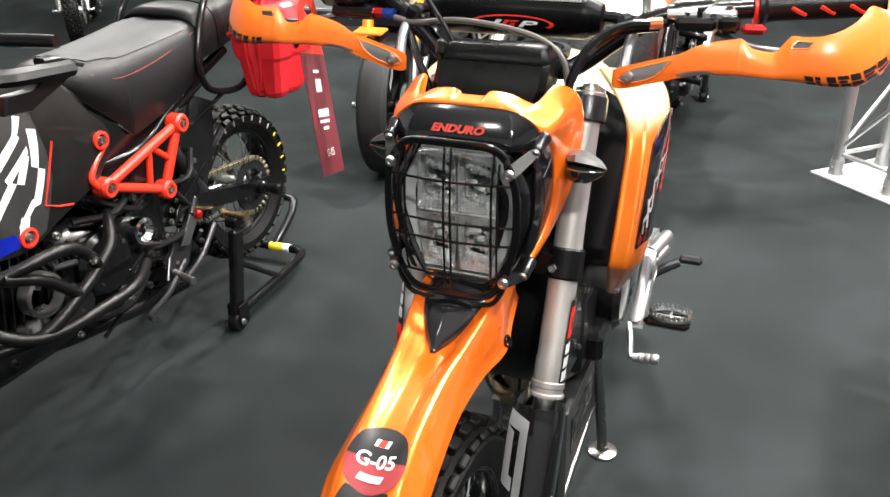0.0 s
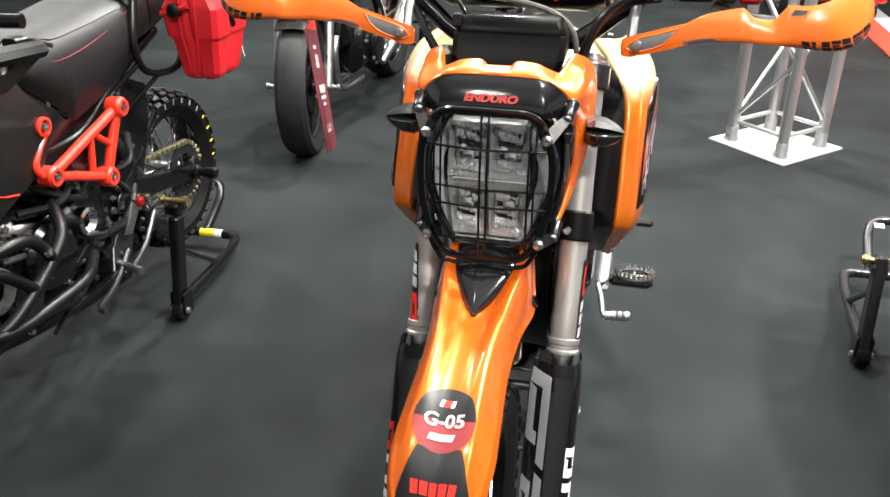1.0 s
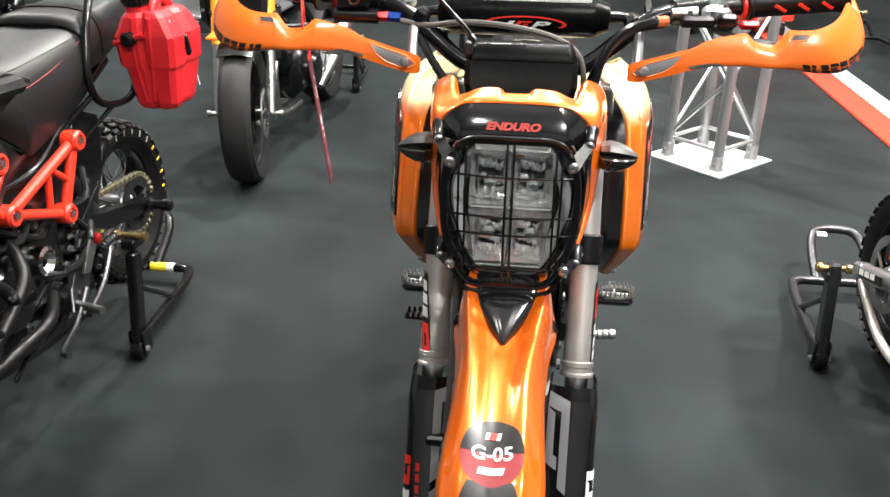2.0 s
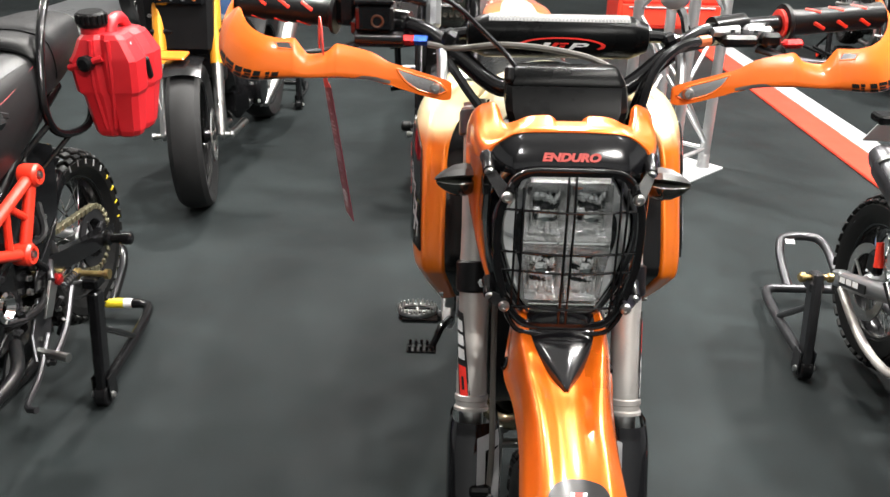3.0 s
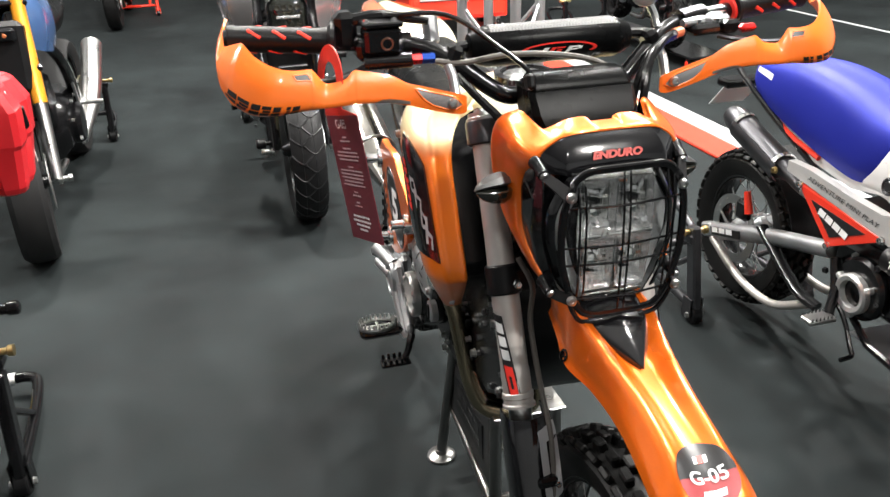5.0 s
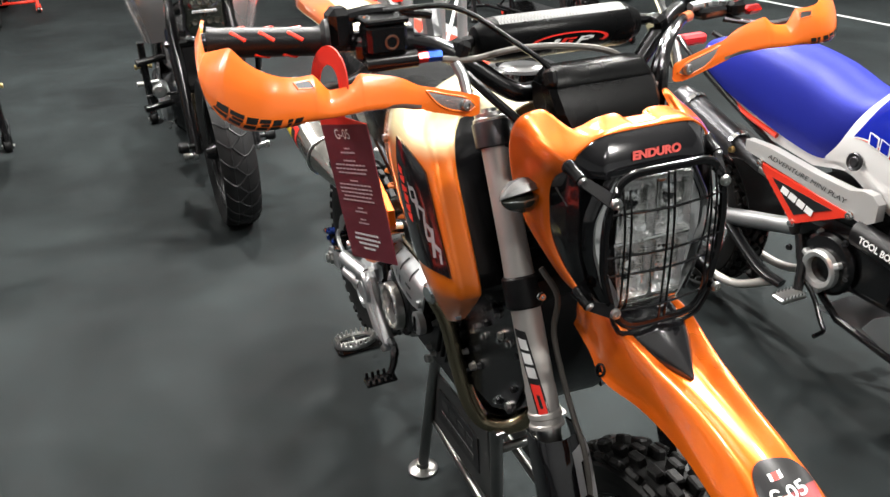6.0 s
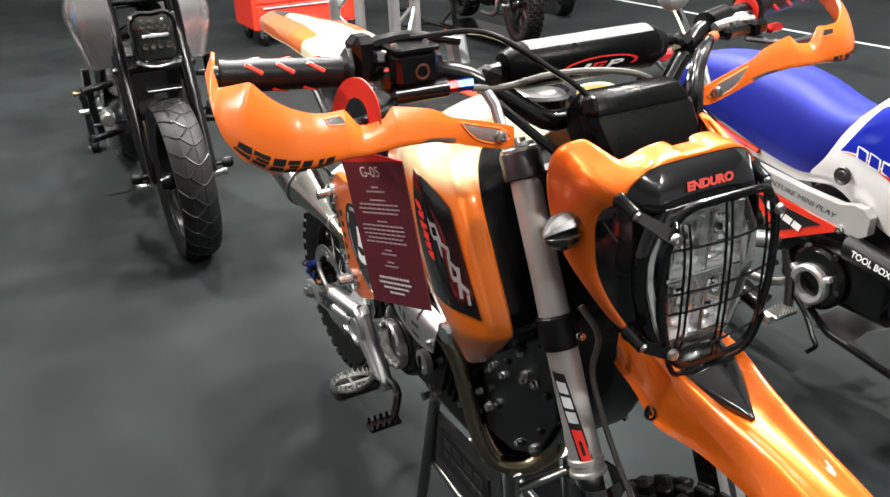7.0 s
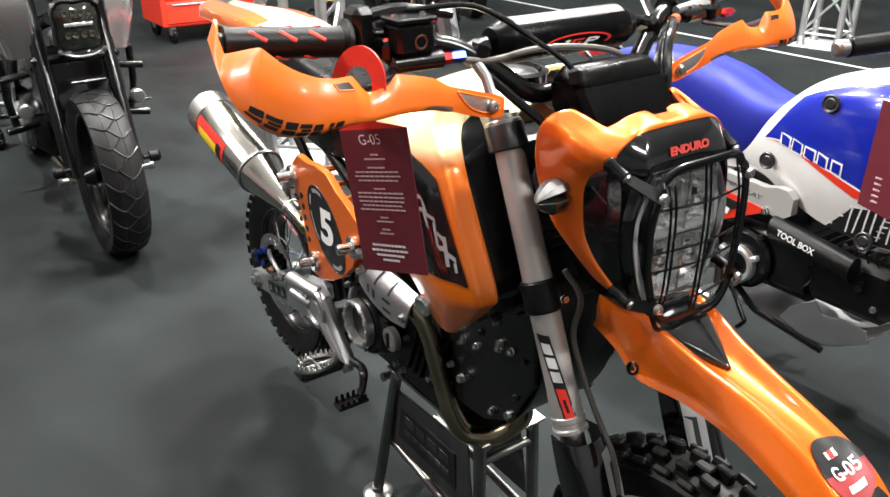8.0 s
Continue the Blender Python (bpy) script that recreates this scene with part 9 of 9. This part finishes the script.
        part("headlight_glass", Mesh().loft([[(w * math.cos(a) * (1 - 0.12 * math.cos(4 * a)), y, z0 + 0.5 + w * 1.12 * math.sin(a) * (1 - 0.12 * math.cos(4 * a))) for a in np.linspace(0, 2 * math.pi, 28, endpoint=False)] for y, w in ((fa + 0.028, 0.074), (fa + 0.018, 0.06), (fa + 0.014, 0.02))]), SMOKE, hl, "smoked lamp glass")
        part("lamp_bar", Mesh().box((0, fa + 0.013, z0 + 0.51), (0.088, 0.006, 0.011), 0.002), REFLECTOR, hl)
        for zz, n_ in ((0.045, 4), (-0.025, 4)):
            for k_ in range(n_):
                part("lamp_cell", Mesh().lathe([(0.011, 0.0), (0.0095, 0.004), (0.003, 0.002)], ((k_ - 1.5) * 0.025, fa + 0.016, z0 + 0.5 + zz), (0, -1, 0), 10), BULBGREY, hl)
        part("lamp_lip", Mesh().tube([(0.075 * math.sin(w), fa + 0.02 + 0.01 * abs(math.sin(w)), z0 + 0.5 - 0.094 * math.cos(w) ** 0.3) for w in np.linspace(-1.0, 1.0, 13)], 0.005, 8), REFLECTOR, hl)
        for k_ in range(4):
            part("lamp_bolt", Mesh().bolt(((0.07 if k_ % 2 else -0.07), fa + 0.02, z0 + 0.5 + (0.075 if k_ > 1 else -0.075)), (0, -1, 0), 0.006, 0.008), CHROME, hl)
    if bars_:
        bb = part("handlebar", Mesh().tube([(-0.36, fa + 0.36, z0 + 0.76), (-0.2, fa + 0.3, z0 + 0.76), (-0.06, fa + 0.27, z0 + 0.68), (0.06, fa + 0.27, z0 + 0.68), (0.2, fa + 0.3, z0 + 0.76), (0.36, fa + 0.36, z0 + 0.76)], 0.012, 12, 4), SATIN, t)
        for s in MIR:
            part("grip", Mesh().tube([(s * 0.26, fa + 0.325, z0 + 0.76), (s * 0.37, fa + 0.362, z0 + 0.76)], 0.017, 14), MATTE, bb)
            part("lever", Mesh().tube([(s * 0.22, fa + 0.26, z0 + 0.75), (s * 0.34, fa + 0.28, z0 + 0.74)], 0.005, 8), ALU, bb)
    LOCAL[0] = False
    return t


sport = motorcycle((-1.24, 3.78), 0.0, "sports motorcycle with orange fork tubes and a steel-blue tank", 0.29, 1.36, "slick", STEELBLUE, material("orange_fork_anodised", (0.85, 0.33, 0.02), 0.3, 0.3, 0.1, 8, coat=0.5), SATIN, STEEL, 0.125, rubber=WORN, lamp=False, steer=11.0)
LOCAL[0] = True
part("radiator_shroud", Mesh().box((0, -0.5, 0.71), (0.24, 0.08, 0.26), 0.02, turn("X", -12)), MATTE, sport)
part("lamp_bar", Mesh().box((0, -0.545, 0.8), (0.2, 0.03, 0.05), 0.01), GLOSS, sport)
for k in range(4):
    part("lamp_dot", Mesh().lathe([(0.008, 0), (0.006, 0.004), (0.002, 0.005)], (-0.07 + 0.045 * k, -0.562, 0.8), (0, -1, 0), 12), AMBER if k % 3 == 0 else REFLECTOR, sport)
part("guard_trim", Mesh().box((0, -0.72, 0.615), (0.13, 0.08, 0.012), 0.004, turn("X", 8)), NEON, sport)
part("yellow_strap", Mesh().tube([(-0.12, -0.52, 0.62), (-0.125, -0.5, 0.45), (-0.12, -0.47, 0.32)], 0.005, 6), YELLOW, sport)
part("intake_box", Mesh().box((-0.11, -0.42, 0.74), (0.16, 0.2, 0.3), 0.04), MATTE, sport)
part("side_case", Mesh().box((-0.13, -0.35, 0.5), (0.1, 0.2, 0.22), 0.04), SATIN, sport)
for k in range(6):
    part("case_bolt", Mesh().bolt((-0.19 + 0.03 * k, -0.525, 0.63 + 0.05 * (k % 3)), (0, -1, 0), 0.007, 0.01), STEEL, sport)
LOCAL[0] = False
paddock_stand((-1.24, 4.6), 0.17, 0.3, SATIN, "black paddock stand with yellow rail behind the sports motorcycle")

scram = motorcycle((-0.19, 3.89), 0.0, "silver scrambler motorcycle with a square headlamp and patterned tyre", 0.288, 1.4, "wave", SILVERPAINT, SATIN, SATIN, SATIN, 0.13, guard=False, rubber=TREAD)
LOCAL[0] = True
for s in MIR:
    part("axle_slider", Mesh().lathe([(0.009, 0), (0.009, 0.02), (0.02, 0.022), (0.022, 0.05), (0.017, 0.058)], (s * 0.12, -0.74, 0.335), (s, 0, 0), 18), MATTE, scram)
    part("fog_lamp", Mesh().lathe([(0.012, 0.03), (0.024, 0.02), (0.026, -0.01), (0.02, -0.016), (0.002, -0.017)], (s * 0.19, -0.52, 0.5), (0, 1, 0), 18), STEEL, scram)
    part("fog_stem", Mesh().tube([(s * 0.1, -0.5, 0.48), (s * 0.24, -0.5, 0.48)], 0.006, 8), SATIN, scram)
    part("shroud", Mesh().sheet(Surf([[(s * 0.11, -0.52, 0.97), (s * 0.21, -0.46, 0.97), (s * 0.2, -0.2, 0.94)], [(s * 0.12, -0.56, 0.85), (s * 0.235, -0.47, 0.83), (s * 0.24, -0.2, 0.82)], [(s * 0.13, -0.52, 0.68), (s * 0.205, -0.44, 0.67), (s * 0.19, -0.22, 0.72)]], 5).g, 0.004), SILVERPAINT, scram)
    for z in (0.6, 0.42):
        part("crash_peg", Mesh().tube([(s * 0.14, -0.4, z), (s * 0.25, -0.42, z - 0.01)], [0.012, 0.015], 12), SATIN, scram)
    part("side_mount", Mesh().tube([(s * 0.22, -0.38, 0.66), (s * 0.22, -0.36, 0.5), (s * 0.2, -0.3, 0.38)], 0.014, 10, 3), SATIN, scram)
LOCAL[0] = False
paddock_stand((-0.19, 4.72), 0.17, 0.28, SATIN, "black paddock stand under the scrambler's rear wheel")

motorcycle((-1.35, 9.1), 0.0, "red motorcycle on a red paddock stand", 0.29, 1.34, "slick", RED, SATIN, RED, SATIN)
paddock_stand((-1.2, 9.15), 0.2, 0.28, RED, "red painted paddock stand")
motorcycle((-5.1, 5.35), 40.0, "black motorcycle with a bright red clutch cover", 0.25, 1.24, "block", SATIN, SATIN, SATIN, STEEL, 0.11, wires="wire")
motorcycle((-4.3, 6.0), 20.0, "red and black motorcycle among other show bikes", 0.25, 1.24, "block", RED, SATIN, SATIN, STEEL, 0.11, wires="wire")
motorcycle((-5.9, 4.5), 50.0, "white and red small motorcycle", 0.25, 1.24, "block", WHITE, RED, RED, STEEL, 0.11, wires="wire")
motorcycle((-2.7, 7.2), 0.0, "dark motorcycle standing on a metal deck", 0.26, 1.26, "slick", RED, SATIN, STEEL, STEEL, 0.11, lift=0.13)
motorcycle((2.75, 5.9), -12.0, "black motorcycle on a wheeled dolly with red castors", 0.28, 1.36, "block", SATIN, SATIN, SATIN, SATIN, 0.12, lift=0.09)
motorcycle((4.15, 7.1), -25.0, "black motorcycle far across the hall", 0.28, 1.36, "slick", GREYBOX, SATIN, SATIN, STEEL, 0.12)
motorcycle((0.1, 9.2), 0.0, "dark motorcycle far behind the scrambler", 0.28, 1.36, "slick", GREYBOX, SATIN, RED, STEEL, 0.12)
paddock_stand((2.45, 6.25), 0.17, 0.28, SATIN, "black paddock stand standing empty")
dl = thing("dolly", (2.75, 5.6, 0), "low black dolly with red castors", "dolly")
part("deck", Mesh().box((2.75, 5.7, 0.075), (0.3, 1.6, 0.02), 0.006), SATIN, dl)
for x, y in ((2.62, 4.95), (2.88, 4.95), (2.62, 6.4), (2.88, 6.4)):
    c = part("castor", Mesh().lathe([(0.02, -0.012), (0.032, -0.01), (0.032, 0.01), (0.02, 0.012)], (x, y, 0.033), (1, 0, 0), 18), MATTE, dl)
    part("castor_hub", Mesh().lathe([(0.02, -0.015), (0.02, 0.015)], (x, y, 0.033), (1, 0, 0), 14), RED, c)

# ---- truss towers ----


def truss_tower(at, turned, side=0.27, height=3.2):
    x, y = at
    t = thing("truss_tower", (x, y, 0), "aluminium lattice truss tower on a white base plate", "truss", "truss towers", turned)
    LOCAL[0] = True
    h = side / 2
    part("base_plate", Mesh().box((0, 0, 0.005), (0.41, 0.41, 0.01), 0.002), PLATE, t)
    ends = [(-h, -h), (h, -h), (h, h), (-h, h)]
    for a, b in ends:
        ch = part("chord", Mesh().tube([(a, b, 0.03), (a, b, height)], 0.024, 20), TRUSS, t)
        part("chord_foot", Mesh().lathe([(0.032, 0.0), (0.032, 0.012), (0.027, 0.02), (0.027, 0.06), (0.0245, 0.065)], (a, b, 0.01), (0, 0, 1), 20), TRUSS, ch)
        part("foot_pin", Mesh().tube([(a - 0.035, b, 0.045), (a + 0.035, b, 0.045)], 0.005, 8), STEEL, ch)
    step = 0.3
    for i in range(4):
        (a, b), (c, d) = ends[i], ends[(i + 1) % 4]
        k, z = 0, 0.12
        part("ring_brace", Mesh().tube([(a, b, 0.1), (c, d, 0.1)], 0.0095, 10), TRUSS, t)
        while z + step < height:
            p, q = ((a, b), (c, d)) if (k + i) % 2 else ((c, d), (a, b))
            part("lacing", Mesh().tube([(p[0], p[1], z), (q[0], q[1], z + step)], 0.0095, 10), TRUSS, t)
            z += step
            k += 1
    LOCAL[0] = False
    return t


truss_tower((0.83, 3.69), 45.0)
truss_tower((5.25, 3.85), 12.0)

# ---- red workshop cart ----
ct = thing("workshop_cart", (1.55, 7.05, 0), "red steel workshop cart on castors", "cart")
part("body", Mesh().box((1.55, 7.1, 0.52), (0.86, 0.56, 0.78), 0.012), RED, ct)
part("top_tray", Mesh().box((1.55, 7.1, 0.925), (0.9, 0.6, 0.03), 0.01), SATIN, ct)
for k in range(4):
    dr = part("drawer", Mesh().box((1.55, 6.815, 0.24 + 0.18 * k), (0.8, 0.016, 0.165), 0.006), RED, ct)
    part("drawer_handle", Mesh().box((1.55, 6.803, 0.3 + 0.18 * k), (0.7, 0.02, 0.015), 0.005), ALU, dr)
for x in (1.2, 1.9):
    for y in (6.88, 7.32):
        c = part("castor", Mesh().lathe([(0.02, -0.018), (0.055, -0.016), (0.06, -0.01), (0.06, 0.01), (0.055, 0.016), (0.02, 0.018)], (x, y, 0.06), (1, 0.2, 0), 22), MATTE, ct)
        part("castor_fork", Mesh().box((x, y, 0.1), (0.05, 0.06, 0.08), 0.01), STEEL, c)

# ---- low metal deck far back ----
dk = thing("metal_deck", (-3.0, 7.4, 0), "low tread-plate metal display deck", "deck")
part("top", Mesh().box((-3.0, 7.4, 0.115), (1.7, 2.4, 0.02), 0.003), ALU, dk)
part("edge", Mesh().box((-3.0, 6.19, 0.055), (1.7, 0.02, 0.11), 0.003), DARKMETAL, dk)
M = Mesh()
for i in range(20):
    for j in range(14):
        M.box((-3.8 + 0.08 * i, 6.25 + 0.08 * j, 0.1262), (0.035, 0.009, 0.003), 0.001, turn("Z", 45 if (i + j) % 2 else -45))
tagged(part("tread_marks", M, STEEL, dk), kind="stuff")
